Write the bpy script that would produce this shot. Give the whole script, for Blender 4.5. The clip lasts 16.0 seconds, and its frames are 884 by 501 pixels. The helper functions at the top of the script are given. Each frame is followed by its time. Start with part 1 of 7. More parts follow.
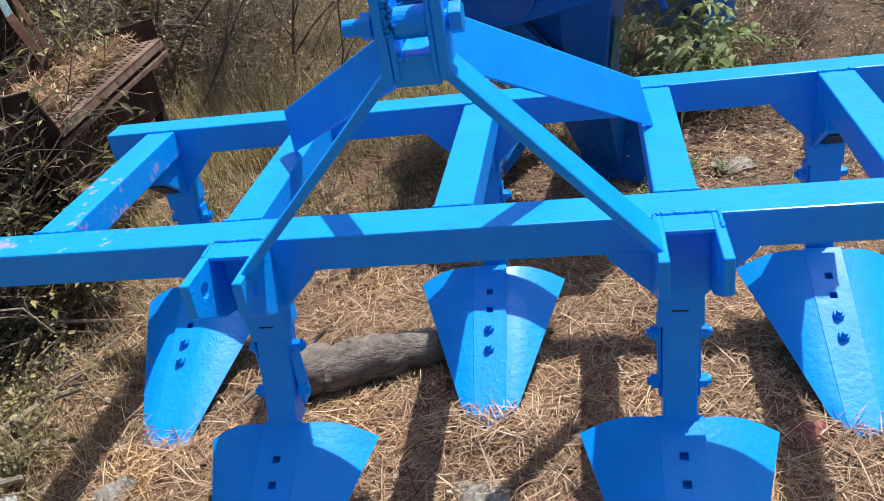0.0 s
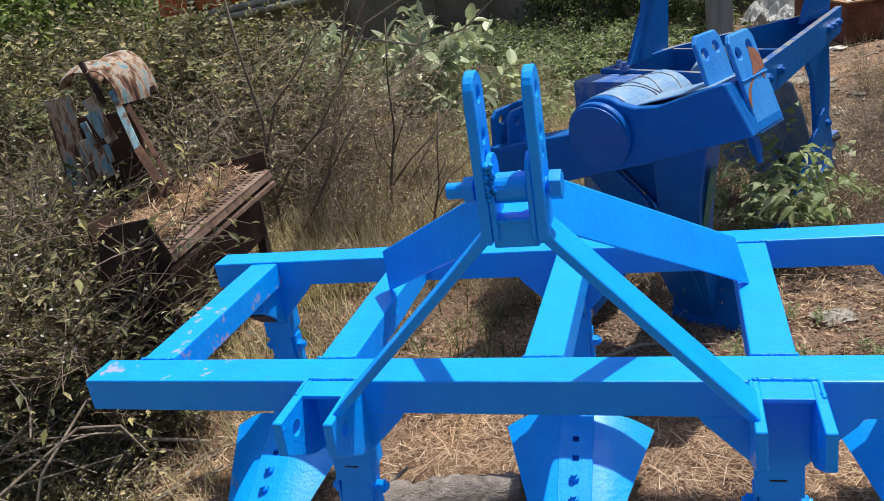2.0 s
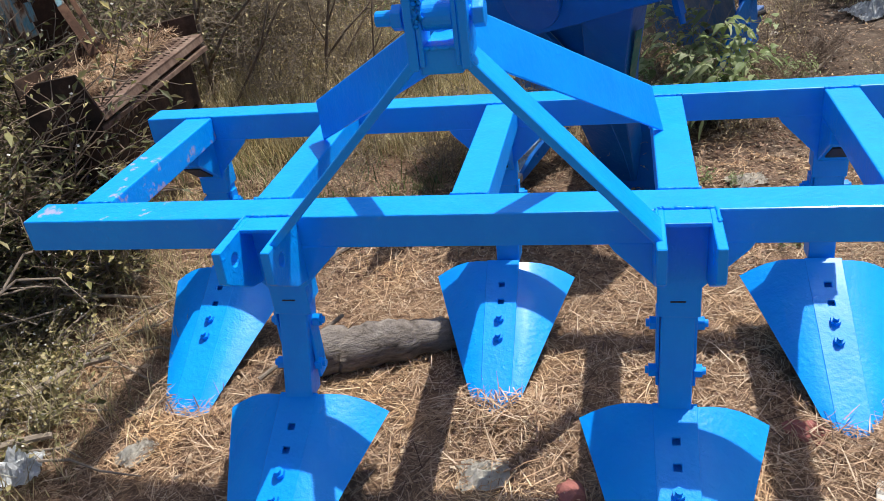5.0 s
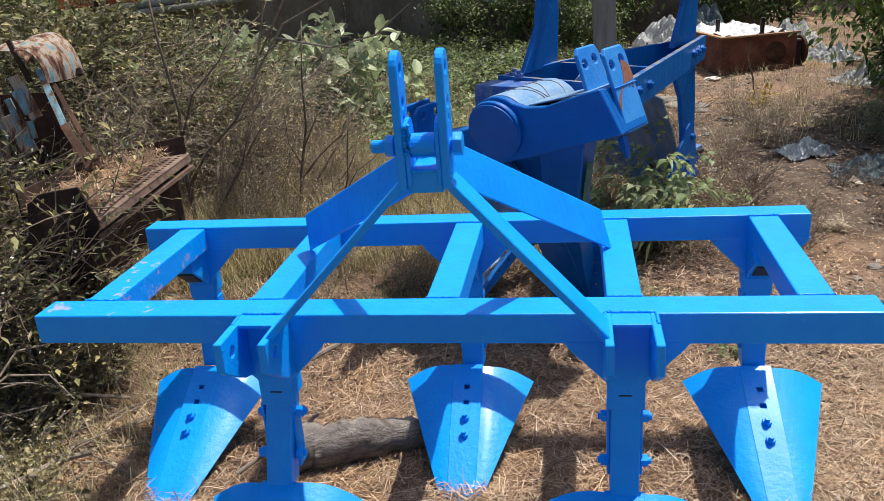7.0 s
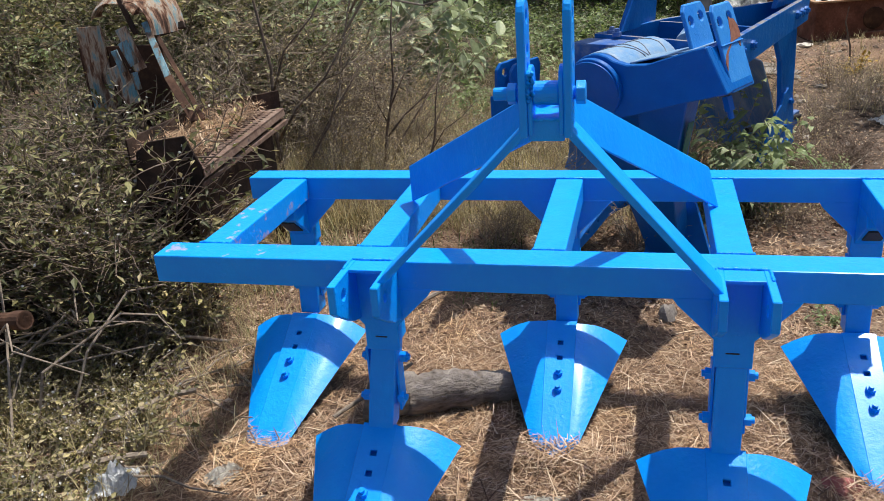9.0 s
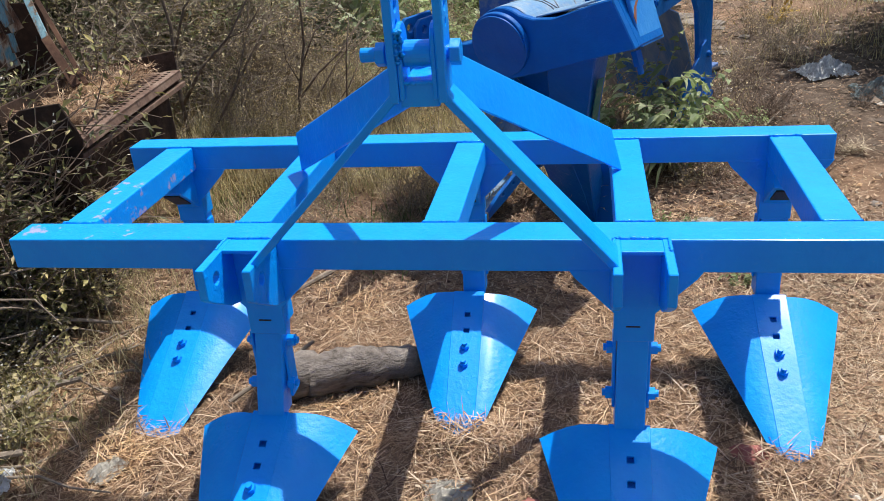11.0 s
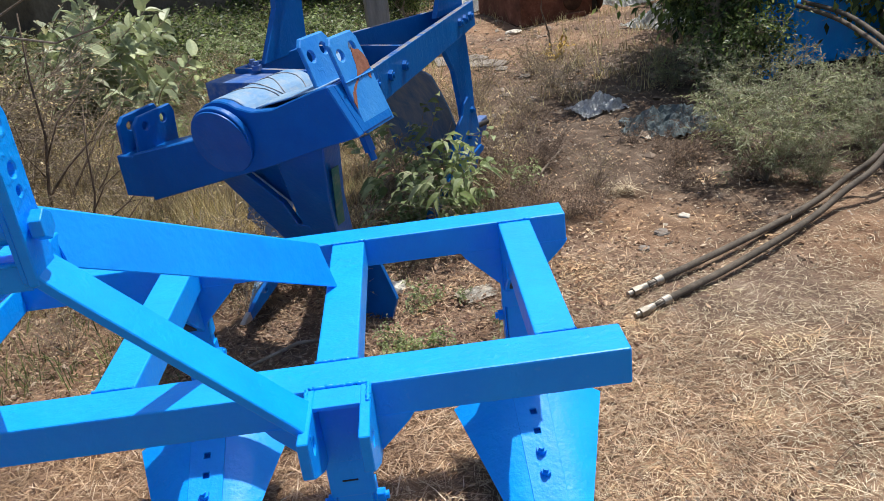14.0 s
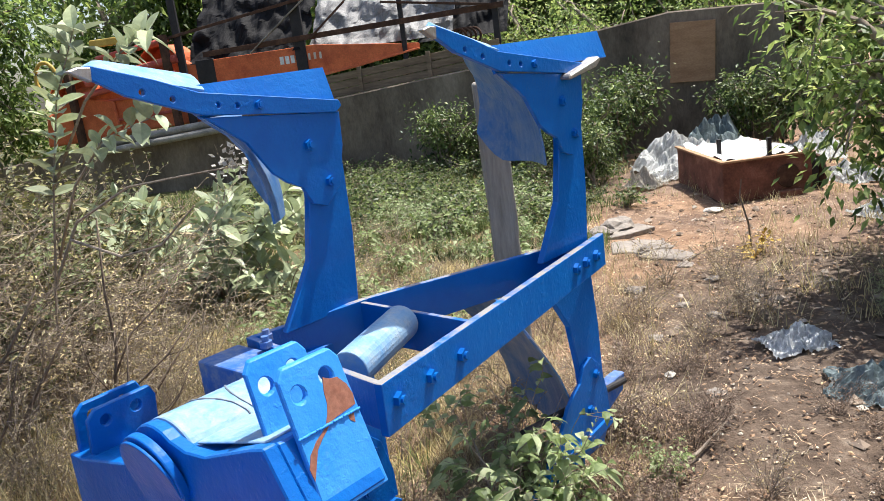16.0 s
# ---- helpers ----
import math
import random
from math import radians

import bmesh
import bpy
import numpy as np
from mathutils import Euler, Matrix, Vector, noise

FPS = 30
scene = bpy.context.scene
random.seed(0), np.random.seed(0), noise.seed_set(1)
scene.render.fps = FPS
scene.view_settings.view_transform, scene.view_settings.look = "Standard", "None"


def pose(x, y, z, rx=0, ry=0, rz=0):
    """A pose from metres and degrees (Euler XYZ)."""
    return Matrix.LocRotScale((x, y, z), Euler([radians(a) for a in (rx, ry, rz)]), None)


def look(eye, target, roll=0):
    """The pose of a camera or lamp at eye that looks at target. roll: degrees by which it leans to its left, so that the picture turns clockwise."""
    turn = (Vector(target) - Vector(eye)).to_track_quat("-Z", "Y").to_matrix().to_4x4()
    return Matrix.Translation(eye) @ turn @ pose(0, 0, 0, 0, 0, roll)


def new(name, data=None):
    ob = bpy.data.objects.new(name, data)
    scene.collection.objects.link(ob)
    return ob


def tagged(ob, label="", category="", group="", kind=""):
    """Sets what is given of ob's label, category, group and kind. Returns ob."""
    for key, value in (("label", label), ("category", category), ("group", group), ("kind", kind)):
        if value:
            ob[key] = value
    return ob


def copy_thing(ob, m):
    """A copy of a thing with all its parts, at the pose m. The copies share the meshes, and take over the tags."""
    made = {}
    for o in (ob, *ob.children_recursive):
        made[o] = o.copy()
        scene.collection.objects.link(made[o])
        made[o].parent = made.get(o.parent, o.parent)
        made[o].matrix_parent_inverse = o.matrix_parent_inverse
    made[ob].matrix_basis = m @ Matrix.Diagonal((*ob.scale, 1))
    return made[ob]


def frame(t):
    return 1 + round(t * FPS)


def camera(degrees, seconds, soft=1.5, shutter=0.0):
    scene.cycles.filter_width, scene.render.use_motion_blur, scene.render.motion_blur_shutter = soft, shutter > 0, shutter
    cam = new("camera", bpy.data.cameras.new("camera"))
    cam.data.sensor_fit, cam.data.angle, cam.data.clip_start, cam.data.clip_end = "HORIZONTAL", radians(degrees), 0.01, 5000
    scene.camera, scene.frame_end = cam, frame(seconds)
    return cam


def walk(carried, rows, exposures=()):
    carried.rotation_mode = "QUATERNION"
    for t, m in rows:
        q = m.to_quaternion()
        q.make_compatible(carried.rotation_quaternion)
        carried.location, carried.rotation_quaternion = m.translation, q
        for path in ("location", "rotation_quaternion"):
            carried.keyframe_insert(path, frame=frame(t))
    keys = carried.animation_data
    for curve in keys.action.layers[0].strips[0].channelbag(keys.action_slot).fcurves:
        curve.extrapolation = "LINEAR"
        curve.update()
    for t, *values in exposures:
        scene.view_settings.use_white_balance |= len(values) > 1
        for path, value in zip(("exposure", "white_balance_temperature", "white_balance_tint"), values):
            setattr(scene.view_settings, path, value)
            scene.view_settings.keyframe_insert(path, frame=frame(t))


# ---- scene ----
cam = camera(56.4, 16.0, soft=0.8)
PATH = [
    (0, (0.335, -1.412, 1.501), (-0.049, 0.281, 0.507), -9.7),
    (0.5, (0.334, -1.402, 1.54), (-0.104, 0.349, 0.68), -10.5),
    (1, (0.337, -1.408, 1.568), (-0.168, 0.372, 0.81), -11.4),
    (1.5, (0.341, -1.406, 1.582), (-0.189, 0.382, 0.861), -10.9),
    (2, (0.329, -1.415, 1.568), (-0.239, 0.369, 0.864), -9.0),
    (2.5, (0.312, -1.432, 1.552), (-0.281, 0.331, 0.816), -7.4),
    (3, (0.304, -1.432, 1.527), (-0.282, 0.296, 0.709), -7.7),
    (3.5, (0.321, -1.43, 1.509), (-0.212, 0.275, 0.61), -8.6),
    (4, (0.362, -1.415, 1.502), (-0.12, 0.28, 0.556), -8.9),
    (4.2, (0.365, -1.419, 1.497), (-0.105, 0.274, 0.54), -8.8),
    (6.3, (0.368, -1.79, 1.505), (0.008, -0.011, 0.666), -4.5),
    (6.5, (0.368, -1.796, 1.538), (0.025, 0.009, 0.749), -4.4),
    (7, (0.371, -1.792, 1.561), (0.047, 0.055, 0.865), -4.5),
    (7.5, (0.362, -1.802, 1.567), (0.027, 0.047, 0.883), -4.8),
    (8, (0.322, -1.811, 1.545), (-0.045, 0.024, 0.84), -4.9),
    (8.5, (0.282, -1.826, 1.538), (-0.129, -0.011, 0.804), -4.6),
    (9, (0.268, -1.847, 1.538), (-0.209, -0.059, 0.779), -4.5),
    (9.5, (0.28, -1.858, 1.519), (-0.233, -0.104, 0.708), -4.8),
    (10, (0.336, -1.816, 1.507), (-0.062, -0.054, 0.649), -4.8),
    (10.2, (0.359, -1.799, 1.506), (0.028, -0.026, 0.642), -4.7),
    (12.3, (0.373, -1.483, 1.525), (-0.044, 0.27, 0.657), -5.7),
    (12.5, (0.334, -1.491, 1.537), (-0.11, 0.253, 0.664), -6.5),
    (13, (0.283, -1.567, 1.565), (-0.155, 0.177, 0.69), -10.2),
    (13.5, (0.384, -1.516, 1.556), (0.231, 0.272, 0.673), -8.9),
    (13.6, (0.434, -1.487, 1.558), (0.362, 0.303, 0.669), -7.5),
    (13.8, (0.552, -1.386, 1.548), (0.596, 0.423, 0.695), -5.9),
    (14, (0.705, -1.336, 1.579), (0.727, 0.487, 0.755), -7.3),
    (14.1, (0.752, -1.292, 1.583), (0.753, 0.55, 0.803), -7.8),
    (14.5, (0.772, -1.075, 1.694), (0.644, 0.809, 1.035), -8.1),
    (15, (0.8, -0.749, 1.696), (0.636, 1.175, 1.176), -8.4),
    (15.5, (1.006, -0.477, 1.716), (0.781, 1.452, 1.24), -9.9),
    (16, (1.179, -0.199, 1.743), (0.72, 1.69, 1.273), -7.5),
]
walk(cam, [(t, look(eye, target, roll)) for t, eye, target, roll in PATH], exposures=[(0, 0.24), (13.5, 0.24), (14.5, 0.36), (15.0, 0.96), (15.5, 0.96), (16, 0.98)])

# world and sun: high sun behind the machines, a little to their right
SUN = Vector((0.27, 0.34, 1.0)).normalized()
world = bpy.data.worlds.new("world")
scene.world = world
world.use_nodes = True
wn = world.node_tree
sky = wn.nodes.new("ShaderNodeTexSky")
sky.sky_type = "NISHITA"
sky.sun_disc = False
sky.air_density, sky.dust_density, sky.ozone_density = 1.0, 2.6, 1.0
sky.sun_elevation = math.asin(SUN.z)
sky.sun_rotation = math.atan2(SUN.x, SUN.y)
bg = wn.nodes["Background"]
bg.inputs["Strength"].default_value = 0.115
wn.links.new(sky.outputs["Color"], bg.inputs["Color"])
sun = new("sun", bpy.data.lights.new("sun", "SUN"))
sun.data.energy = 4.8
sun.data.angle = radians(0.55)
sun.data.color = (0.975, 0.95, 0.895)
sun.matrix_world = look(SUN * 30, (0, 0, 0))


# ---------------------------------------------------------------- materials
def nodes_of(name):
    m = bpy.data.materials.new(name)
    m.use_nodes = True
    return m, m.node_tree.nodes, m.node_tree.links, m.node_tree.nodes["Principled BSDF"]


def ramp(nd, lk, src, stops):
    r = nd.new("ShaderNodeValToRGB")
    el = r.color_ramp.elements
    while len(el) < len(stops):
        el.new(0.5)
    for e, (p, c) in zip(el, stops):
        e.position, e.color = p, (*c, 1)
    lk.new(src, r.inputs[0])
    return r.outputs[0]


def noise_tex(nd, lk, scale, detail=6, rough=0.6, coord=None, stretch=None):
    n = nd.new("ShaderNodeTexNoise")
    n.inputs["Scale"].default_value, n.inputs["Detail"].default_value, n.inputs["Roughness"].default_value = scale, detail, rough
    tc = coord if coord is not None else nd.new("ShaderNodeNewGeometry").outputs["Position"]
    if stretch:
        mp = nd.new("ShaderNodeMapping")
        mp.inputs["Scale"].default_value = stretch
        lk.new(tc, mp.inputs[0])
        tc = mp.outputs[0]
    lk.new(tc, n.inputs["Vector"])
    return n.outputs["Fac"]


def mixc(nd, lk, fac, a, b, mode="MIX"):
    m = nd.new("ShaderNodeMix")
    m.data_type, m.blend_type = "RGBA", mode
    for i, v in ((0, fac), (6, a), (7, b)):
        if isinstance(v, (int, float)):
            m.inputs[i].default_value = v
        elif isinstance(v, tuple):
            m.inputs[i].default_value = (*v, 1)
        else:
            lk.new(v, m.inputs[i])
    return m.outputs[2]


def bump(nd, lk, p, height, strength=0.3, dist=0.01):
    b = nd.new("ShaderNodeBump")
    b.inputs["Strength"].default_value, b.inputs["Distance"].default_value = strength, dist
    lk.new(height, b.inputs["Height"])
    lk.new(b.outputs[0], p.inputs["Normal"])


def paint(name, col, col2, dust, dust_amount=0.5, rough=0.32, chips=None, chip_at=0.7, chip_scale=7, chip_soft=0.02, chip_mix=1.0, coat=0.0):
    """Brushed enamel: streaks, runs, dust in the hollows and, where asked for, chips down to the primer."""
    m, nd, lk, p = nodes_of(name)
    a = noise_tex(nd, lk, 9, 5)
    s = noise_tex(nd, lk, 14, 4, stretch=(1, 1, 0.15))
    c = mixc(nd, lk, ramp(nd, lk, a, [(0.35, (0, 0, 0)), (0.7, (1, 1, 1))]), col, col2)
    d = ramp(nd, lk, noise_tex(nd, lk, 22, 8, 0.7), [(dust_amount, (0, 0, 0)), (dust_amount + 0.25, (0.6, 0.6, 0.6))])
    c = mixc(nd, lk, d, c, dust)
    if chips:
        k = ramp(nd, lk, noise_tex(nd, lk, chip_scale, 7, 0.62), [(chip_at, (0, 0, 0)), (chip_at + chip_soft, (chip_mix, chip_mix, chip_mix))])
        c = mixc(nd, lk, k, c, chips)
    lk.new(c, p.inputs["Base Color"])
    r = nd.new("ShaderNodeMapRange")
    r.inputs[3].default_value, r.inputs[4].default_value = rough - 0.1, rough + 0.22
    lk.new(s, r.inputs[0])
    lk.new(r.outputs[0], p.inputs["Roughness"])
    p.inputs["Specular IOR Level"].default_value = 0.20
    add = nd.new("ShaderNodeMath")
    lk.new(s, add.inputs[0])
    lk.new(noise_tex(nd, lk, 60, 3), add.inputs[1])
    # thick drips and dimples here and there
    drip = ramp(nd, lk, noise_tex(nd, lk, 38, 3, 0.55), [(0.56, (0, 0, 0)), (0.66, (0.45, 0.45, 0.45))])
    where = ramp(nd, lk, noise_tex(nd, lk, 4.5, 2), [(0.48, (0, 0, 0)), (0.60, (1, 1, 1))])
    both = nd.new("ShaderNodeMath")
    both.operation = "MULTIPLY_ADD"
    lk.new(drip, both.inputs[0])
    lk.new(where, both.inputs[1])
    lk.new(add.outputs[0], both.inputs[2])
    bump(nd, lk, p, both.outputs[0], 0.55, 0.0035)
    p.inputs["Coat Weight"].default_value, p.inputs["Coat Roughness"].default_value = coat, 0.16
    return m


def rough_mat(name, stops, scale=6, fine=70, rough=0.85, strength=0.6, dist=0.01, metal=0.0, stretch=None, spec=0.3):
    m, nd, lk, p = nodes_of(name)
    a = noise_tex(nd, lk, scale, 9, 0.65, stretch=stretch)
    b = noise_tex(nd, lk, fine, 6, 0.7, stretch=stretch)
    c = ramp(nd, lk, a, stops)
    c = mixc(nd, lk, 0.6, c, ramp(nd, lk, b, [(0.3, (0.55, 0.55, 0.55)), (0.7, (1.25, 1.25, 1.25))]), "MULTIPLY")
    lk.new(c, p.inputs["Base Color"])
    p.inputs["Roughness"].default_value, p.inputs["Metallic"].default_value = rough, metal
    p.inputs["Specular IOR Level"].default_value = spec
    bump(nd, lk, p, b, strength, dist)
    return m


def leaf_mat(name, stops, rough=0.55, through_light=0.3, clumps=0.8):
    m, nd, lk, p = nodes_of(name)
    g = nd.new("ShaderNodeNewGeometry")
    c = ramp(nd, lk, g.outputs["Random Per Island"], stops)
    c = mixc(nd, lk, 0.5, c, ramp(nd, lk, noise_tex(nd, lk, 45, 4), [(0.3, (0.6, 0.6, 0.6)), (0.7, (1.2, 1.2, 1.2))]), "MULTIPLY")
    # whole clumps are fresher or drier than others
    c = mixc(nd, lk, clumps, c, ramp(nd, lk, noise_tex(nd, lk, 2.6, 3, 0.6), [(0.36, (0.62, 0.58, 0.54)), (0.5, (1, 1, 1)), (0.66, (1.45, 1.36, 1.08))]), "MULTIPLY")
    lk.new(c, p.inputs["Base Color"])
    p.inputs["Roughness"].default_value = rough
    p.inputs["Specular IOR Level"].default_value = 0.35
    tr = nd.new("ShaderNodeBsdfTranslucent")
    lk.new(c, tr.inputs["Color"])
    mx = nd.new("ShaderNodeMixShader")
    mx.inputs[0].default_value = through_light
    lk.new(p.outputs[0], mx.inputs[1])
    lk.new(tr.outputs[0], mx.inputs[2])
    lk.new(mx.outputs[0], nd["Material Output"].inputs["Surface"])
    return m


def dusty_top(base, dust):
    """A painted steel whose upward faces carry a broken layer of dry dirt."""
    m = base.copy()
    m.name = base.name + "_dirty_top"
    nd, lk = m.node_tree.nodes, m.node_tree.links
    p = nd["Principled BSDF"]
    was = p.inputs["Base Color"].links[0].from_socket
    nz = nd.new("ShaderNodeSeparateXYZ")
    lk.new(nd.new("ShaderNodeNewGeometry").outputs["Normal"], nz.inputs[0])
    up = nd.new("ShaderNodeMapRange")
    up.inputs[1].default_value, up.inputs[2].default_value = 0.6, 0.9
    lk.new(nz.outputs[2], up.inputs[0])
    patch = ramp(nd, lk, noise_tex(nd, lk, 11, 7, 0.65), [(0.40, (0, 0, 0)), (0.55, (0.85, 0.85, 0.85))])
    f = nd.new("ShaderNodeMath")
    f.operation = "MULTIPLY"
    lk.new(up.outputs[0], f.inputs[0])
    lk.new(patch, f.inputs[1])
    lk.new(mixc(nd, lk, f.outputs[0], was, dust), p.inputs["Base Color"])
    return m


BLUE = (0.0, 0.284, 0.91)
M_blue = paint("bright_blue_enamel", BLUE, (0.0, 0.328, 0.94), (0.02, 0.34, 0.82), 0.66, 0.40, coat=0.22)
M_blue_worn = paint("bright_blue_enamel_scuffed", BLUE, (0.0, 0.328, 0.94), (0.10, 0.38, 0.78), 0.60, 0.38, (0.40, 0.33, 0.50), 0.575, 16, 0.06, 0.75, 0.25)
M_deep = paint("deep_blue_enamel", (0.0, 0.098, 0.38), (0.0, 0.122, 0.44), (0.02, 0.13, 0.30), 0.60, 0.38, coat=0.2)
M_dusty = paint("deep_blue_dusty", (0.02, 0.10, 0.36), (0.10, 0.17, 0.34), (0.34, 0.33, 0.31), 0.46, 0.5)
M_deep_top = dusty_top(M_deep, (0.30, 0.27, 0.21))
M_bareprimer = rough_mat("bare_red_brown_scrape", [(0.3, (0.20, 0.075, 0.045)), (0.7, (0.32, 0.14, 0.09))], 30, 90, 0.8, 0.4, 0.002)
M_tape = paint("faded_teal_tape", (0.02, 0.12, 0.12), (0.05, 0.17, 0.14), (0.26, 0.24, 0.16), 0.5, 0.55)
M_faded = paint("faded_blue_paint", (0.02, 0.21, 0.62), (0.05, 0.27, 0.66), (0.15, 0.30, 0.52), 0.58, 0.45, (0.23, 0.095, 0.050), 0.70, 5, 0.05)
# pale tone holds the sunlight on share and drum as well as dust
M_pale = paint("pale_blue_dust_and_sunlight", (0.10, 0.25, 0.46), (0.24, 0.36, 0.48), (0.40, 0.40, 0.37), 0.46, 0.42)
M_wire = rough_mat("dusty_wire", [(0.3, (0.10, 0.12, 0.16)), (0.7, (0.28, 0.30, 0.33))], 20, 90, 0.6, 0.3, 0.002)
# the pale grey tone stands partly for reflection, partly for worn steel
M_board = paint("mouldboard_blue", (0.02, 0.13, 0.35), (0.17, 0.24, 0.36), (0.26, 0.30, 0.35), 0.50, 0.32)
M_steel = rough_mat("bare_worn_steel", [(0.3, (0.30, 0.27, 0.24)), (0.7, (0.5, 0.48, 0.45))], 20, 90, 0.45, 0.3, 0.002, 0.7)
M_rust = rough_mat("dark_rust", [(0.3, (0.035, 0.020, 0.014)), (0.55, (0.085, 0.042, 0.026)), (0.75, (0.16, 0.085, 0.05))], 7, 60, 0.9, 0.6, 0.004)
M_rust_red = rough_mat("red_rust", [(0.3, (0.085, 0.034, 0.022)), (0.55, (0.20, 0.082, 0.055)), (0.75, (0.34, 0.175, 0.125))], 5, 50, 0.85, 0.5, 0.004)
M_sieve = rough_mat("dusty_brown_rust", [(0.3, (0.085, 0.046, 0.034)), (0.55, (0.19, 0.125, 0.095)), (0.75, (0.32, 0.245, 0.19))], 9, 60, 0.9, 0.5, 0.004)
M_hood = rough_mat("flaking_hood_paint", [(0.36, (0.05, 0.026, 0.018)), (0.45, (0.19, 0.095, 0.058)), (0.53, (0.44, 0.34, 0.25)), (0.62, (0.14, 0.28, 0.32))], 24, 80, 0.9, 0.7, 0.006, stretch=(1, 1, 0.22))
M_teal = rough_mat("flaking_teal_paint", [(0.34, (0.06, 0.035, 0.025)), (0.47, (0.20, 0.14, 0.10)), (0.56, (0.15, 0.30, 0.36)), (0.75, (0.38, 0.44, 0.43))], 24, 80, 0.85, 0.6, 0.004, stretch=(1, 1, 0.3))
# rust darkened further, with the shade under tray and weeds in its colour
M_rust_shade = rough_mat("dark_rust_with_shade", [(0.3, (0.014, 0.010, 0.008)), (0.5, (0.045, 0.027, 0.019)), (0.72, (0.11, 0.066, 0.046))], 7, 60, 0.95, 0.6, 0.004)
M_log = rough_mat("grey_bark", [(0.32, (0.045, 0.035, 0.028)), (0.42, (0.20, 0.165, 0.14)), (0.62, (0.33, 0.285, 0.245)), (0.85, (0.46, 0.41, 0.36))], 34, 90, 0.95, 1.0, 0.02, stretch=(0.35, 0.35, 1))
M_post = rough_mat("weathered_grey_timber", [(0.3, (0.17, 0.15, 0.125)), (0.7, (0.34, 0.31, 0.265))], 8, 50, 0.9, 0.7, 0.006, stretch=(1, 1, 0.12))
M_wall = rough_mat("stained_concrete", [(0.28, (0.055, 0.042, 0.032)), (0.5, (0.18, 0.142, 0.106)), (0.75, (0.33, 0.27, 0.21))], 1.3, 26, 0.95, 0.5, 0.012, stretch=(1, 1, 0.45))
M_plank = rough_mat("old_plank", [(0.3, (0.12, 0.085, 0.055)), (0.7, (0.27, 0.20, 0.13))], 5, 40, 0.9, 0.6, 0.006, stretch=(0.15, 1, 1))
M_ply = rough_mat("brown_board", [(0.3, (0.27, 0.15, 0.08)), (0.7, (0.42, 0.26, 0.15))], 3, 30, 0.85, 0.4, 0.004, stretch=(1, 1, 3))
M_orange = rough_mat("weathered_orange_paint", [(0.3, (0.42, 0.08, 0.03)), (0.6, (0.68, 0.17, 0.06)), (0.8, (0.72, 0.30, 0.16))], 3, 40, 0.6, 0.3, 0.003)
M_redpaint = rough_mat("faded_red_paint", [(0.3, (0.34, 0.05, 0.035)), (0.7, (0.55, 0.13, 0.09))], 4, 40, 0.5, 0.3, 0.003)
M_pipe = rough_mat("pale_grey_pipe", [(0.3, (0.16, 0.15, 0.135)), (0.7, (0.36, 0.34, 0.31))], 5, 50, 0.6, 0.3, 0.003)
M_tarp = rough_mat("black_tarpaulin", [(0.3, (0.008, 0.008, 0.009)), (0.7, (0.026, 0.025, 0.026))], 3, 30, 0.7, 0.4, 0.015, spec=0.06)
M_tarp_grey = rough_mat("grey_plastic_sheet", [(0.3, (0.15, 0.145, 0.14)), (0.7, (0.33, 0.325, 0.32))], 1.2, 30, 0.55, 0.5, 0.02, spec=0.25)
M_white = rough_mat("white_plastic", [(0.3, (0.55, 0.55, 0.53)), (0.7, (0.82, 0.82, 0.80))], 6, 40, 0.4, 0.4, 0.004)
M_foil = rough_mat("crumpled_foil", [(0.3, (0.55, 0.56, 0.57)), (0.7, (0.92, 0.93, 0.93))], 20, 60, 0.3, 0.5, 0.004, 0.15)
M_net = rough_mat("grey_green_net", [(0.3, (0.14, 0.19, 0.20)), (0.7, (0.30, 0.36, 0.37))], 10, 60, 0.85, 0.6, 0.006)
M_hose = rough_mat("dusty_rubber_hose", [(0.3, (0.06, 0.05, 0.04)), (0.7, (0.16, 0.13, 0.10))], 12, 80, 0.8, 0.4, 0.003)
M_brass = rough_mat("dull_plated_fitting", [(0.3, (0.30, 0.27, 0.22)), (0.7, (0.48, 0.44, 0.37))], 15, 80, 0.42, 0.3, 0.002, 0.8)
M_stone = rough_mat("field_stone", [(0.3, (0.16, 0.135, 0.115)), (0.7, (0.34, 0.30, 0.26))], 6, 45, 0.95, 0.7, 0.01)
M_pinkstone = rough_mat("red_brick_piece", [(0.3, (0.26, 0.085, 0.07)), (0.7, (0.42, 0.17, 0.14))], 9, 60, 0.9, 0.6, 0.006)
M_paper = rough_mat("dirty_paper", [(0.3, (0.45, 0.40, 0.33)), (0.7, (0.70, 0.66, 0.58))], 9, 60, 0.9, 0.4, 0.004)
M_yellow = rough_mat("dull_yellow_paint", [(0.3, (0.42, 0.27, 0.05)), (0.7, (0.62, 0.43, 0.10))], 6, 50, 0.55, 0.3, 0.003)
# dark steel, and also the shade of hollows and gaps drawn as solid pieces
M_dark = rough_mat("dark_steel_and_shade", [(0.3, (0.012, 0.012, 0.014)), (0.7, (0.035, 0.03, 0.03))], 9, 60, 0.6, 0.3, 0.003)
M_straw = leaf_mat("dry_straw", [(0.0, (0.085, 0.042, 0.026)), (0.35, (0.335, 0.207, 0.123)), (0.75, (0.59, 0.40, 0.25)), (1.0, (0.76, 0.61, 0.44))], 0.6, 0.15, 0.6)
M_straw_pale = leaf_mat("pale_chopped_straw", [(0.0, (0.16, 0.115, 0.07)), (0.35, (0.40, 0.315, 0.205)), (0.75, (0.64, 0.53, 0.365)), (1.0, (0.86, 0.75, 0.57))], 0.6, 0.15, 0.5)
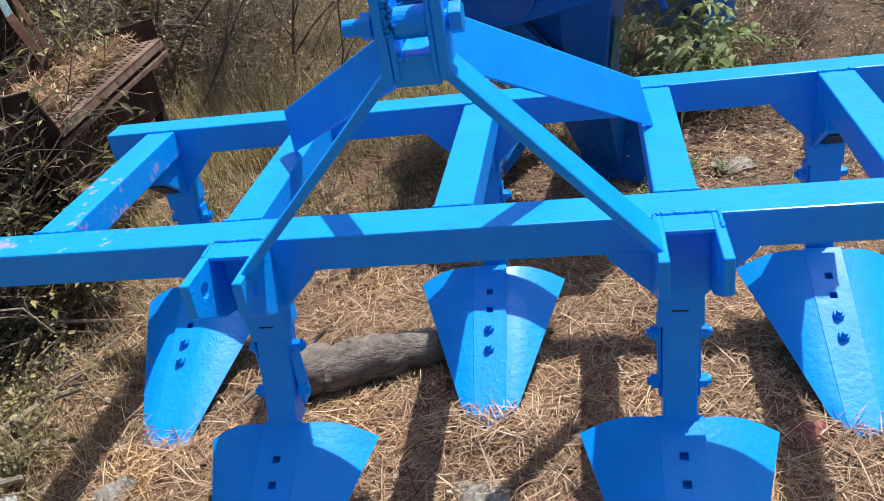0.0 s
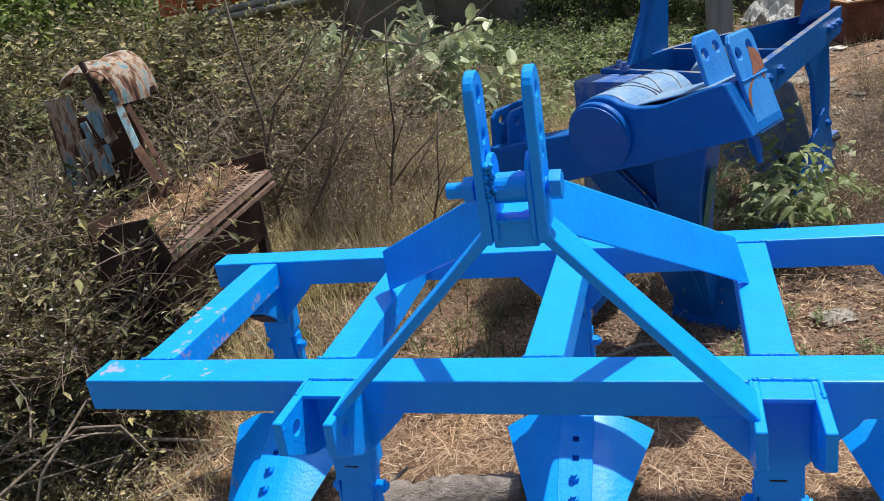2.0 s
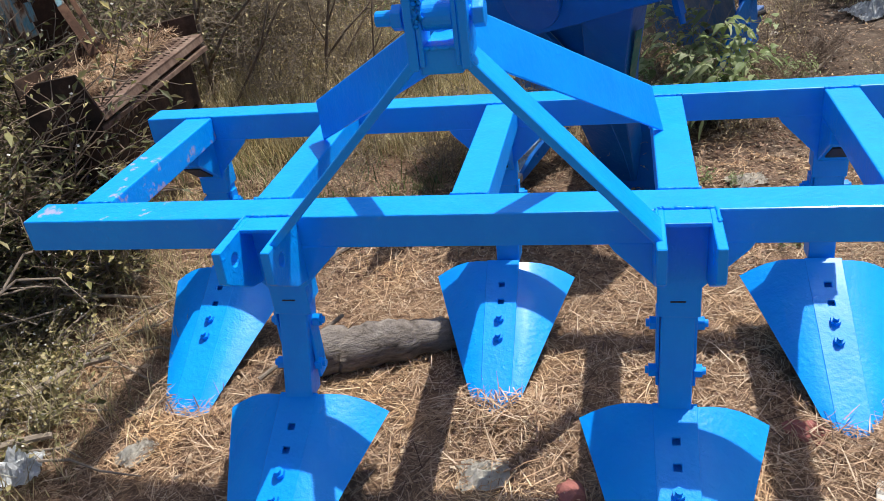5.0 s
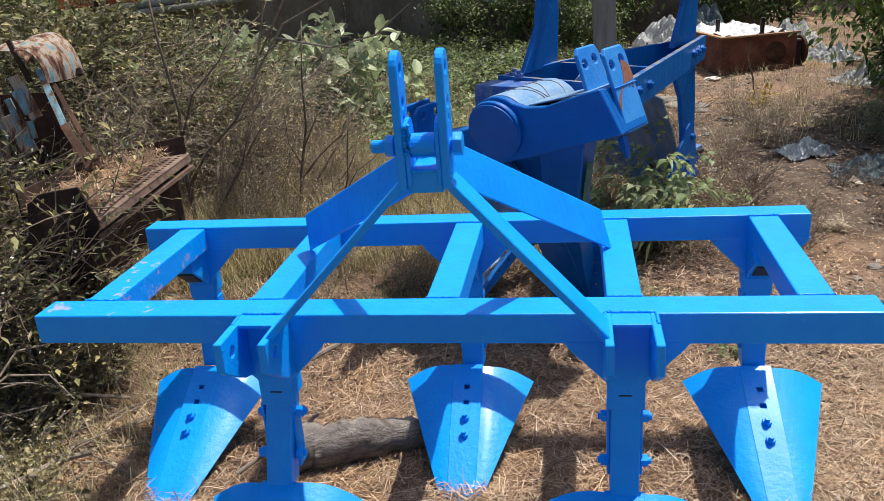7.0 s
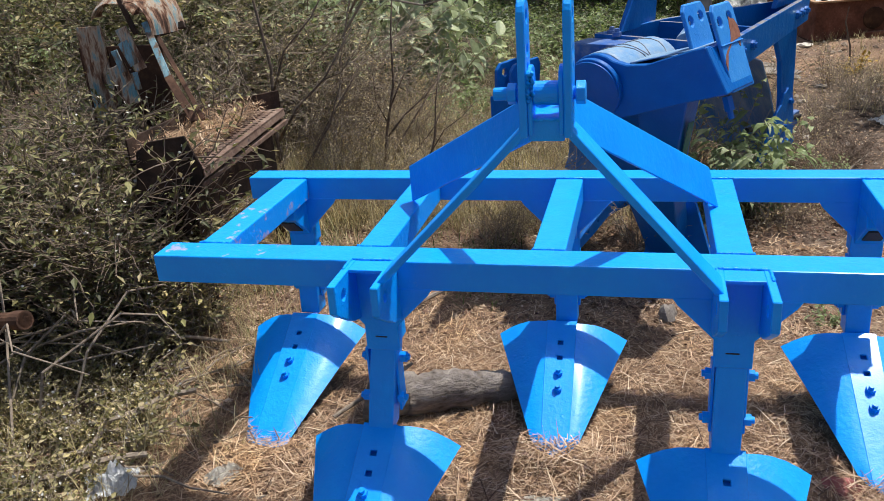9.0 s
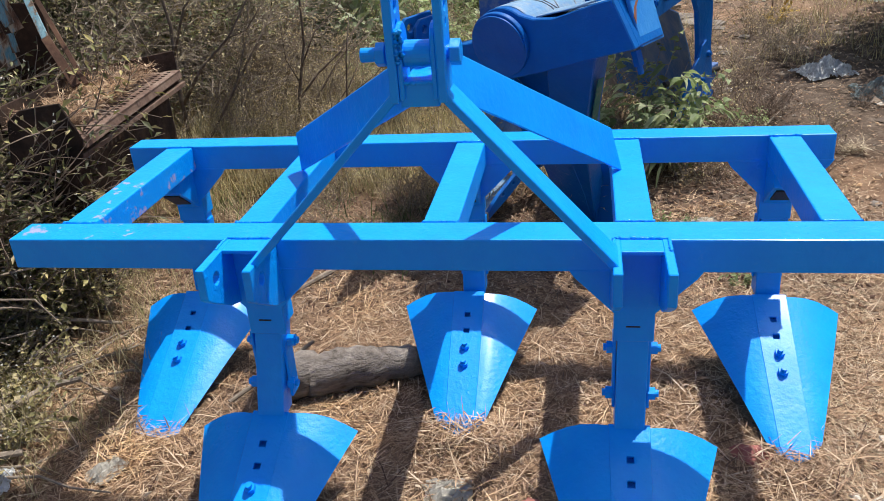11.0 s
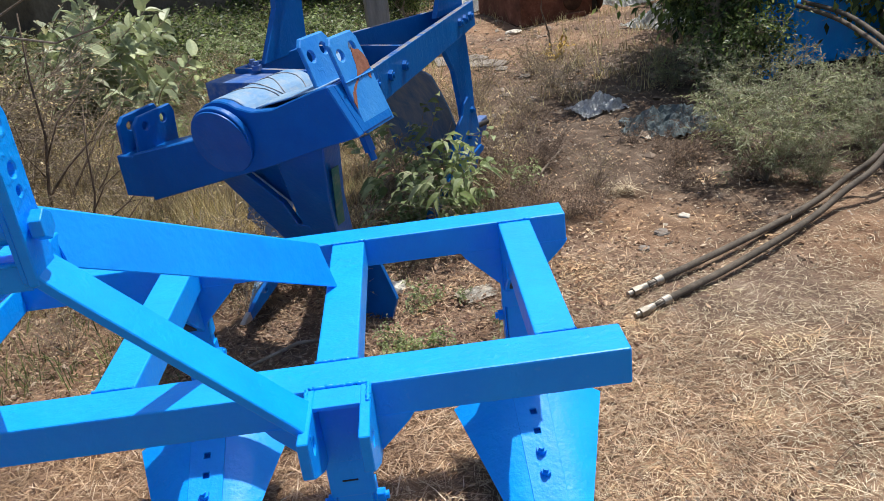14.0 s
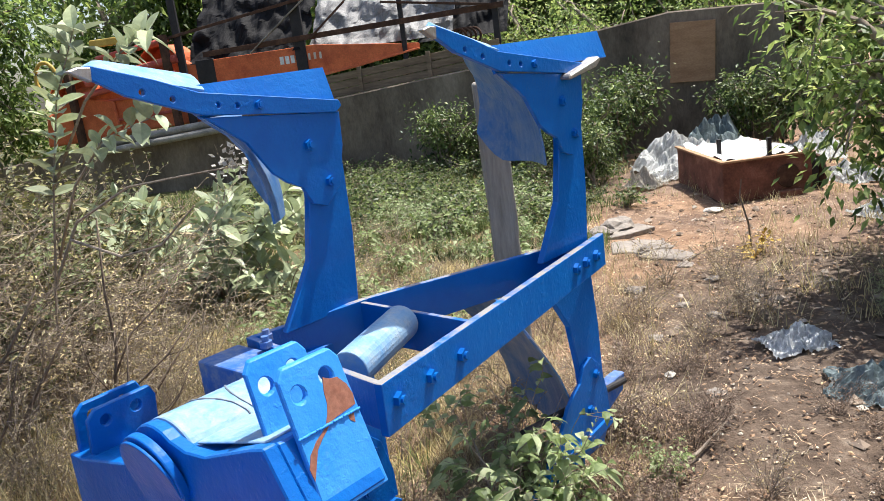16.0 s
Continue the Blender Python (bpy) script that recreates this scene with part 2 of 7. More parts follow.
M_drygrass = leaf_mat("dry_grass", [(0.0, (0.19, 0.145, 0.075)), (0.5, (0.46, 0.38, 0.20)), (1.0, (0.70, 0.62, 0.39))], 0.6, 0.35)
M_dryleaf = leaf_mat("dry_tan_leaflets", [(0.0, (0.16, 0.11, 0.055)), (0.5, (0.44, 0.34, 0.18)), (1.0, (0.72, 0.62, 0.38))], 0.6, 0.35)
M_lowleaf = leaf_mat("dusty_yellow_green_leaves", [(0.0, (0.09, 0.085, 0.033)), (0.5, (0.25, 0.225, 0.095)), (0.8, (0.43, 0.37, 0.18)), (1.0, (0.58, 0.48, 0.28))], 0.6, 0.3)
M_greengrass = leaf_mat("sparse_green_grass", [(0.0, (0.045, 0.072, 0.022)), (0.6, (0.12, 0.168, 0.05)), (1.0, (0.27, 0.30, 0.12))], 0.6, 0.3)
M_weedleaf = leaf_mat("small_weed_leaves", [(0.0, (0.045, 0.050, 0.020)), (0.5, (0.13, 0.135, 0.050)), (0.8, (0.25, 0.24, 0.10)), (1.0, (0.42, 0.35, 0.20))], 0.6, 0.2, 1.0)
M_flower = leaf_mat("tiny_white_flowers", [(0.0, (0.45, 0.43, 0.38)), (1.0, (0.8, 0.78, 0.72))], 0.7, 0.2)
M_seed = leaf_mat("pale_brown_seed_heads", [(0.0, (0.30, 0.23, 0.19)), (1.0, (0.55, 0.47, 0.40))], 0.8, 0.2)
M_twig = rough_mat("grey_brown_twigs", [(0.3, (0.16, 0.125, 0.095)), (0.7, (0.38, 0.31, 0.24))], 20, 90, 0.9, 0.5, 0.003)
M_twig_dark = rough_mat("dark_twigs", [(0.3, (0.085, 0.063, 0.047)), (0.7, (0.24, 0.18, 0.135))], 20, 90, 0.9, 0.5, 0.003)
M_calo = leaf_mat("pale_green_broad_leaves", [(0.0, (0.15, 0.20, 0.095)), (0.5, (0.31, 0.37, 0.21)), (1.0, (0.54, 0.57, 0.42))], 0.45, 0.25)
M_nettle = leaf_mat("fresh_green_leaves", [(0.0, (0.16, 0.22, 0.085)), (0.5, (0.30, 0.38, 0.165)), (1.0, (0.54, 0.60, 0.36))], 0.5, 0.5, 0.4)
# brighter, yellower leaves whose sunlit look is in the colour
M_lime = leaf_mat("yellow_green_leaves_sun_tinted", [(0.0, (0.08, 0.13, 0.035)), (0.5, (0.22, 0.32, 0.09)), (1.0, (0.50, 0.57, 0.20))], 0.45, 0.5)
M_treeleaf = leaf_mat("tree_leaves", [(0.0, (0.06, 0.10, 0.028)), (0.5, (0.14, 0.215, 0.06)), (1.0, (0.38, 0.46, 0.15))], 0.45, 0.6)
# darker than the tree leaves, with shade put into the colour
M_bushleaf = leaf_mat("bush_leaves_shade_tinted", [(0.0, (0.035, 0.06, 0.018)), (0.5, (0.085, 0.13, 0.04)), (1.0, (0.27, 0.34, 0.11))], 0.45, 0.35)
M_feather = leaf_mat("grey_green_feathery_leaves", [(0.0, (0.14, 0.17, 0.085)), (0.5, (0.27, 0.30, 0.16)), (1.0, (0.46, 0.48, 0.32))], 0.6, 0.35)


def ground_mat():
    m, nd, lk, p = nodes_of("dry_earth_and_straw")
    pos = nd.new("ShaderNodeNewGeometry").outputs["Position"]
    big = noise_tex(nd, lk, 0.55, 4, 0.55, pos)
    mid = noise_tex(nd, lk, 5, 9, 0.7, pos)
    fine = noise_tex(nd, lk, 60, 8, 0.75, pos)
    straw = ramp(nd, lk, mid, [(0.3, (0.115, 0.066, 0.043)), (0.5, (0.265, 0.165, 0.105)), (0.72, (0.43, 0.29, 0.19))])
    earth = ramp(nd, lk, mid, [(0.3, (0.095, 0.062, 0.046)), (0.55, (0.205, 0.142, 0.106)), (0.75, (0.37, 0.285, 0.22))])
    green = ramp(nd, lk, mid, [(0.3, (0.05, 0.055, 0.022)), (0.6, (0.13, 0.12, 0.05)), (0.8, (0.24, 0.19, 0.10))])
    c = mixc(nd, lk, ramp(nd, lk, big, [(0.42, (0, 0, 0)), (0.58, (1, 1, 1))]), straw, earth)
    # earth darker and greyer within a soft oval on the path beyond the frame
    blot = nd.new("ShaderNodeTexGradient")
    blot.gradient_type = "SPHERICAL"
    mp = nd.new("ShaderNodeMapping")
    mp.vector_type = "TEXTURE"
    mp.inputs["Location"].default_value, mp.inputs["Scale"].default_value = (2.35, 4.2, 0), (2.2, 2.9, 50)
    lk.new(pos, mp.inputs[0])
    lk.new(mp.outputs[0], blot.inputs[0])
    edge = nd.new("ShaderNodeMath")
    edge.operation = "MULTIPLY_ADD"
    edge.inputs[1].default_value = 1.0
    lk.new(noise_tex(nd, lk, 1.6, 6, 0.6, pos), edge.inputs[0])
    lk.new(blot.outputs["Fac"], edge.inputs[2])
    path_tone = ramp(nd, lk, mid, [(0.3, (0.052, 0.038, 0.029)), (0.55, (0.125, 0.094, 0.073)), (0.78, (0.32, 0.265, 0.215))])
    c = mixc(nd, lk, ramp(nd, lk, edge.outputs[0], [(0.62, (0, 0, 0)), (0.95, (0.9, 0.9, 0.9))]), c, path_tone)
    sx = nd.new("ShaderNodeSeparateXYZ")
    lk.new(pos, sx.inputs[0])
    far = nd.new("ShaderNodeMapRange")
    far.inputs[1].default_value, far.inputs[2].default_value = 5.5, 9.0
    lk.new(sx.outputs[1], far.inputs[0])
    left = nd.new("ShaderNodeMapRange")
    left.inputs[1].default_value, left.inputs[2].default_value = 0.9, -0.4
    lk.new(sx.outputs[0], left.inputs[0])
    mul = nd.new("ShaderNodeMath")
    mul.operation = "MULTIPLY"
    lk.new(far.outputs[0], mul.inputs[0])
    lk.new(left.outputs[0], mul.inputs[1])
    c = mixc(nd, lk, mul.outputs[0], c, green)
    c = mixc(nd, lk, 0.75, c, ramp(nd, lk, fine, [(0.28, (0.45, 0.43, 0.42)), (0.5, (1, 1, 1)), (0.72, (1.5, 1.45, 1.35))]), "MULTIPLY")
    lk.new(c, p.inputs["Base Color"])
    p.inputs["Roughness"].default_value = 0.95
    p.inputs["Specular IOR Level"].default_value = 0.15
    bump(nd, lk, p, fine, 0.8, 0.02)
    return m


M_ground = ground_mat()


# ---------------------------------------------------------------- builders
def mesh_ob(name, me, mat, parent=None, label="", smooth=False):
    if mat:
        me.materials.append(mat)
    if smooth:
        me.polygons.foreach_set("use_smooth", [True] * len(me.polygons))
    ob = new(name, me)
    if parent is not None:
        ob.parent = parent
    if label:
        ob["label"] = label
    return ob


def part(name, bm, mat, parent, label="", smooth=False):
    bmesh.ops.recalc_face_normals(bm, faces=bm.faces)
    me = bpy.data.meshes.new(name)
    bm.to_mesh(me)
    bm.free()
    return mesh_ob(name, me, mat, parent, label, smooth)


def thing(name, m, label, category, group="", kind=""):
    ob = new(name)
    ob.empty_display_size = 0.1
    ob.matrix_basis = m
    return tagged(ob, label, category, group, kind)


def raw(name, verts, faces, mat, parent=None, label="", smooth=False):
    me = bpy.data.meshes.new(name)
    me.from_pydata(verts, [], faces)
    me.update()
    return mesh_ob(name, me, mat, parent, label, smooth)


def soften(bm, w=0.003, seg=2, angle=30):
    ed = [e for e in bm.edges if len(e.link_faces) == 2 and e.calc_face_angle(0) > radians(angle)]
    if ed and w > 0:
        bmesh.ops.bevel(bm, geom=ed, offset=w, segments=seg, profile=0.5, affect="EDGES", clamp_overlap=True)


def box(x0, x1, y0, y1, z0, z1, w=0.003, seg=2):
    bm = bmesh.new()
    bmesh.ops.create_cube(bm, size=1, matrix=Matrix.Translation(((x0 + x1) / 2, (y0 + y1) / 2, (z0 + z1) / 2)) @ Matrix.Diagonal((x1 - x0, y1 - y0, z1 - z0, 1)))
    soften(bm, w, seg)
    return bm


def ring(cx, cy, r, n=14, turn=0.0):
    return [(cx + r * math.cos(turn + 2 * math.pi * i / n), cy + r * math.sin(turn + 2 * math.pi * i / n)) for i in range(n)]


def plate(pts, t, plane="xz", at=0.0, holes=(), w=0.0015):
    """A plate cut to the outline pts, with holes through it. plane names the two axes of the outline, at the place of its middle on the third."""
    bm = bmesh.new()
    eds = []
    for loop in (pts, *holes):
        vs = [bm.verts.new((a, b, -t / 2)) for a, b in loop]
        eds += [bm.edges.new((vs[i], vs[(i + 1) % len(vs)])) for i in range(len(vs))]
    bmesh.ops.triangle_fill(bm, use_beauty=True, use_dissolve=False, edges=eds)
    g = bmesh.ops.extrude_face_region(bm, geom=bm.faces[:])
    bmesh.ops.translate(bm, verts=[v for v in g["geom"] if isinstance(v, bmesh.types.BMVert)], vec=(0, 0, t))
    bmesh.ops.recalc_face_normals(bm, faces=bm.faces)
    soften(bm, w, 1, 40)
    ax = {"xz": lambda c: (c.x, at + c.z, c.y), "yz": lambda c: (at + c.z, c.x, c.y), "xy": lambda c: (c.x, c.y, at + c.z)}[plane]
    for v in bm.verts:
        v.co = ax(v.co.copy())
    return bm


def rod(p0, p1, r, n=16, w=0.0, r1=None, hexed=False):
    p0, p1 = Vector(p0), Vector(p1)
    bm = bmesh.new()
    bmesh.ops.create_cone(bm, cap_ends=True, segments=6 if hexed else n, radius1=r, radius2=r if r1 is None else r1, depth=(p1 - p0).length)
    if w:
        soften(bm, w, 2, 50)
    bm.transform(Matrix.Translation((p0 + p1) / 2) @ (p1 - p0).to_track_quat("Z", "Y").to_matrix().to_4x4())
    return bm


def join(*bms):
    out = bms[0]
    for b in bms[1:]:
        me = bpy.data.meshes.new("tmp")
        b.to_mesh(me)
        b.free()
        out.from_mesh(me)
        bpy.data.meshes.remove(me)
    return out


def bolt(name, p, d, parent, mat, r=0.014, h=0.013, stud=0.02):
    p, d = Vector(p), Vector(d).normalized()
    bm = rod(p - d * 0.002, p + d * h, r, hexed=True)
    if stud:
        bm = join(bm, rod(p + d * h, p + d * (h + stud), r * 0.55, 12))
    return part(name, bm, mat, parent)


def tubes(lines, sides=5):
    """One mesh of tapered tubes: lines are (points, radii)."""
    V, F = [], []
    for pts, rad in lines:
        pts = [Vector(q) for q in pts]
        base = len(V)
        for i, q in enumerate(pts):
            d = (pts[min(i + 1, len(pts) - 1)] - pts[max(i - 1, 0)]).normalized()
            a = d.orthogonal().normalized() if abs(d.z) > 0.98 else d.cross(Vector((0, 0, 1))).normalized()
            b = d.cross(a)
            for k in range(sides):
                w = 2 * math.pi * k / sides
                V.append(q + (a * math.cos(w) + b * math.sin(w)) * rad[i])
        for i in range(len(pts) - 1):
            for k in range(sides):
                k2 = (k + 1) % sides
                F.append((base + i * sides + k, base + i * sides + k2, base + (i + 1) * sides + k2, base + (i + 1) * sides + k))
        F.append(tuple(base + k for k in range(sides))[::-1])
        F.append(tuple(base + (len(pts) - 1) * sides + k for k in range(sides)))
    return V, F


def weld(p0, p1, parent, mat, r=0.006, seed=0):
    """A lumpy bead along a joint."""
    r *= 0.8
    rnd = random.Random(seed)
    p0, p1 = Vector(p0), Vector(p1)
    n = max(4, int((p1 - p0).length / (r * 0.7)))
    pts = [p0.lerp(p1, i / n) + Vector((rnd.uniform(-1, 1), rnd.uniform(-1, 1), rnd.uniform(-0.4, 0.2))) * r * 0.45 for i in range(n + 1)]
    V, F = tubes([(pts, [r * rnd.uniform(0.7, 1.15) for _ in pts])], 7)
    return raw("weld_bead", V, F, mat, parent, smooth=True)


def unit(a):
    return a / np.maximum(np.linalg.norm(a, axis=1, keepdims=True), 1e-9)


def leaves(P, D, N, L, W, fold=0.25, droop=0.2):
    """Many leaves as one mesh: base, two edges, a folded rib and a drooping tip each."""
    P, D = np.asarray(P, float), unit(np.asarray(D, float))
    N = np.asarray(N, float)
    S = unit(np.cross(D, N))
    N = unit(np.cross(S, D))
    L, W = np.asarray(L, float)[:, None], np.asarray(W, float)[:, None]
    rib = P + D * L * 0.5 - N * W * fold
    tip = P + D * L - np.array([[0, 0, 1.0]]) * L * droop
    lf, rt = P + D * L * 0.45 + S * W * 0.5, P + D * L * 0.45 - S * W * 0.5
    V = np.stack([P, lf, tip, rt, rib], 1).reshape(-1, 3)
    k = np.arange(len(P))[:, None] * 5
    F = np.concatenate([k + [0, 4, 1], k + [1, 4, 2], k + [2, 4, 3], k + [3, 4, 0]], 1).reshape(-1, 3)
    return V, F


def oval_leaves(P, D, N, L, W, fold=0.2, droop=0.2):
    """Larger leaves as one mesh: a rounded blade of two cupped halves each, with a pointed, drooping tip."""
    P, D = np.asarray(P, float), unit(np.asarray(D, float))
    S = unit(np.cross(D, np.asarray(N, float)))
    N = unit(np.cross(S, D))
    L, W = np.asarray(L, float)[:, None], np.asarray(W, float)[:, None]
    rows = []
    for k, w in ((0.0, 0.04), (0.18, 0.36), (0.42, 0.50), (0.66, 0.38), (0.86, 0.16), (1.0, 0.0)):
        mid = P + D * L * k - np.array([[0, 0, 1.0]]) * L * droop * k * k
        rows += [mid + S * W * w + N * W * w * fold, mid, mid - S * W * w + N * W * w * fold]
    V = np.stack(rows, 1).reshape(-1, 3)
    k = np.arange(len(P))[:, None] * 18
    F = np.concatenate([k + [3 * i + e, 3 * i + e + 1, 3 * i + e + 4, 3 * i + e + 3] for i in range(5) for e in (0, 1)], 1).reshape(-1, 4)
    return V, F


def blades(P, D, L, W, bend):
    """Many narrow blades of straw or grass as one mesh."""
    P, D = np.asarray(P, float), unit(np.asarray(D, float))
    up = np.array([[0, 0, 1.0]])
    S = np.cross(D, up)
    S = unit(np.where(np.linalg.norm(S, axis=1, keepdims=True) < 0.05, np.array([[1.0, 0, 0]]), S))
    L, W, bend = np.asarray(L)[:, None], np.asarray(W)[:, None], np.asarray(bend)[:, None]
    mid = P + D * L * 0.55
    tip = P + D * L + up * L * bend
    V = np.stack([P - S * W / 2, P + S * W / 2, mid + S * W * 0.45, mid - S * W * 0.45, tip], 1).reshape(-1, 3)
    k = np.arange(len(P))[:, None] * 5
    F = [tuple(f) for f in np.concatenate([k + [0, 1, 2], k + [0, 2, 3], k + [3, 2, 4]], 1).reshape(-1, 3)]
    return V, F


RNG = np.random.default_rng(7)


def gz(x, y):
    """Height of the ground."""
    x, y = np.asarray(x, float), np.asarray(y, float)
    near = np.clip((np.hypot(x, y - 0.3) - 1.2) / 1.5, 0.25, 1)
    return (-0.018 * np.clip(y - 2.0, 0, 12) + near * (0.022 * np.sin(1.7 * x + 0.6 * y) * np.cos(1.3 * y - 0.4 * x) + 0.012 * np.sin(4.3 * x - 2.1 * y + 1) + 0.010 * np.cos(3.1 * y + 5.2 * x))
            + 0.06 * np.clip(-1.6 - x, 0, 2))


def on_ground(x, y, dz=0.0):
    return Vector((x, y, float(gz(x, y)) + dz))


# ---------------------------------------------------------------- ground
def build_ground():
    def axis(a, b, fine, far_lo, far_hi):
        core = list(np.arange(a, b, fine))
        out, s = [], fine
        q = b
        while q < far_hi:
            out.append(q)
            s *= 1.35
            q += s
        lo, s, q = [], fine, a
        while q > far_lo:
            s *= 1.35
            q -= s
            lo.append(q)
        return np.array(lo[::-1] + core + out + [far_hi])
    xs, ys = axis(-3.5, 4.0, 0.07, -150, 150), axis(-2.0, 8.0, 0.07, -150, 200)
    X, Y = np.meshgrid(xs, ys)
    Z = gz(X, Y) + RNG.normal(0, 0.004, X.shape)
    V = np.stack([X, Y, Z], -1).reshape(-1, 3)
    n, w = len(ys), len(xs)
    i = (np.arange(n - 1)[:, None] * w + np.arange(w - 1)[None, :]).reshape(-1)
    F = np.stack([i, i + 1, i + w + 1, i + w], 1)
    ob = raw("ground", V.tolist(), F.tolist(), M_ground, smooth=True)
    tagged(ob, "dry brown earth strewn with straw and dead grass", "ground", kind="structure")


build_ground()


# ---------------------------------------------------------------- cultivator
def build_shovel(cx, top_y, top_z, parent, lean=0.0, length=0.515):
    """Ridger shovel: a flat middle plate with two wings swept back, bolted to the foot of a leg."""
    slope = radians(23)
    dn = Vector((lean, -math.cos(slope), -math.sin(slope))).normalized()
    nrm = Vector((0, -math.sin(slope), math.cos(slope)))
    top = Vector((cx, top_y, top_z))
    n = 12
    sh = None
    for side in (-1, 1):
        rows = []
        for i in range(n + 1):
            k = i / n
            s = (length - 0.02) * k
            f = top + dn * s + Vector((side * (0.046 - 0.010 * k), 0, 0))
            wid = 0.150 * (1 - k) ** 0.95 + 0.020
            back = 0.028 * (1 - k)
            drop = wid * 0.42 * (1 - 0.6 * k)
            e = f + Vector((side * wid, back, -drop))
            if k > 0.93:
                e -= Vector((side * 0.012, -0.010, 0)) * ((k - 0.93) / 0.07)
            row = []
            for j in range(6):
                q = j / 5
                c = f.lerp(e, q) + nrm * 0.012 * math.sin(math.pi * q) * (1 - k)
                if i == 0:
                    c += -dn * 0.012 * math.sin(math.pi * q)
                row.append(c)
            rows.append(row)
        bm = bmesh.new()
        vs = [[bm.verts.new(c) for c in r] for r in rows]
        for i in range(n):
            for j in range(5):
                bm.faces.new((vs[i][j], vs[i][j + 1], vs[i + 1][j + 1], vs[i + 1][j]))
        bmesh.ops.recalc_face_normals(bm, faces=bm.faces)
        bmesh.ops.solidify(bm, geom=bm.faces[:], thickness=0.008)
        if sh is None:
            sh = wing = part("shovel", bm, M_blue, parent, "bright blue ridging shovel with swept wings", smooth=True)
        else:
            wing = part("wing", bm, M_blue, sh, smooth=True)
        wing.data.set_sharp_from_angle(angle=radians(40))
    # middle plate with two square holes, rounded nose
    hw = 0.05
    e = length
    out = [(-hw, -0.004), (hw, -0.004), (hw - 0.004, 0.30), (hw - 0.008, e - 0.045), (0.03, e - 0.01), (0, e), (-0.03, e - 0.01), (-hw + 0.008, e - 0.045), (-hw + 0.004, 0.30)]
    holes = [[(-0.009, a), (0.009, a), (0.009, a + 0.018), (-0.009, a + 0.018)] for a in (0.081, 0.143)]
    bm = plate(out, 0.008, "xy", 0.005, holes, 0.0015)
    m = Matrix((Vector((1, 0, 0)), dn, nrm)).transposed().to_4x4()
    m.translation = top
    bm.transform(m)
    part("middle_plate", bm, M_blue, sh)
    # backing plate added behind the square holes so they look dark
    ft = plate([(-0.034, 0.0), (0.034, 0.0), (0.030, 0.30), (-0.030, 0.30)], 0.022, "xy", -0.022, (), 0.003)
    ft.transform(m)
    part("foot", ft, M_blue, sh)
    for s in (0.214, 0.278):
        bolt("bolt", top + dn * s + nrm * 0.011, nrm, sh, M_blue, 0.0145, 0.011, 0.011)
    return sh


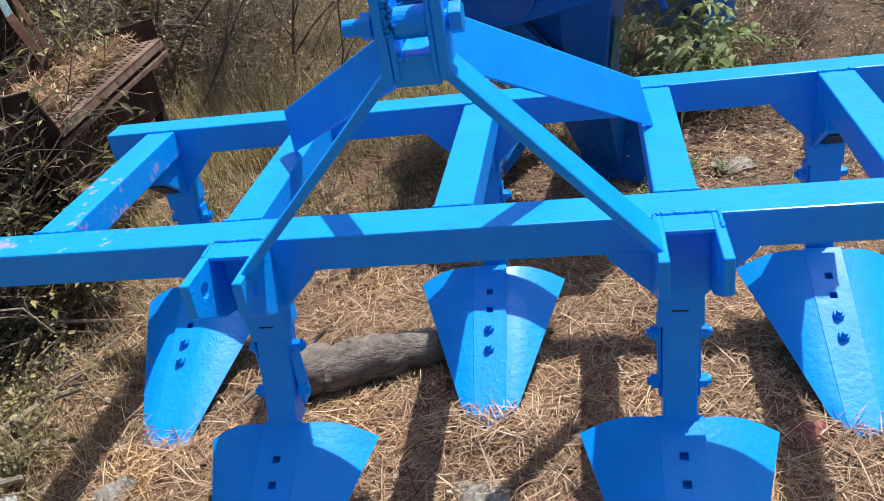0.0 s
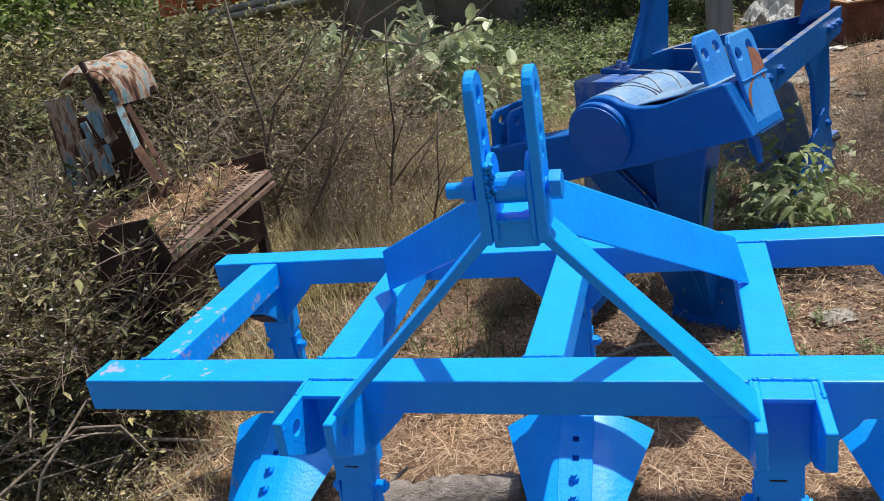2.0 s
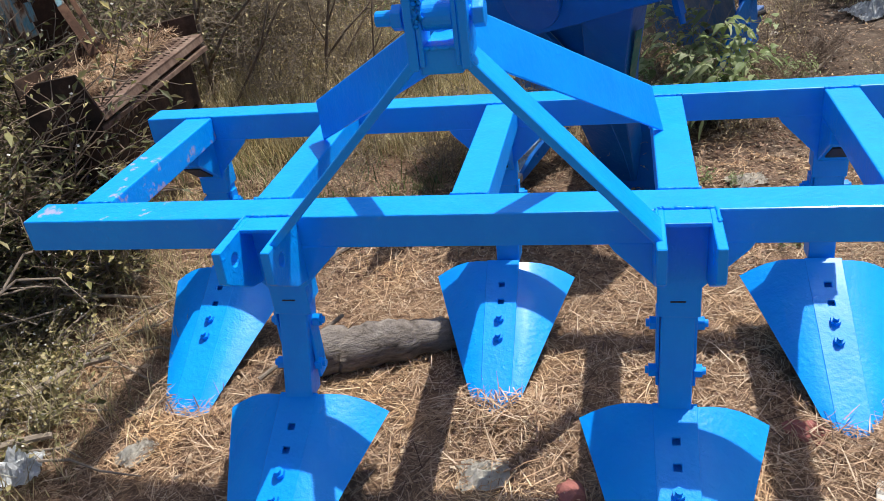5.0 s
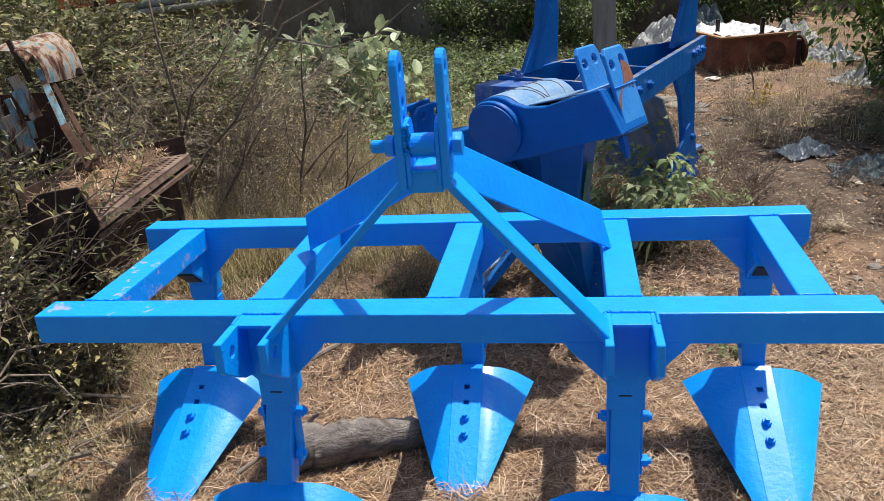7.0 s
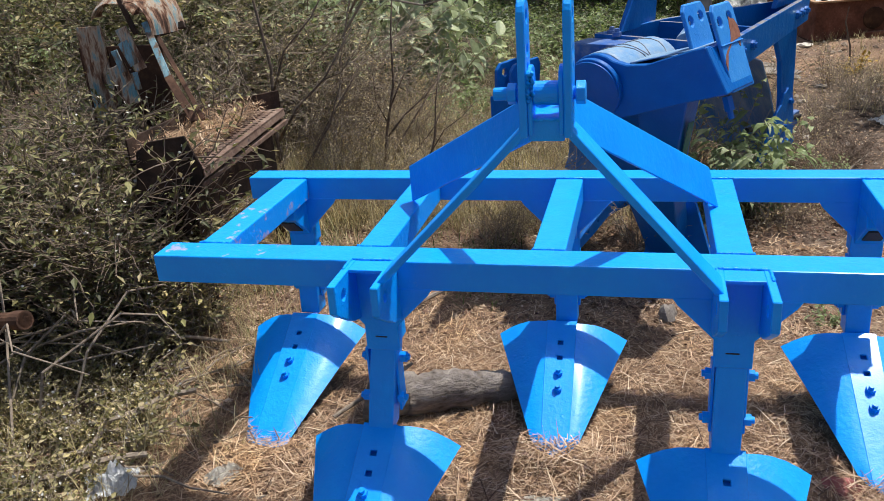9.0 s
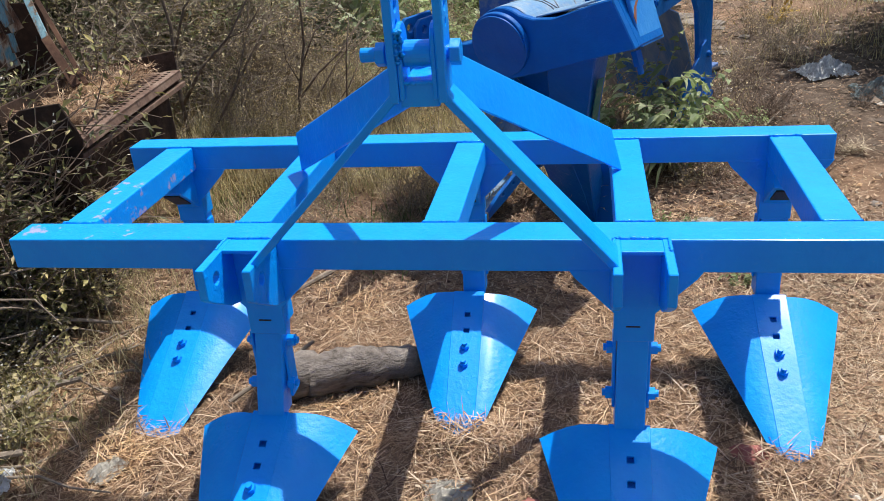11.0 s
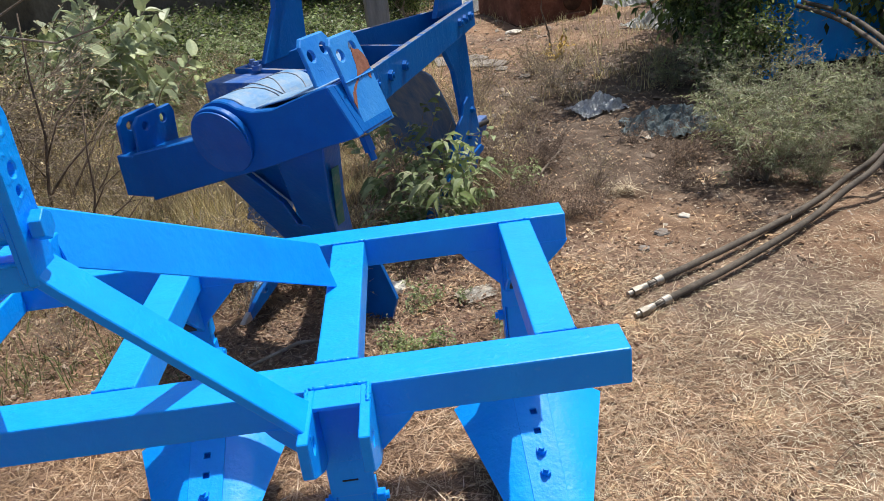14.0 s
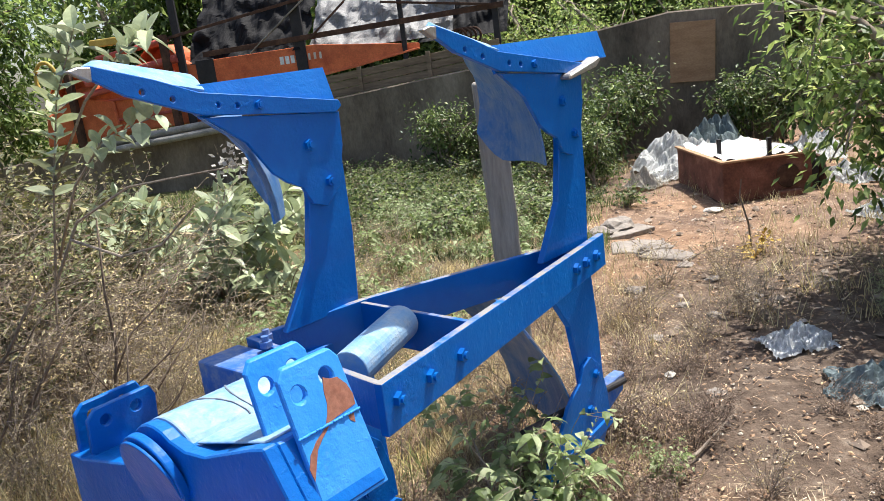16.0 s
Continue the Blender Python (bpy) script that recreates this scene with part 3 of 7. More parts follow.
def build_leg(cx, cy, parent, front, dx=0.0, shift=0.0, lean=0.0, length=0.515, sink=0.0):
    """Leg under a bar: sleeve with corner gussets, bolted shank, shovel."""
    gy = cy - (0.052 if front else 0.046)
    g = [(cx - 0.148, 0.645), (cx + 0.148, 0.645), (cx + 0.135, 0.625), (cx + 0.046, 0.535), (cx + 0.046, 0.46), (cx - 0.046, 0.46), (cx - 0.046, 0.535), (cx - 0.135, 0.625)]
    leg = part("leg", plate(g, 0.012, "xz", gy + 0.006, (), 0.002), M_blue, parent, "blue leg plate with corner gussets")
    bm = box(cx - 0.040, cx + 0.040, cy - 0.034, cy + 0.036, 0.47, 0.645, 0.004)
    part("sleeve", bm, M_blue, leg)
    bm = box(cx - 0.036, cx + 0.036, cy - 0.040, cy + 0.030, 0.205, 0.50, 0.004)
    for v in bm.verts:
        v.co.x += dx * (0.5 - v.co.z) / 0.3
        v.co.y -= 0.03 * (0.5 - v.co.z) / 0.3
    part("shank", bm, M_blue, leg)
    off = lambda z: (dx * (0.5 - z) / 0.3, -0.03 * (0.5 - z) / 0.3)
    for side in (-1, 1):
        ox, oy = off(0.36)
        bm = plate([(cy - 0.02, 0.26), (cy + 0.028, 0.26), (cy + 0.028, 0.455), (cy - 0.02, 0.455)], 0.007, "yz", cx + ox + side * 0.0405, (), 0.001)
        bmesh.ops.translate(bm, verts=bm.verts, vec=(0, oy, 0))
        part("cheek_plate", bm, M_blue, leg)
        for z in (0.42, 0.298):
            ox, oy = off(z)
            bolt("bolt", (cx + ox + side * 0.043, cy - 0.005 + oy, z), (side, 0, 0), leg, M_blue, 0.0165, 0.016, 0.008)
    if not front:
        out = [(cy - 0.046, 0.6425), (cy - 0.150, 0.6425), (cy - 0.165, 0.606), (cy - 0.046, 0.510)]
        br = part("box_brace", plate(out, 0.074, "yz", cx, (), 0.003), M_blue, leg, "slanting box brace with an open end")
        # thin dark plate on the slant stands for shade inside the hollow
        a, b = Vector((cx, cy - 0.150, 0.590)), Vector((cx, cy - 0.085, 0.5385))
        d = (b - a).normalized()
        n = Vector((0, -d.z, d.y)) * -0.004
        vs = [a + Vector((-0.026, 0, 0)) - n * 0.2, a + Vector((0.026, 0, 0)) - n * 0.2, b + Vector((0.026, 0, 0)) - n * 0.2, b + Vector((-0.026, 0, 0)) - n * 0.2]
        hole = bmesh.new()
        q = [hole.verts.new(v + n * k) for k in (-0.7, 0.7) for v in vs]
        for f in ((0, 1, 2, 3), (7, 6, 5, 4), (0, 4, 5, 1), (1, 5, 6, 2), (2, 6, 7, 3), (3, 7, 4, 0)):
            hole.faces.new([q[i] for i in f])
        part("hollow_shade", hole, M_dark, br, "dark plate for the shade inside the open end")
    if front:
        # raised dark strip; the slot's shade is only its colour
        part("slot", box(cx - 0.018, cx + 0.014, gy - 0.0015, gy + 0.004, 0.4990, 0.5025, 0.0005), M_dark, leg, "thin dark strip for the shade in a slot")
    build_shovel(cx + dx + shift, cy - 0.085 if not front else cy - 0.055, 0.216 - sink, leg, lean, length)
    return leg


def build_cultivator():
    c = thing("cultivator", Matrix(), "bright blue steel five-tine cultivator standing on dry straw", "cultivator")
    part("front_bar", box(-1.05, 1.058, 0, 0.10, 0.64, 0.72, 0.004), M_blue_bar, c, "blue box bar with pinkish scuffs at one end")
    part("back_bar", box(-1.095, 1.07, 0.70, 0.787, 0.64, 0.72, 0.004), M_blue, c)
    for i, cx in enumerate((-0.917, -0.443, 0.03, 0.483, 0.93)):
        part("crossbar", box(cx - 0.043, cx + 0.043, 0.0995, 0.7005, 0.643, 0.7175, 0.004), M_blue_worn if i == 0 else M_blue, c, "scuffed blue crossbar" if i == 0 else "")
        weld((cx - 0.043, 0.102, 0.7195), (cx + 0.043, 0.102, 0.7195), c, M_blue, 0.0055, i)
        weld((cx - 0.043, 0.698, 0.7195), (cx + 0.043, 0.698, 0.7195), c, M_blue, 0.0055, i + 10)
        for sx in (-0.044, 0.044):
            weld((cx + sx, 0.101, 0.65), (cx + sx, 0.101, 0.714), c, M_blue, 0.004, i + 20)
    build_leg(-0.925, 0.744, c, False, 0.0, -0.012, 0.055, 0.60, 0.012)
    build_leg(0.015, 0.744, c, False, 0.0, -0.014, 0.035, 0.52)
    build_leg(0.925, 0.744, c, False, 0.0, 0.0, 0.0, 0.555)
    build_leg(-0.408, 0.05, c, True, -0.032, 0.0, 0.02, 0.555)
    build_leg(0.482, 0.05, c, True, -0.004, 0.0, 0.0, 0.555)
    # hitch brackets: plates that stand out in front of the bar, with a pin hole
    for x, wide in ((-0.466, 0.020), (-0.357, 0.020), (0.437, 0.020), (0.545, 0.020)):
        out = [(0.0, 0.7225), (-0.168, 0.7225), (-0.170, 0.648), (-0.150, 0.632), (-0.06, 0.575), (0.0, 0.555)]
        part("hitch_plate", plate(out, wide, "yz", x, [ring(-0.112, 0.676, 0.016)], 0.002), M_blue, c)
    for x0, x1, s in ((-0.466, -0.357, 1), (0.437, 0.545, 2)):
        part("hitch_web", box(x0 + 0.009, x1 - 0.009, -0.062, 0.0, 0.712, 0.7215, 0.002), M_blue, c)
        part("hitch_back", box(x0 + 0.009, x1 - 0.009, -0.012, -0.001, 0.555, 0.712, 0.002), M_blue, c)
        weld((x0, 0.004, 0.7225), (x1, 0.004, 0.7225), c, M_blue, 0.006, s + 40)
        weld((x0 - 0.005, -0.06, 0.7225), (x0 - 0.005, 0.0, 0.7225), c, M_blue, 0.005, s + 50)
        weld((x1 + 0.005, -0.06, 0.7225), (x1 + 0.005, 0.0, 0.7225), c, M_blue, 0.005, s + 60)
    # mast: two flat bars, upright at the top and bent outwards to the brackets
    for x, foot, out in ((0.022, -0.357, -1), (0.113, 0.437, 1)):
        arc = [(-0.17 + 0.037 * math.cos(a), 1.335 + 0.037 * math.sin(a)) for a in [math.pi * i / 10 for i in range(11)]]
        pl = [(-0.133, 1.095), *arc, (-0.207, 1.095)]
        mp = part("mast_plate", plate(pl, 0.017, "yz", x, [ring(-0.17, 1.335, 0.0135), ring(-0.17, 1.268, 0.012), ring(-0.17, 1.235, 0.008)], 0.0025), M_blue, c, "upright blue mast plate with rounded top and pin holes")
        bossr = [(-0.168 + 0.034 * math.cos(a), 1.205 + 0.034 * math.sin(a)) for a in [math.pi * i / 8 for i in range(9)]]
        part("pin_boss", plate([(-0.134, 1.10), *bossr, (-0.202, 1.10)], 0.010, "yz", x - out * 0.0138, (), 0.002), M_blue, mp)
        if out < 0:
            weld((x + 0.012, -0.204, 1.17), (x + 0.012, -0.204, 1.232), c, M_blue, 0.007, 70)
            weld((x + 0.020, -0.202, 1.18), (x + 0.020, -0.202, 1.230), c, M_blue, 0.006, 71)
        # bent flat bar
        p0, p1 = Vector((x, -0.166, 1.108)), Vector((foot, -0.085, 0.712))
        d = (p1 - p0).normalized()
        wy = Vector((0, 1, 0)) - d * d.y
        wy.normalize()
        nn = d.cross(wy)
        bm = bmesh.new()
        rows = []
        for q, tt, ww in ((p0 - Vector((0, 0, -0.012)), 0.0085, 0.038), (p0, 0.0085, 0.040), (p0 + d * 0.03, 0.0085, 0.042), (p1 - d * 0.03, 0.0085, 0.046), (p1, 0.0085, 0.050), (p1 + Vector((0, 0, -0.02)), 0.0085, 0.052)):
            rows.append([bm.verts.new(q + nn * a * tt + wy * b * ww) for a, b in ((-1, -1), (1, -1), (1, 1), (-1, 1))])
        for a, b in zip(rows, rows[1:]):
            for k in range(4):
                bm.faces.new((a[k], a[(k + 1) % 4], b[(k + 1) % 4], b[k]))
        bm.faces.new(rows[0])
        bm.faces.new(rows[-1][::-1])
        bmesh.ops.recalc_face_normals(bm, faces=bm.faces)
        soften(bm, 0.002, 1, 50)
        part("strut", bm, M_blue, c, "bent blue flat bar")
    part("mast_web", box(0.030, 0.105, -0.195, -0.14, 1.085, 1.135, 0.004), M_blue, c)
    part("mast_web", box(0.0305, 0.1045, -0.139, -0.048, 1.078, 1.128, 0.004), M_blue, c)
    weld((0.032, -0.197, 1.132), (0.103, -0.197, 1.132), c, M_blue, 0.005, 80)
    pin = part("mast_pin", rod((-0.042, -0.172, 1.181), (0.135, -0.172, 1.181), 0.0135, 18, 0.002), M_blue, c, "blue threaded pin through the mast plates")
    part("spacer", rod((0.0415, -0.172, 1.181), (0.0935, -0.172, 1.181), 0.025, 22, 0.002), M_blue, pin)
    part("nut", rod((-0.012, -0.172, 1.181), (0.007, -0.172, 1.181), 0.023, hexed=True, w=0.002), M_blue, pin)
    part("head", rod((0.127, -0.172, 1.181), (0.147, -0.172, 1.181), 0.025, hexed=True, w=0.002), M_blue, pin)
    # back braces: broad plates from the mast down to the inner crossbars
    for x, ex, ztop, zbot, tilt in ((0.058, -0.428, 0.832, 0.7185, 0.0), (0.080, 0.434, 0.826, 0.713, 0.036)):
        a0, b0 = Vector((x, -0.060, 1.176)), Vector((x, -0.060, 1.070))
        a1, b1 = Vector((ex, 0.47, ztop)), Vector((ex, 0.47, zbot))
        d = (a1 - a0)
        b0, b1 = (q + Vector((d.y, -d.x, 0)).normalized() * tilt for q in (b0, b1))
        side = Vector((d.y, -d.x, 0)).normalized() * 0.006
        bm = bmesh.new()
        vs = [[bm.verts.new(q + side * s) for q in (a0, a1, b1, b0)] for s in (-1, 1)]
        bm.faces.new(vs[0])
        bm.faces.new(vs[1][::-1])
        for k in range(4):
            bm.faces.new((vs[0][k], vs[0][(k + 1) % 4], vs[1][(k + 1) % 4], vs[1][k]))
        bmesh.ops.recalc_face_normals(bm, faces=bm.faces)
        soften(bm, 0.0025, 1, 40)
        part("brace", bm, M_blue, c, "broad blue brace plate")
        weld((ex, 0.475, zbot), (ex, 0.475, ztop - 0.01), c, M_blue, 0.004, 90)
    return c


def bar_mat():
    """The bright enamel, scuffed to a pinkish undercoat near one end only."""
    m = M_blue_worn.copy()
    m.name = "bright_blue_enamel_scuffed_end"
    nd, lk = m.node_tree.nodes, m.node_tree.links
    p = nd["Principled BSDF"]
    scuffed = p.inputs["Base Color"].links[0].from_node
    pos = nd.new("ShaderNodeNewGeometry")
    sx = nd.new("ShaderNodeSeparateXYZ")
    lk.new(pos.outputs["Position"], sx.inputs[0])
    mr = nd.new("ShaderNodeMapRange")
    mr.inputs[1].default_value, mr.inputs[2].default_value = -0.62, -0.55
    lk.new(sx.outputs[0], mr.inputs[0])
    nz = nd.new("ShaderNodeSeparateXYZ")
    lk.new(pos.outputs["Normal"], nz.inputs[0])
    side = nd.new("ShaderNodeMapRange")
    side.inputs[1].default_value, side.inputs[2].default_value = 0.8, 0.5
    lk.new(nz.outputs[2], side.inputs[0])
    both = nd.new("ShaderNodeMath")
    both.operation = "MAXIMUM"
    lk.new(mr.outputs[0], both.inputs[0])
    lk.new(side.outputs[0], both.inputs[1])
    under = scuffed.inputs[6].links[0].from_socket
    c = mixc(nd, lk, both.outputs[0], scuffed.outputs[2], under)
    lk.new(c, p.inputs["Base Color"])
    return m


M_blue_bar = bar_mat()
build_cultivator()


# ---------------------------------------------------------------- reversible plough behind it
def sheet(rows, t, mat, name, parent, label=""):
    bm = bmesh.new()
    vs = [[bm.verts.new(c) for c in r] for r in rows]
    for a, b in zip(vs, vs[1:]):
        for k in range(len(a) - 1):
            bm.faces.new((a[k], a[k + 1], b[k + 1], b[k]))
    bmesh.ops.recalc_face_normals(bm, faces=bm.faces)
    bmesh.ops.solidify(bm, geom=bm.faces[:], thickness=t)
    return part(name, bm, mat, parent, label, smooth=False)


def build_body(parent, u, v, flip, low):
    """One plough body: leg plate, frog, share bar, wing and curved mouldboard. flip mirrors it below the beam."""
    z = (lambda a: 1.885 - a) if flip else (lambda a: a)
    P = lambda pts: [(b + v, z(a)) for b, a in pts]
    nm = "lower_body" if flip else "upper_body"
    leg = plate(P([(0.575, 0.985), (0.705, 1.175), (0.742, 1.36), (0.76, 1.60), (0.90, 1.60), (0.895, 1.22), (0.872, 0.985)]), 0.026, "yz", u, (), 0.003)
    body = part(nm, leg, M_deep, parent, "deep blue plough leg with share and mouldboard")
    frog = P([(0.43, 1.648), (0.90, 1.600), (0.895, 1.50), (0.86, 1.38), (0.80, 1.325), (0.745, 1.345), (0.715, 1.40), (0.665, 1.425), (0.62, 1.46), (0.55, 1.56)])
    part("frog", plate(frog, 0.016, "yz", u + 0.021, (), 0.002), M_deep, body)
    for b, a in ((0.82, 1.40), (0.76, 1.52)):
        bolt("bolt", (u + 0.029, v + b, z(a)), (1, 0, 0), body, M_deep, 0.018, 0.014, 0.006)
    # share bar with a row of holes and a worn tip
    sharebar = P([(0.105, 1.800), (0.14, 1.812), (0.30, 1.762), (0.42, 1.716), (0.895, 1.636), (0.905, 1.618), (0.88, 1.600), (0.42, 1.655), (0.22, 1.730)])
    hs = [ring(v + b, z(a), 0.0085, 8) for b, a in ((0.26, 1.735), (0.34, 1.708), (0.47, 1.676), (0.53, 1.667))]
    sb = part("share_bar", plate(sharebar, 0.02, "yz", u + 0.030, hs, 0.002), M_deep, body)
    bolt("bolt", (u + 0.04, v + 0.60, z(1.660)), (1, 0, 0), sb, M_deep, 0.014, 0.012, 0.004)
    part("tip", plate(P([(0.085, 1.803), (0.115, 1.811), (0.145, 1.808), (0.14, 1.772)]), 0.024, "yz", u + 0.030, (), 0.003), M_steel, sb, "worn bare steel tip")
    # share face, sloping away from the bar
    rows = []
    for i in range(6):
        k = i / 5
        b0, a0 = 0.12 + 0.33 * k, 1.805 - 0.085 * k
        rows.append([Vector((u + 0.02 - 0.26 * j / 4 * (0.30 + 0.70 * k), v + b0 + 0.12 * j / 4, z(a0 + 0.050 * j / 4 * (0.3 + 0.7 * k) + 0.012 * math.sin(math.pi * j / 4)))) for j in range(5)])
    # the pale colour stands for strong sun on the upward face
    sheet(rows, 0.008, M_pale, "share", body, "share, coloured pale for the sun on its face")
    # wing plate above the bar
    rows = [[Vector((u + 0.020 - 0.03 * j / 3, v + 0.42 + (0.475 + low) * i / 6, z(1.64 + (0.085 + 0.012 * i / 6) * j / 3 + 0.010 * (1 - i / 6)))) for j in range(4)] for i in range(7)]
    sheet(rows, 0.010, M_deep, "wing", body)
    # mouldboard: a curved sheet swept back
    prof = [(0.385, 1.690), (0.44, 1.640), (0.50, 1.595), (0.55, 1.535), (0.585, 1.45), (0.60, 1.38), (0.605, 1.315)]
    broad = flip and v > 0.5
    if v > 0.5 and not flip:
        prof = [(b + 0.055, a) for b, a in prof]
    if broad:
        prof = [(0.72, 1.74), (0.72, 1.64), (0.70, 1.54), (0.665, 1.44), (0.61, 1.33), (0.54, 1.23), (0.46, 1.13)]
    rows = []
    for i, (b, a) in enumerate(prof):
        k = i / (len(prof) - 1)
        row = []
        for j in range(13):
            q = j / 12
            bulge = 0.05 * math.sin(math.pi * q)
            end = max(0.0, q - 0.72) / 0.28
            row.append(Vector((u + 0.012 - ((0.66 if broad else 0.50) + 0.05 * k) * q, v + b + 0.45 * q + bulge - (0.02 if broad else 0.13) * k * q * q, z(a - 0.05 * q * k * (1 - end) + 0.015 * q * (1 - k) + 0.08 * k * end * end))))
        rows.append(row)
    sheet(rows, 0.007, M_board, "mouldboard", body, "curved blue-grey mouldboard")
    return body


def build_plough():
    pz = -29.1
    p = thing("reversible_plough", pose(0.088, 1.338, 0, 0, 0, pz), "deep blue two-furrow reversible plough resting in dry weeds", "plough")
    # headstock
    arc = [(-0.01 + 0.125 * math.cos(a), 0.88 + 0.122 * math.sin(a)) for a in [radians(d) for d in range(55, 166, 15)]]
    head = [(-0.455, 0.805), (-0.405, 0.632), (-0.135, 0.705), (0.16, 0.785), (0.362, 0.850), (0.512, 0.893), (0.425, 1.048), (0.375, 1.035), (0.20, 0.975), (0.12, 0.968), *arc, (-0.15, 0.868)]
    hs = part("headstock", plate(head, 0.035, "xz", 0.008, (), 0.004), M_deep, p, "deep blue tilted headstock plate")
    part("disc", join(rod((-0.012, -0.030, 0.872), (-0.012, -0.008, 0.876), 0.119, 48, 0.004), rod((-0.012, -0.033, 0.872), (-0.012, -0.026, 0.874), 0.112, 48, 0.002)), M_deep, hs, "round end cap")
    part("arm", plate([(-0.452, 0.800), (-0.403, 0.634), (-0.135, 0.707), (-0.10, 0.80), (-0.15, 0.862)], 0.145, "xz", 0.098, (), 0.005), M_deep, hs)
    part("arm", plate([(0.08, 0.768), (0.362, 0.850), (0.508, 0.893), (0.424, 1.044), (0.375, 1.031), (0.20, 0.971), (0.08, 0.96)], 0.195, "xz", 0.123, (), 0.005), M_deep, hs)
    bm = plate([(0.11, 0.03), (0.385, 0.03), (0.385, 0.215), (0.09, 0.215)], 0.006, "xy", 0, (), 0.002)
    for q in bm.verts:
        q.co.z += 0.973 + 0.24 * (q.co.x - 0.13)
    part("top_plate", bm, M_pale, hs, "thin pale top plate")
    # dust, plus the light along its top, is in the drum's colour
    part("turning_drum", rod((-0.01, 0.026, 0.872), (-0.01, 0.42, 0.872), 0.132, 44, 0.006), M_pale, p, "dusty steel drum, coloured paler for the light on it", smooth=False)
    # wire turns round the drum
    lines = []
    for k in range(4):
        y = 0.16 + 0.05 * k + 0.02 * (k % 2)
        lines.append(([(-0.01 + 0.1335 * math.cos(a), y + 0.035 * math.sin(2.3 * a + 1.7 * k), 0.872 + 0.1335 * math.sin(a)) for a in [radians(d) for d in range(20, 171, 15)]], [0.0024] * 11))
    V, F = tubes(lines, 5)
    raw("wire", V, F, M_wire, p, "loose wire turns")
    # ears of the headstock, in pairs, with pin holes
    for u in (-0.548, -0.472):
        pts = [(0.015, 0.70), (0.215, 0.72), (0.232, 0.90), (0.218, 0.93), (0.055, 0.925), (0.028, 0.90)]
        part("ear", plate(pts, 0.018, "yz", u + 0.02, [ring(0.078, 0.885, 0.016), ring(0.168, 0.89, 0.016)], 0.003), M_deep, p)
    part("ear_base", box(-0.545, -0.40, 0.0, 0.17, 0.64, 0.795, 0.005), M_deep, p)
    for u, mat, zb, lab in ((0.285, M_faded, 1.0, "faded blue ear plate"), (0.392, M_faded, 0.885, "faded blue ear plate with a rusty scrape")):
        pts = [(0.055, zb), (0.225, zb), (0.225, 1.150), (0.21, 1.172), (0.085, 1.172), (0.065, 1.150)]
        bm = plate(pts, 0.016, "yz", 0, [ring(0.10, 1.115, 0.018), ring(0.178, 1.125, 0.018)], 0.003)
        for q in bm.verts:
            q.co.x += u + (1.172 - q.co.z) * 0.37
        ear = part("ear", bm, mat, p, lab)
        if zb < 0.95:
            # scrape down to the primer, with a crack running from it, and the weld across the plate
            E = lambda pts: [(0.055 + 0.17 * a, 1.172 - 0.287 * b) for a, b in pts]
            for pts in ([(0.66, 0.16), (0.75, 0.19), (0.86, 0.20), (0.95, 0.27), (0.985, 0.35), (0.96, 0.42), (0.80, 0.43), (0.62, 0.44), (0.44, 0.46), (0.52, 0.40), (0.58, 0.33), (0.60, 0.25)],
                        [(0.44, 0.465), (0.50, 0.465), (0.34, 0.52), (0.22, 0.57), (0.12, 0.66), (0.03, 0.74), (0.02, 0.66), (0.10, 0.58), (0.24, 0.52)],
                        [(0.80, 0.455), (0.90, 0.45), (0.86, 0.53), (0.80, 0.50)]):
                bm = plate(E(pts), 0.002, "yz", 0.0082, (), 0)
                for q in bm.verts:
                    q.co.x += u + (1.172 - q.co.z) * 0.37
                part("scrape", bm, M_bareprimer, ear, "bare red-brown scrape")
            weld((u + 0.010 + 0.131 * 0.37, 0.058, 1.041), (u + 0.010 + 0.131 * 0.37, 0.223, 1.041), ear, mat, 0.004, 95)
    bolt("bolt", (0.46, 0.10, 0.86), (0.3, 0, -1), p, M_deep, 0.02, 0.05, 0.03)
    # struts that run down and back from the headstock to one foot
    def rake(bm):
        for q in bm.verts:
            q.co.y += max(0.0, 0.80 - q.co.z) * 0.5
        return bm
    part("foot_strut", rake(plate([(-0.14, 0.71), (-0.02, 0.745), (0.07, 0.60), (0.085, 0.42), (0.08, -0.04), (0.02, -0.04), (-0.02, 0.38)], 0.03, "xz", 0.03, (), 0.004)), M_deep, p)
    part("foot_strut", rake(plate([(0.155, 0.79), (0.355, 0.85), (0.275, 0.62), (0.215, 0.42), (0.15, -0.04), (0.082, -0.04), (0.088, 0.42), (0.11, 0.60)], 0.10, "xz", 0.065, (), 0.004)), M_deep, p)
    part("pocket_web", rake(plate([(-0.05, 0.735), (0.17, 0.795), (0.115, 0.58), (0.088, 0.30), (0.06, 0.30), (0.06, 0.56)], 0.02, "xz", 0.085, (), 0.003)), M_deep, p)
    part("foot_plate", rake(plate([(0.055, 0.50), (0.125, 0.50), (0.15, 0.20), (0.145, 0.0), (0.05, 0.0), (0.045, 0.30)], 0.03, "xz", 0.028, (), 0.004)), M_deep, p)
    bm = plate([(0.03, 0.50), (0.075, 0.50), (0.08, 0.76), (0.04, 0.76)], 0.004, "yz", 0, (), 0.0008)
    for q in bm.verts:
        q.co.x += 0.292 + (q.co.z - 0.62) * 0.345 - 0.012 * (q.co.z < 0.62)
    part("tape_strip", rake(bm), M_tape, p, "faded teal strip")
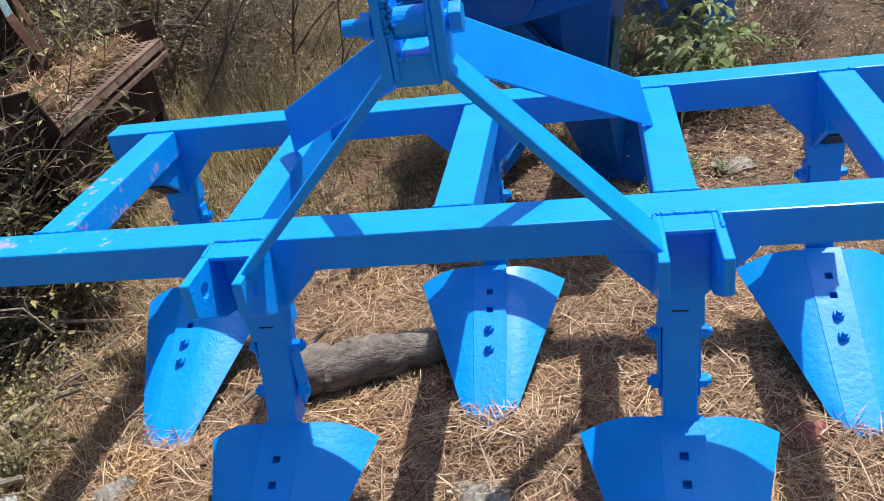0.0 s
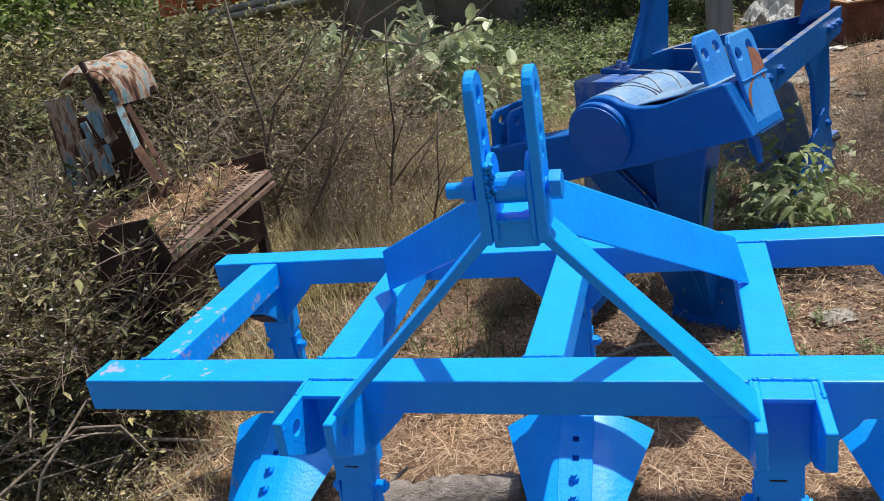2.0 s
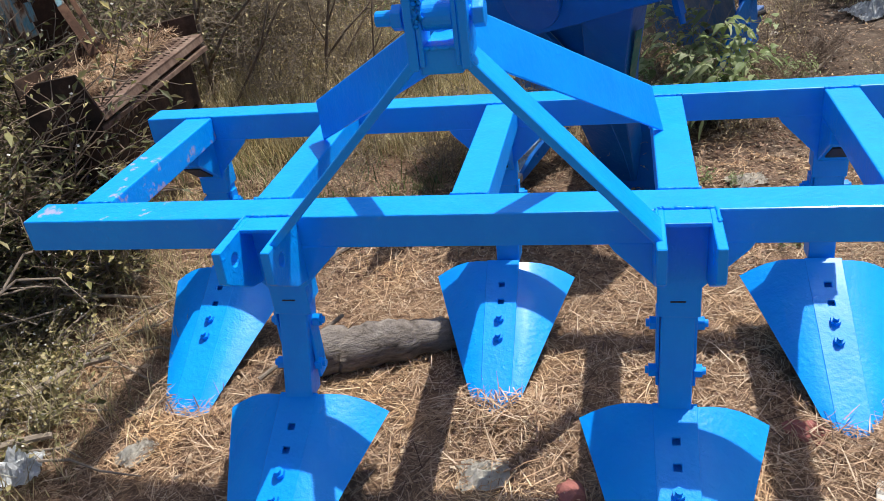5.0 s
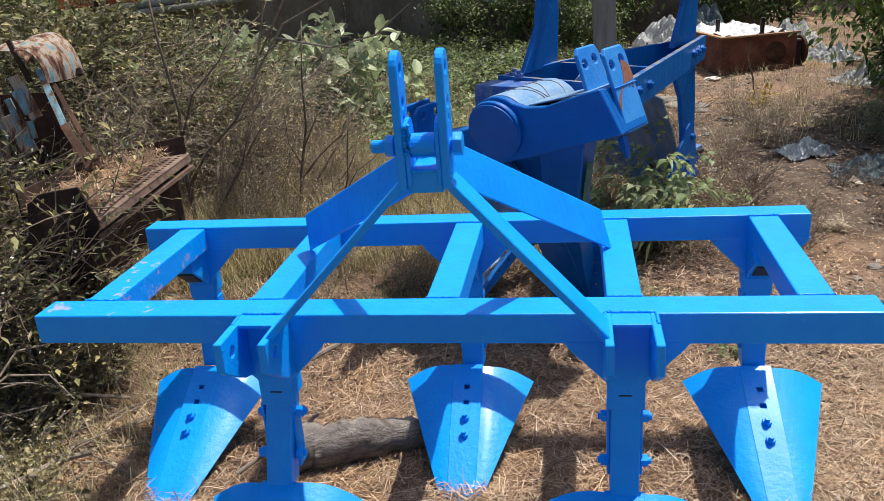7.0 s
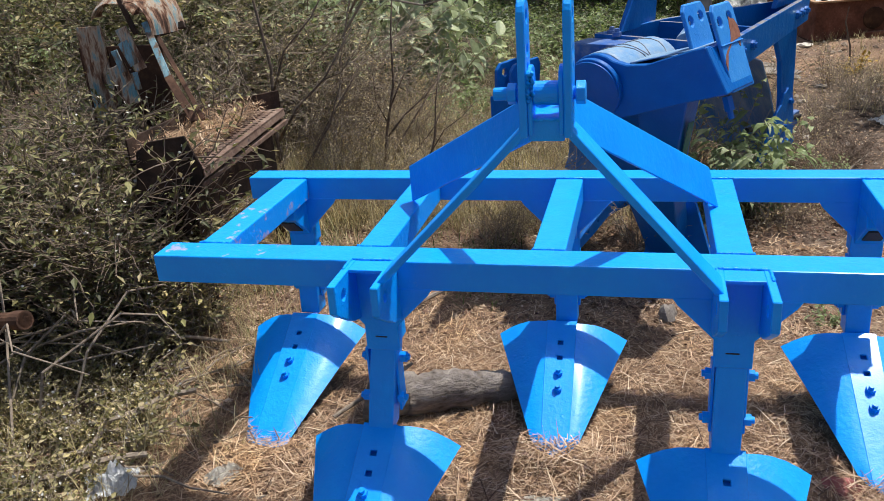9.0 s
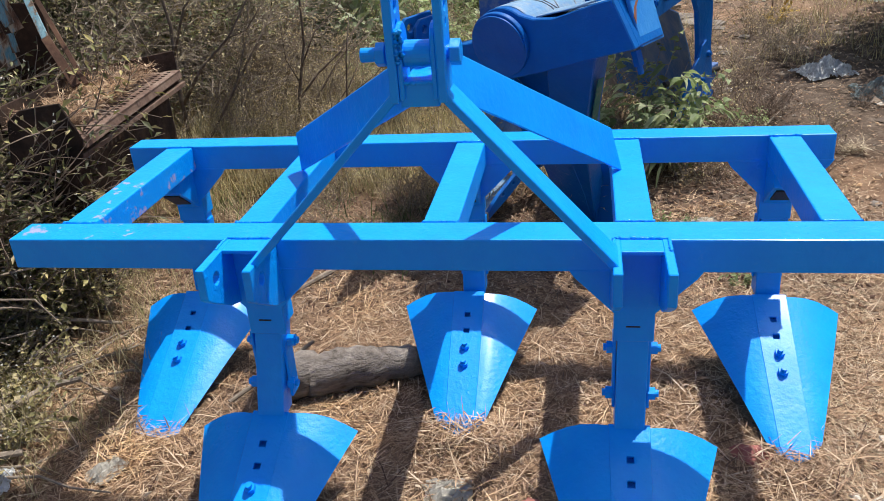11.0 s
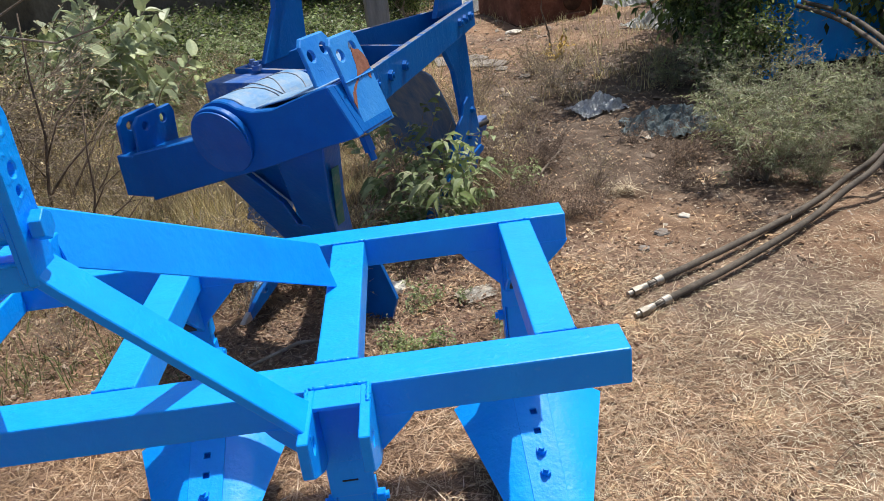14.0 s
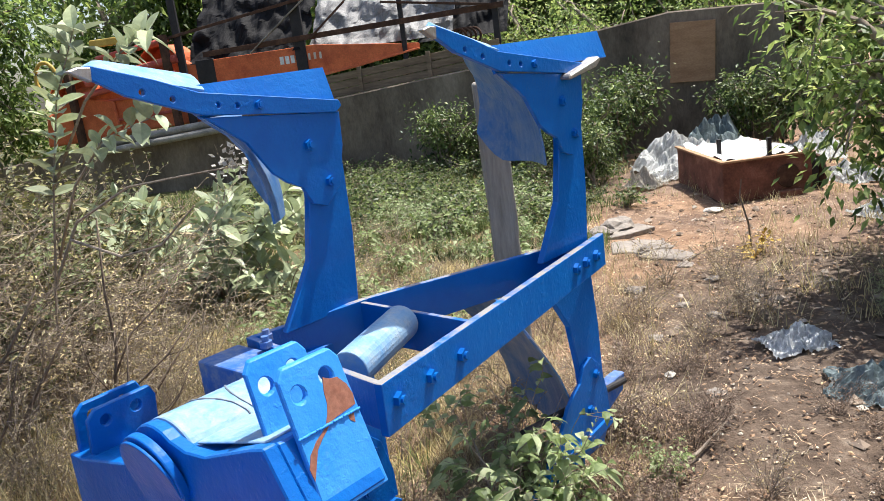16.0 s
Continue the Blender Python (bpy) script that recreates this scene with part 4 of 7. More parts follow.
    part("foot_share", plate([(-0.02, 0.0), (0.26, 0.0), (0.30, 0.10), (0.22, 0.33), (0.09, 0.36), (0.0, 0.18)], 0.016, "xz", 0.40, [ring(0.06, 0.27, 0.014, 8), ring(0.08, 0.20, 0.014, 8), ring(0.11, 0.13, 0.014, 8)], 0.003), M_deep, p)
    # block and triangular beam
    part("block", box(-0.355, -0.13, 0.33, 0.47, 0.80, 0.976, 0.006), M_dusty, p, "dusty blue bearing block")

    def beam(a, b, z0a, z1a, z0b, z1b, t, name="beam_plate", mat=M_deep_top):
        a, b = Vector((*a, 0)), Vector((*b, 0))
        d = (b - a).normalized()
        s = Vector((d.y, -d.x, 0)) * t / 2
        bm = bmesh.new()
        vs = [[bm.verts.new(q + s * k + Vector((0, 0, zz))) for q, zz in ((a, z0a), (b, z0b), (b, z1b), (a, z1a))] for k in (-1, 1)]
        bm.faces.new(vs[0])
        bm.faces.new(vs[1][::-1])
        for k in range(4):
            bm.faces.new((vs[0][k], vs[0][(k + 1) % 4], vs[1][(k + 1) % 4], vs[1][k]))
        bmesh.ops.recalc_face_normals(bm, faces=bm.faces)
        soften(bm, 0.003, 2)
        return part(name, bm, mat, p)
    beam((-0.335, 0.50), (0.285, 0.43), 0.86, 0.992, 0.86, 0.985, 0.022, "beam_front")
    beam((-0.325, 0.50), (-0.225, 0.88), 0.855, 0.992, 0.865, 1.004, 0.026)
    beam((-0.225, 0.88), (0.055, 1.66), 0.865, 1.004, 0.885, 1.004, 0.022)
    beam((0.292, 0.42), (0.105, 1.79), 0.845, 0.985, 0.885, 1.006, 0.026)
    beam((-0.225, 0.86), (0.225, 0.87), 0.87, 0.998, 0.86, 0.985, 0.018, "beam_tie")
    part("tie_rod", rod((0.10, 0.50, 0.955), (-0.02, 0.83, 0.965), 0.055, 26, 0.004), M_pale, p, "pale steel cylinder")
    for v0 in (0.477, 0.62, 0.77, 1.53, 1.61, 1.70):
        u = 0.292 + (0.105 - 0.292) * (v0 - 0.42) / 1.37
        bolt("bolt", (u + 0.013, v0, 0.925 + 0.02 * (v0 > 1)), (1, 0.136, 0), p, M_deep, 0.021, 0.016, 0.008)
    for u0, v0 in ((-0.26, 0.60), (-0.21, 0.56)):
        bolt("bolt", (u0, v0 - 0.09, 0.99), (0, 0, 1), p, M_dusty, 0.02, 0.016, 0.015)
    build_body(p, -0.262, 0.0, False, 0)
    build_body(p, 0.075, 0.855, False, 0.20)
    part("heel_bar", plate([(1.62, 1.588), (1.80, 1.615), (1.83, 1.635), (1.82, 1.652), (1.78, 1.640), (1.62, 1.606)], 0.05, "yz", 0.12, (), 0.006), M_steel, p, "bare worn steel heel")
    build_body(p, -0.262, 0.0, True, 0)
    build_body(p, 0.075, 0.855, True, 0)
    # spring and landside at the rear foot
    part("landside", plate([(1.40, 0.10), (1.95, 0.30), (1.97, 0.37), (1.90, 0.37), (1.50, 0.24), (1.36, 0.16)], 0.05, "yz", 0.03, (), 0.004), M_dusty, p)
    part("tail_rod", rod((0.06, 1.25, 0.42), (0.06, 1.95, 0.34), 0.014, 10), M_dark, p)
    return p


build_plough()


# ---------------------------------------------------------------- old thresher in the weeds
def slat(a, b, w, t):
    """A flat strip between two points."""
    a, b = Vector(a), Vector(b)
    bm = box(-w / 2, w / 2, -t / 2, t / 2, 0, (b - a).length, 0.002)
    d = (b - a).normalized()
    x = Vector((1, 0.25, 0))
    x = (x - d * x.dot(d)).normalized()
    m = Matrix((x, d.cross(x), d)).transposed().to_4x4()
    m.translation = a
    bm.transform(m)
    return bm


def build_thresher():
    o = Vector((-1.39, 0.90, 0))
    t = thing("old_thresher", Matrix.Translation(o), "rusty derelict thresher with a perforated tray, overgrown by weeds", "farm machine")

    def W(bm):
        bmesh.ops.translate(bm, verts=bm.verts, vec=-o)
        return bm
    # perforated tray, narrowing towards its far end
    A, B, C, D = (-1.388, 0.905), (-1.500, 1.935), (-1.72, 1.706), (-1.72, 0.93)
    lerp = lambda p, q, k: (p[0] + (q[0] - p[0]) * k, p[1] + (q[1] - p[1]) * k)
    holes = []
    for i in range(26):
        for j in range(4 if i < 20 else 2):
            c = lerp(A, B, 0.035 + 0.036 * i)
            holes.append(ring(c[0] - 0.034 - 0.032 * j, c[1] - 0.012 * (j % 2), 0.0105, 7))
    sieve = plate([A, B, C, D], 0.005, "xy", 0.0, holes, 0)
    for v in sieve.verts:
        v.co.z += 0.690 - 0.012 * (v.co.y - 0.9) - 0.10 * (v.co.x + 1.42)
    part("sieve_plate", W(sieve), M_sieve, t, "perforated rusty sieve plate")

    def strip(p, q, z0, z1, w, mat, name, lean=0.0, label=""):
        a, b = Vector((*p, 0)), Vector((*q, 0))
        d = (b - a).normalized()
        n = Vector((-d.y, d.x, 0))
        bm = bmesh.new()
        vs = []
        for k in (-1, 1):
            vs.append([bm.verts.new(c + n * (k * w / 2 + lean * (z - z0)) + Vector((0, 0, z))) for c, z in ((a, z0), (b, z0), (b, z1), (a, z1))])
        bm.faces.new(vs[0])
        bm.faces.new(vs[1][::-1])
        for k in range(4):
            bm.faces.new((vs[0][k], vs[0][(k + 1) % 4], vs[1][(k + 1) % 4], vs[1][k]))
        bmesh.ops.recalc_face_normals(bm, faces=bm.faces)
        soften(bm, 0.0015, 1)
        return part(name, W(bm), mat, t, label)
    A2, B2 = (-1.398, 0.905), (-1.497, 1.935)
    strip(A, B, 0.652, 0.686, 0.006, M_sieve, "front_board", 0.15)
    strip((-1.412, 0.905), B2, 0.612, 0.632, 0.018, M_sieve, "front_rail", 0.0, "brown rusty angle rail")
    strip((-1.432, 0.905), (-1.52, 1.93), 0.625, 0.655, 0.006, M_rust, "front_web")
    strip((-1.525, 1.95), C, 0.69, 0.775, 0.008, M_rust_shade, "back_plate", 0.05)
    strip((-1.72, 1.70), D, 0.69, 0.80, 0.008, M_rust_shade, "back_plate")
    strip((-1.47, 0.92), (-1.55, 1.85), 0.40, 0.60, 0.01, M_rust_shade, "lower_board")
    # the plate's near-black tone stands for shade behind the weeds
    part("end_plate", W(plate([(-1.412, 0.600), (-1.386, 0.690), (-1.440, 0.822), (-1.52, 0.812), (-1.60, 0.80), (-1.66, 0.76), (-1.70, 0.58), (-1.63, 0.44), (-1.50, 0.42)], 0.010, "xz", 0.898, (), 0.002)), M_rust_shade, t, "rusty end plate, darkened for the shade on it")
    part("bed", W(box(-2.05, -1.56, 0.92, 1.60, 0.36, 0.38, 0.002)), M_rust_shade, t)
    part("frame_board", W(box(-2.10, -1.62, 1.0, 1.03, 0.05, 0.42, 0.003)), M_rust_shade, t)
    for x, y in ((-1.52, 1.0), (-1.58, 1.86), (-2.05, 0.95), (-2.0, 1.6)):
        part("stand", W(box(x - 0.022, x + 0.022, y - 0.022, y + 0.022, -0.05, 0.62, 0.003)), M_rust_shade, t)
    # hood: two domed sheets of flaking paint, and the strips that hang below it
    for nm, cx, cy, cz, rx, ry, rz, a0, a1 in (("hood", -2.005, 1.76, 1.125, 0.125, 0.30, 0.19, -4, 108), ("hood", -2.185, 1.80, 1.165, 0.16, 0.17, 0.12, 20, 170)):
        rows = []
        for i in range(13):
            a = radians(a0 + (a1 - a0) * i / 12)
            rows.append([Vector((cx + rx * math.cos(a) * math.cos(b), cy - ry * math.sin(b), cz + rz * math.sin(a) * math.cos(b))) - o for b in [radians(-8 + 50 * k / 8) for k in range(9)]])
        sheet(rows, 0.005, M_hood, nm, t, "domed hood sheet with flaking paint")
    part("hood_rim", W(slat((-2.10, 1.63, 1.30), (-2.02, 1.60, 1.12), 0.022, 0.02)), M_rust_shade, t)
    part("hood_lip", W(slat((-2.03, 1.70, 1.095), (-1.86, 1.76, 1.135), 0.03, 0.03)), M_rust_shade, t)
    for a, b, w, mt in (((-1.965, 1.60, 1.17), (-1.80, 1.44, 0.95), 0.030, M_teal), ((-1.800, 1.44, 0.95), (-1.63, 1.31, 0.78), 0.036, M_rust), ((-1.935, 1.62, 1.13), (-1.60, 1.33, 0.78), 0.020, M_rust), ((-2.095, 1.60, 1.15), (-2.02, 1.585, 0.96), 0.055, M_hood), ((-2.090, 1.585, 1.09), (-2.045, 1.58, 0.985), 0.048, M_teal), ((-2.155, 1.60, 1.05), (-2.12, 1.59, 0.95), 0.030, M_teal), ((-2.16, 1.60, 0.98), (-2.10, 1.585, 0.80), 0.085, M_hood), ((-2.06, 1.58, 0.95), (-2.05, 1.575, 0.87), 0.03, M_teal), ((-2.35, 1.72, 1.15), (-2.33, 1.70, 0.45), 0.12, M_hood)):
        part("hood_strip", W(slat(b, a, w, 0.012)), mt, t)
    part("body_panel", W(box(-2.45, -1.99, 1.74, 1.755, 0.10, 1.05, 0.004)), M_rust, t)
    for p0, p1, r in (((-2.1, 0.25, 0.33), (-1.70, 0.17, 0.40), 0.028), ((-2.30, 0.02, 0.16), (-1.98, -0.12, 0.20), 0.030)):
        part("pipe", W(join(rod(p0, p1, r, 16, 0.002), rod(Vector(p1) - (Vector(p1) - Vector(p0)).normalized() * 0.05, p1, r * 1.18, 16, 0.002))), M_rust, t)
    part("drawbar", W(box(-2.45, -2.08, -0.05, 0.9, 0.10, 0.32, 0.004)), M_rust_shade, t)
    # straw and chaff that lie in the tray
    n = 5200
    y = RNG.uniform(0.93, 1.9, n)
    fr = -1.388 - 0.1087 * (y - 0.905)
    x = fr - 0.075 - np.abs(RNG.normal(0.10, 0.09, n))
    ok = (x > -1.71) & (y < 1.90 + 1.04 * (x + 1.50))
    x, y = x[ok], y[ok]
    n = len(x)
    z = 0.700 - 0.10 * (x + 1.42) + np.abs(RNG.normal(0.0, 0.022, n))
    d = np.stack([RNG.normal(0, 1, n), RNG.normal(0, 1, n), RNG.normal(0.05, 0.25, n)], 1)
    V, F = blades(np.stack([x, y, z], 1) - np.array(o), d, RNG.uniform(0.03, 0.10, n), RNG.uniform(0.0016, 0.004, n), RNG.normal(0, 0.1, n))
    tagged(raw("straw", V, F, M_straw, t, "dry straw caught in the tray"), kind="stuff")


build_thresher()


# ---------------------------------------------------------------- log, sticks, litter
def wobble_rod(name, pts, rad, mat, label, category, sides=12, seed=1, group=""):
    rnd = random.Random(seed)
    P, R = [], []
    pts = [Vector(q) for q in pts]
    for i in range(len(pts) - 1):
        n = 7
        for k in range(n):
            q = k / n
            P.append(pts[i].lerp(pts[i + 1], q) + Vector((rnd.uniform(-1, 1), rnd.uniform(-1, 1), rnd.uniform(-1, 1))) * rad[i] * 0.10)
            R.append((rad[i] + (rad[i + 1] - rad[i]) * q) * rnd.uniform(0.93, 1.07))
    P.append(pts[-1])
    R.append(rad[-1])
    V, F = tubes([(P, R)], sides)
    return tagged(raw(name, V, F, mat, None, smooth=sides > 8), label, category, group)


wobble_rod("log", [(-0.60, 0.345, 0.066), (-0.50, 0.385, 0.068), (-0.34, 0.440, 0.062), (-0.16, 0.512, 0.048), (0.06, 0.60, 0.036)], [0.066, 0.070, 0.066, 0.050, 0.034], M_log, "grey weathered log lying on the straw under the frame", "log", 18, 3)
sticks = [
    ([(-1.24, 0.34, 0.06), (-1.33, 0.28, 0.065), (-1.38, 0.17, 0.065), (-1.45, 0.12, 0.06), (-1.56, 0.10, 0.05)], [0.009, 0.012, 0.013, 0.012, 0.011]),
    ([(-1.45, 0.11, 0.06), (-1.41, 0.01, 0.065), (-1.42, -0.04, 0.06), (-1.50, -0.07, 0.055)], [0.011, 0.011, 0.010, 0.007]),
    ([(-1.22, -0.01, 0.05), (-1.32, -0.07, 0.06), (-1.40, -0.15, 0.06), (-1.54, -0.20, 0.05)], [0.010, 0.012, 0.013, 0.013]),
    ([(-1.60, 0.18, 0.07), (-1.70, 0.17, 0.09), (-1.80, 0.19, 0.07)], [0.007, 0.007, 0.005]),
    ([(-1.22, 0.12, 0.04), (-1.38, 0.09, 0.055), (-1.56, 0.02, 0.06)], [0.004, 0.005, 0.004]),
    ([(-1.98, 1.31, 0.28), (-1.70, 1.08, 0.14), (-1.43, 0.85, 0.03)], [0.014, 0.017, 0.019]),
    ([(-0.76, 0.98, 0.02), (-0.62, 1.16, 0.04), (-0.48, 1.33, 0.06)], [0.010, 0.011, 0.008]),
    ([(-0.10, 1.25, 0.02), (0.15, 1.42, 0.03), (0.42, 1.40, 0.04)], [0.006, 0.007, 0.004]),
    ([(-1.9, 0.55, 0.30), (-1.55, 0.62, 0.12), (-1.32, 0.74, 0.03)], [0.006, 0.008, 0.006]),
    ([(1.1, 2.75, 0.02), (1.35, 2.95, 0.03), (1.55, 3.3, 0.05)], [0.006, 0.007, 0.004]),
    ([(-0.72, 0.30, 0.02), (-0.62, 0.42, 0.05), (-0.50, 0.52, 0.11)], [0.007, 0.008, 0.006]),
]
for i, (pts, rad) in enumerate(sticks):
    wobble_rod("fallen_stick", pts, rad, M_twig, "dry bent stick lying on the straw", "stick", 7, 20 + i, "fallen sticks")


rnd = random.Random(31)
for k in range(26):
    x, y, a, ln = rnd.uniform(-1.95, -1.05), rnd.uniform(-0.35, 0.55), rnd.uniform(-0.5, 1.3), rnd.uniform(0.18, 0.5)
    pts = [on_ground(x + ln * q * math.cos(a) + 0.02 * rnd.gauss(0, 1), y + ln * q * math.sin(a) + 0.02 * rnd.gauss(0, 1), 0.012 + 0.03 * rnd.random()) for q in (0, 0.35, 0.7, 1.0)]
    wobble_rod("dry_stalk", pts, [0.0045, 0.004, 0.0035, 0.002], M_twig, "thin pale dry stalk lying on the straw", "stalk", 6, 860 + k, "dry stalks on the straw")


def lump(name, x, y, size, mat, label, category, seed, squash=0.55, group="", sharp=False, dz=0.0):
    """A stone, clod or crumpled piece: a roughened, flattened ball."""
    rnd = random.Random(seed)
    bm = bmesh.new()
    bmesh.ops.create_icosphere(bm, subdivisions=3 if not sharp else 2, radius=1)
    for v in bm.verts:
        n = noise.noise(v.co * 1.6 + Vector((seed * 3.1, 0, 0))) * 0.45 + noise.noise(v.co * 4.5 + Vector((0, seed, 0))) * (0.30 if sharp else 0.12)
        v.co *= 1 + n
    sz = size if isinstance(size, tuple) else (size, size * rnd.uniform(0.7, 1.1), size * squash)
    bm.transform(pose(0, 0, 0, 0, 0, rnd.uniform(0, 360)) @ Matrix.Diagonal((*sz, 1)))
    me = bpy.data.meshes.new(name)
    bm.to_mesh(me)
    bm.free()
    ob = mesh_ob(name, me, mat)
    ob.matrix_basis = Matrix.Translation(on_ground(x, y, sz[2] * 0.45 + dz))
    return tagged(ob, label, category, group)


def crumple(name, x, y, sx, sy, h, mat, label, category, seed, n=16, turn=0, dz=0.01):
    """A crumpled sheet lying on the ground."""
    bm = bmesh.new()
    vs = []
    for i in range(n + 1):
        row = []
        for j in range(n + 1):
            a, b = i / n - 0.5, j / n - 0.5
            r = max(0.0, 1 - (2 * math.hypot(a, b)) ** 2)
            q = Vector((a * 7, b * 7, seed * 1.7))
            k = 0.45 + noise.noise(q * 0.7) * 0.6 + abs(noise.noise(q * 1.5)) * 0.30
            crease = min(h, 0.14) * (noise.noise(q * 5.3) * 0.18 - abs(noise.noise(q * 3.1)) * 0.24)
            e = 1 + 0.25 * noise.noise(Vector((a * 3, b * 3, seed)))
            row.append(bm.verts.new((a * sx * e, b * sy * e, max(0.0, h * max(0.0, k) * (0.25 + r) + crease))))
        vs.append(row)
    for i in range(n):
        for j in range(n):
            if (i in (0, n - 1) and j in (0, n - 1)):
                continue
            bm.faces.new((vs[i][j], vs[i + 1][j], vs[i + 1][j + 1], vs[i][j + 1]))
    for v in [v for v in bm.verts if not v.link_faces]:
        bm.verts.remove(v)
    bmesh.ops.solidify(bm, geom=bm.faces[:], thickness=0.003)
    me = bpy.data.meshes.new(name)
    bm.to_mesh(me)
    bm.free()
    ob = mesh_ob(name, me, mat)
    ob.matrix_basis = Matrix.Translation(on_ground(x, y, dz)) @ pose(0, 0, 0, 0, 0, turn)
    return tagged(ob, label, category)


crumple("foil_wrapper", -1.26, -0.14, 0.15, 0.12, 0.075, M_foil, "crumpled silvery foil wrapper on the straw", "litter", 3, 18, 30, 0.03)
crumple("paper_scrap", 0.02, -0.05, 0.13, 0.10, 0.03, M_paper, "torn dirty white paper on the straw", "litter", 5, 10, 10)
crumple("paper_scrap", -0.96, -0.02, 0.12, 0.08, 0.04, M_paper, "torn dirty white paper on the straw", "litter", 6, 10, 60)
crumple("paper_scrap", 0.86, 1.66, 0.17, 0.11, 0.03, M_paper, "torn dirty white paper on the straw", "litter", 8, 10, 20)
crumple("foil_sheet", 1.98, 4.25, 0.36, 0.30, 0.13, M_foil, "crumpled silver foil sheet on bare earth", "litter", 11, 40, 15)
crumple("old_net", 2.30, 3.62, 0.60, 0.42, 0.15, M_net, "heap of grey-green netting on the ground", "net", 12, 34, -10)
lump("brick_piece", 0.24, -0.10, (0.048, 0.040, 0.026), M_pinkstone, "broken red brick piece lying on the straw", "brick", 4, group="brick pieces", sharp=True)
lump("brick_piece", 0.81, 0.16, (0.050, 0.038, 0.020), M_pinkstone, "broken red brick piece lying on the straw", "brick", 9, group="brick pieces", sharp=True)
for i, (x, y, tn) in enumerate(((0.93, -0.05, 70), (1.03, -0.02, 95), (1.10, 0.02, 40), (1.2, 0.25, 10))):
    bm = box(-0.05, 0.05, -0.011, 0.011, 0, 0.008, 0.002)
    for v in bm.verts:
        v.co.y *= 1 + 0.35 * math.sin(40 * v.co.x + i)
    tagged(part("wood_chip", bm, M_paper, None), "pale split wood chip on the straw", "wood chip", "wood chips").matrix_basis = Matrix.Translation(on_ground(x, y, 0.006)) @ pose(0, 0, 0, 4, 3, tn)
lump("stone", 0.36, 1.12, (0.045, 0.035, 0.05), M_stone, "angular grey stone among the straw", "stone", 77, sharp=True)
lump("stone", 0.53, 1.79, (0.06, 0.04, 0.035), M_paper, "pale flat stone in the dry weeds", "stone", 79, sharp=True)
stones = [(1.94, 8.17, 0.09), (1.31, 6.54, 0.16), (1.02, 7.5, 0.22), (0.85, 7.2, 0.14), (1.45, 5.1, 0.05), (1.25, 4.5, 0.05), (1.62, 4.9, 0.045), (1.15, 5.5, 0.07), (1.75, 2.05, 0.035), (1.9, 2.2, 0.03), (1.62, 1.9, 0.028), (1.35, 2.3, 0.03), (1.5, 3.6, 0.045), (1.3, 3.9, 0.04), (0.3, 6.6, 0.13), (0.55, 6.9, 0.17), (1.68, 5.6, 0.05), (1.9, 5.2, 0.05), (1.52, 6.0, 0.06)]
for i, (x, y, sz) in enumerate(stones):
    pale = i in (0, 9, 13)
    lump("stone", x, y, sz, M_paper if pale else M_stone, "small pale stone on bare earth" if pale else "rough grey-brown field stone on bare earth", "stone", 30 + i, 0.35, "stones on the path")


# flat slabs on the ashy part of the path, and a bare upright stick
for i, (x, y, w, d, tn) in enumerate(((1.18, 6.75, 0.24, 0.16, 12), (1.42, 6.35, 0.20, 0.13, -25), (1.05, 7.35, 0.28, 0.18, 40))):
    bm = plate([(-w, -d), (-0.2 * w, -1.1 * d), (w, -0.8 * d), (1.05 * w, 0.5 * d), (0.3 * w, d), (-0.8 * w, 0.9 * d)], 0.045, "xy", 0.0, (), 0.006)
    tagged(part("stone_slab", bm, M_stone, None), "flat grey stone slab on ashy earth", "stone", "stone slabs").matrix_basis = Matrix.Translation(on_ground(x, y, 0.012)) @ pose(0, 0, 0, 3 - 2 * i, 2, tn)
wobble_rod("bare_stick", [on_ground(2.05, 6.35, -0.02), on_ground(2.03, 6.37, 0.22), on_ground(1.98, 6.40, 0.42), on_ground(2.0, 6.42, 0.55)], [0.010, 0.008, 0.006, 0.004], M_twig_dark, "thin bare stick standing in the ground", "stick", 7, 88)


# ---------------------------------------------------------------- hoses
def build_hose(pts, label):
    h = thing("hydraulic_hose", Matrix.Translation(pts[0]), label, "hose", "hydraulic hoses")
    o = Vector(pts[0])
    q = [Vector(p) - o for p in pts]
    P = []
    for i in range(len(q) - 1):
        a, b, c, d = q[max(i - 1, 0)], q[i], q[i + 1], q[min(i + 2, len(q) - 1)]
        for k in range(8):
            s = k / 8
            P.append(0.5 * ((2 * b) + (c - a) * s + (2 * a - 5 * b + 4 * c - d) * s * s + (3 * b - a - 3 * c + d) * s ** 3))
    P.append(q[-1])
    V, F = tubes([(P, [0.015] * len(P))], 10)
    raw("tube", V, F, M_hose, h, smooth=True)
    d = (q[1] - q[0]).normalized()
    f = part("fitting", join(rod(-d * 0.04, d * 0.05, 0.0145, 14, 0.001), rod(-d * 0.075, -d * 0.035, 0.019, hexed=True, w=0.001), rod(-d * 0.10, -d * 0.07, 0.011, 12, 0.001), rod(d * 0.045, d * 0.085, 0.0185, 16, 0.002)), M_brass, h, "plated hose fitting")


build_hose([(1.52, 1.515, 0.022), (1.965, 1.769, 0.022), (2.387, 2.003, 0.045), (2.63, 2.135, 0.10), (2.835, 2.21, 0.19), (3.20, 2.55, 0.38), (3.42, 3.6, 0.50), (3.46, 4.4, 0.5)], "dusty black hydraulic hose with plated end on straw")
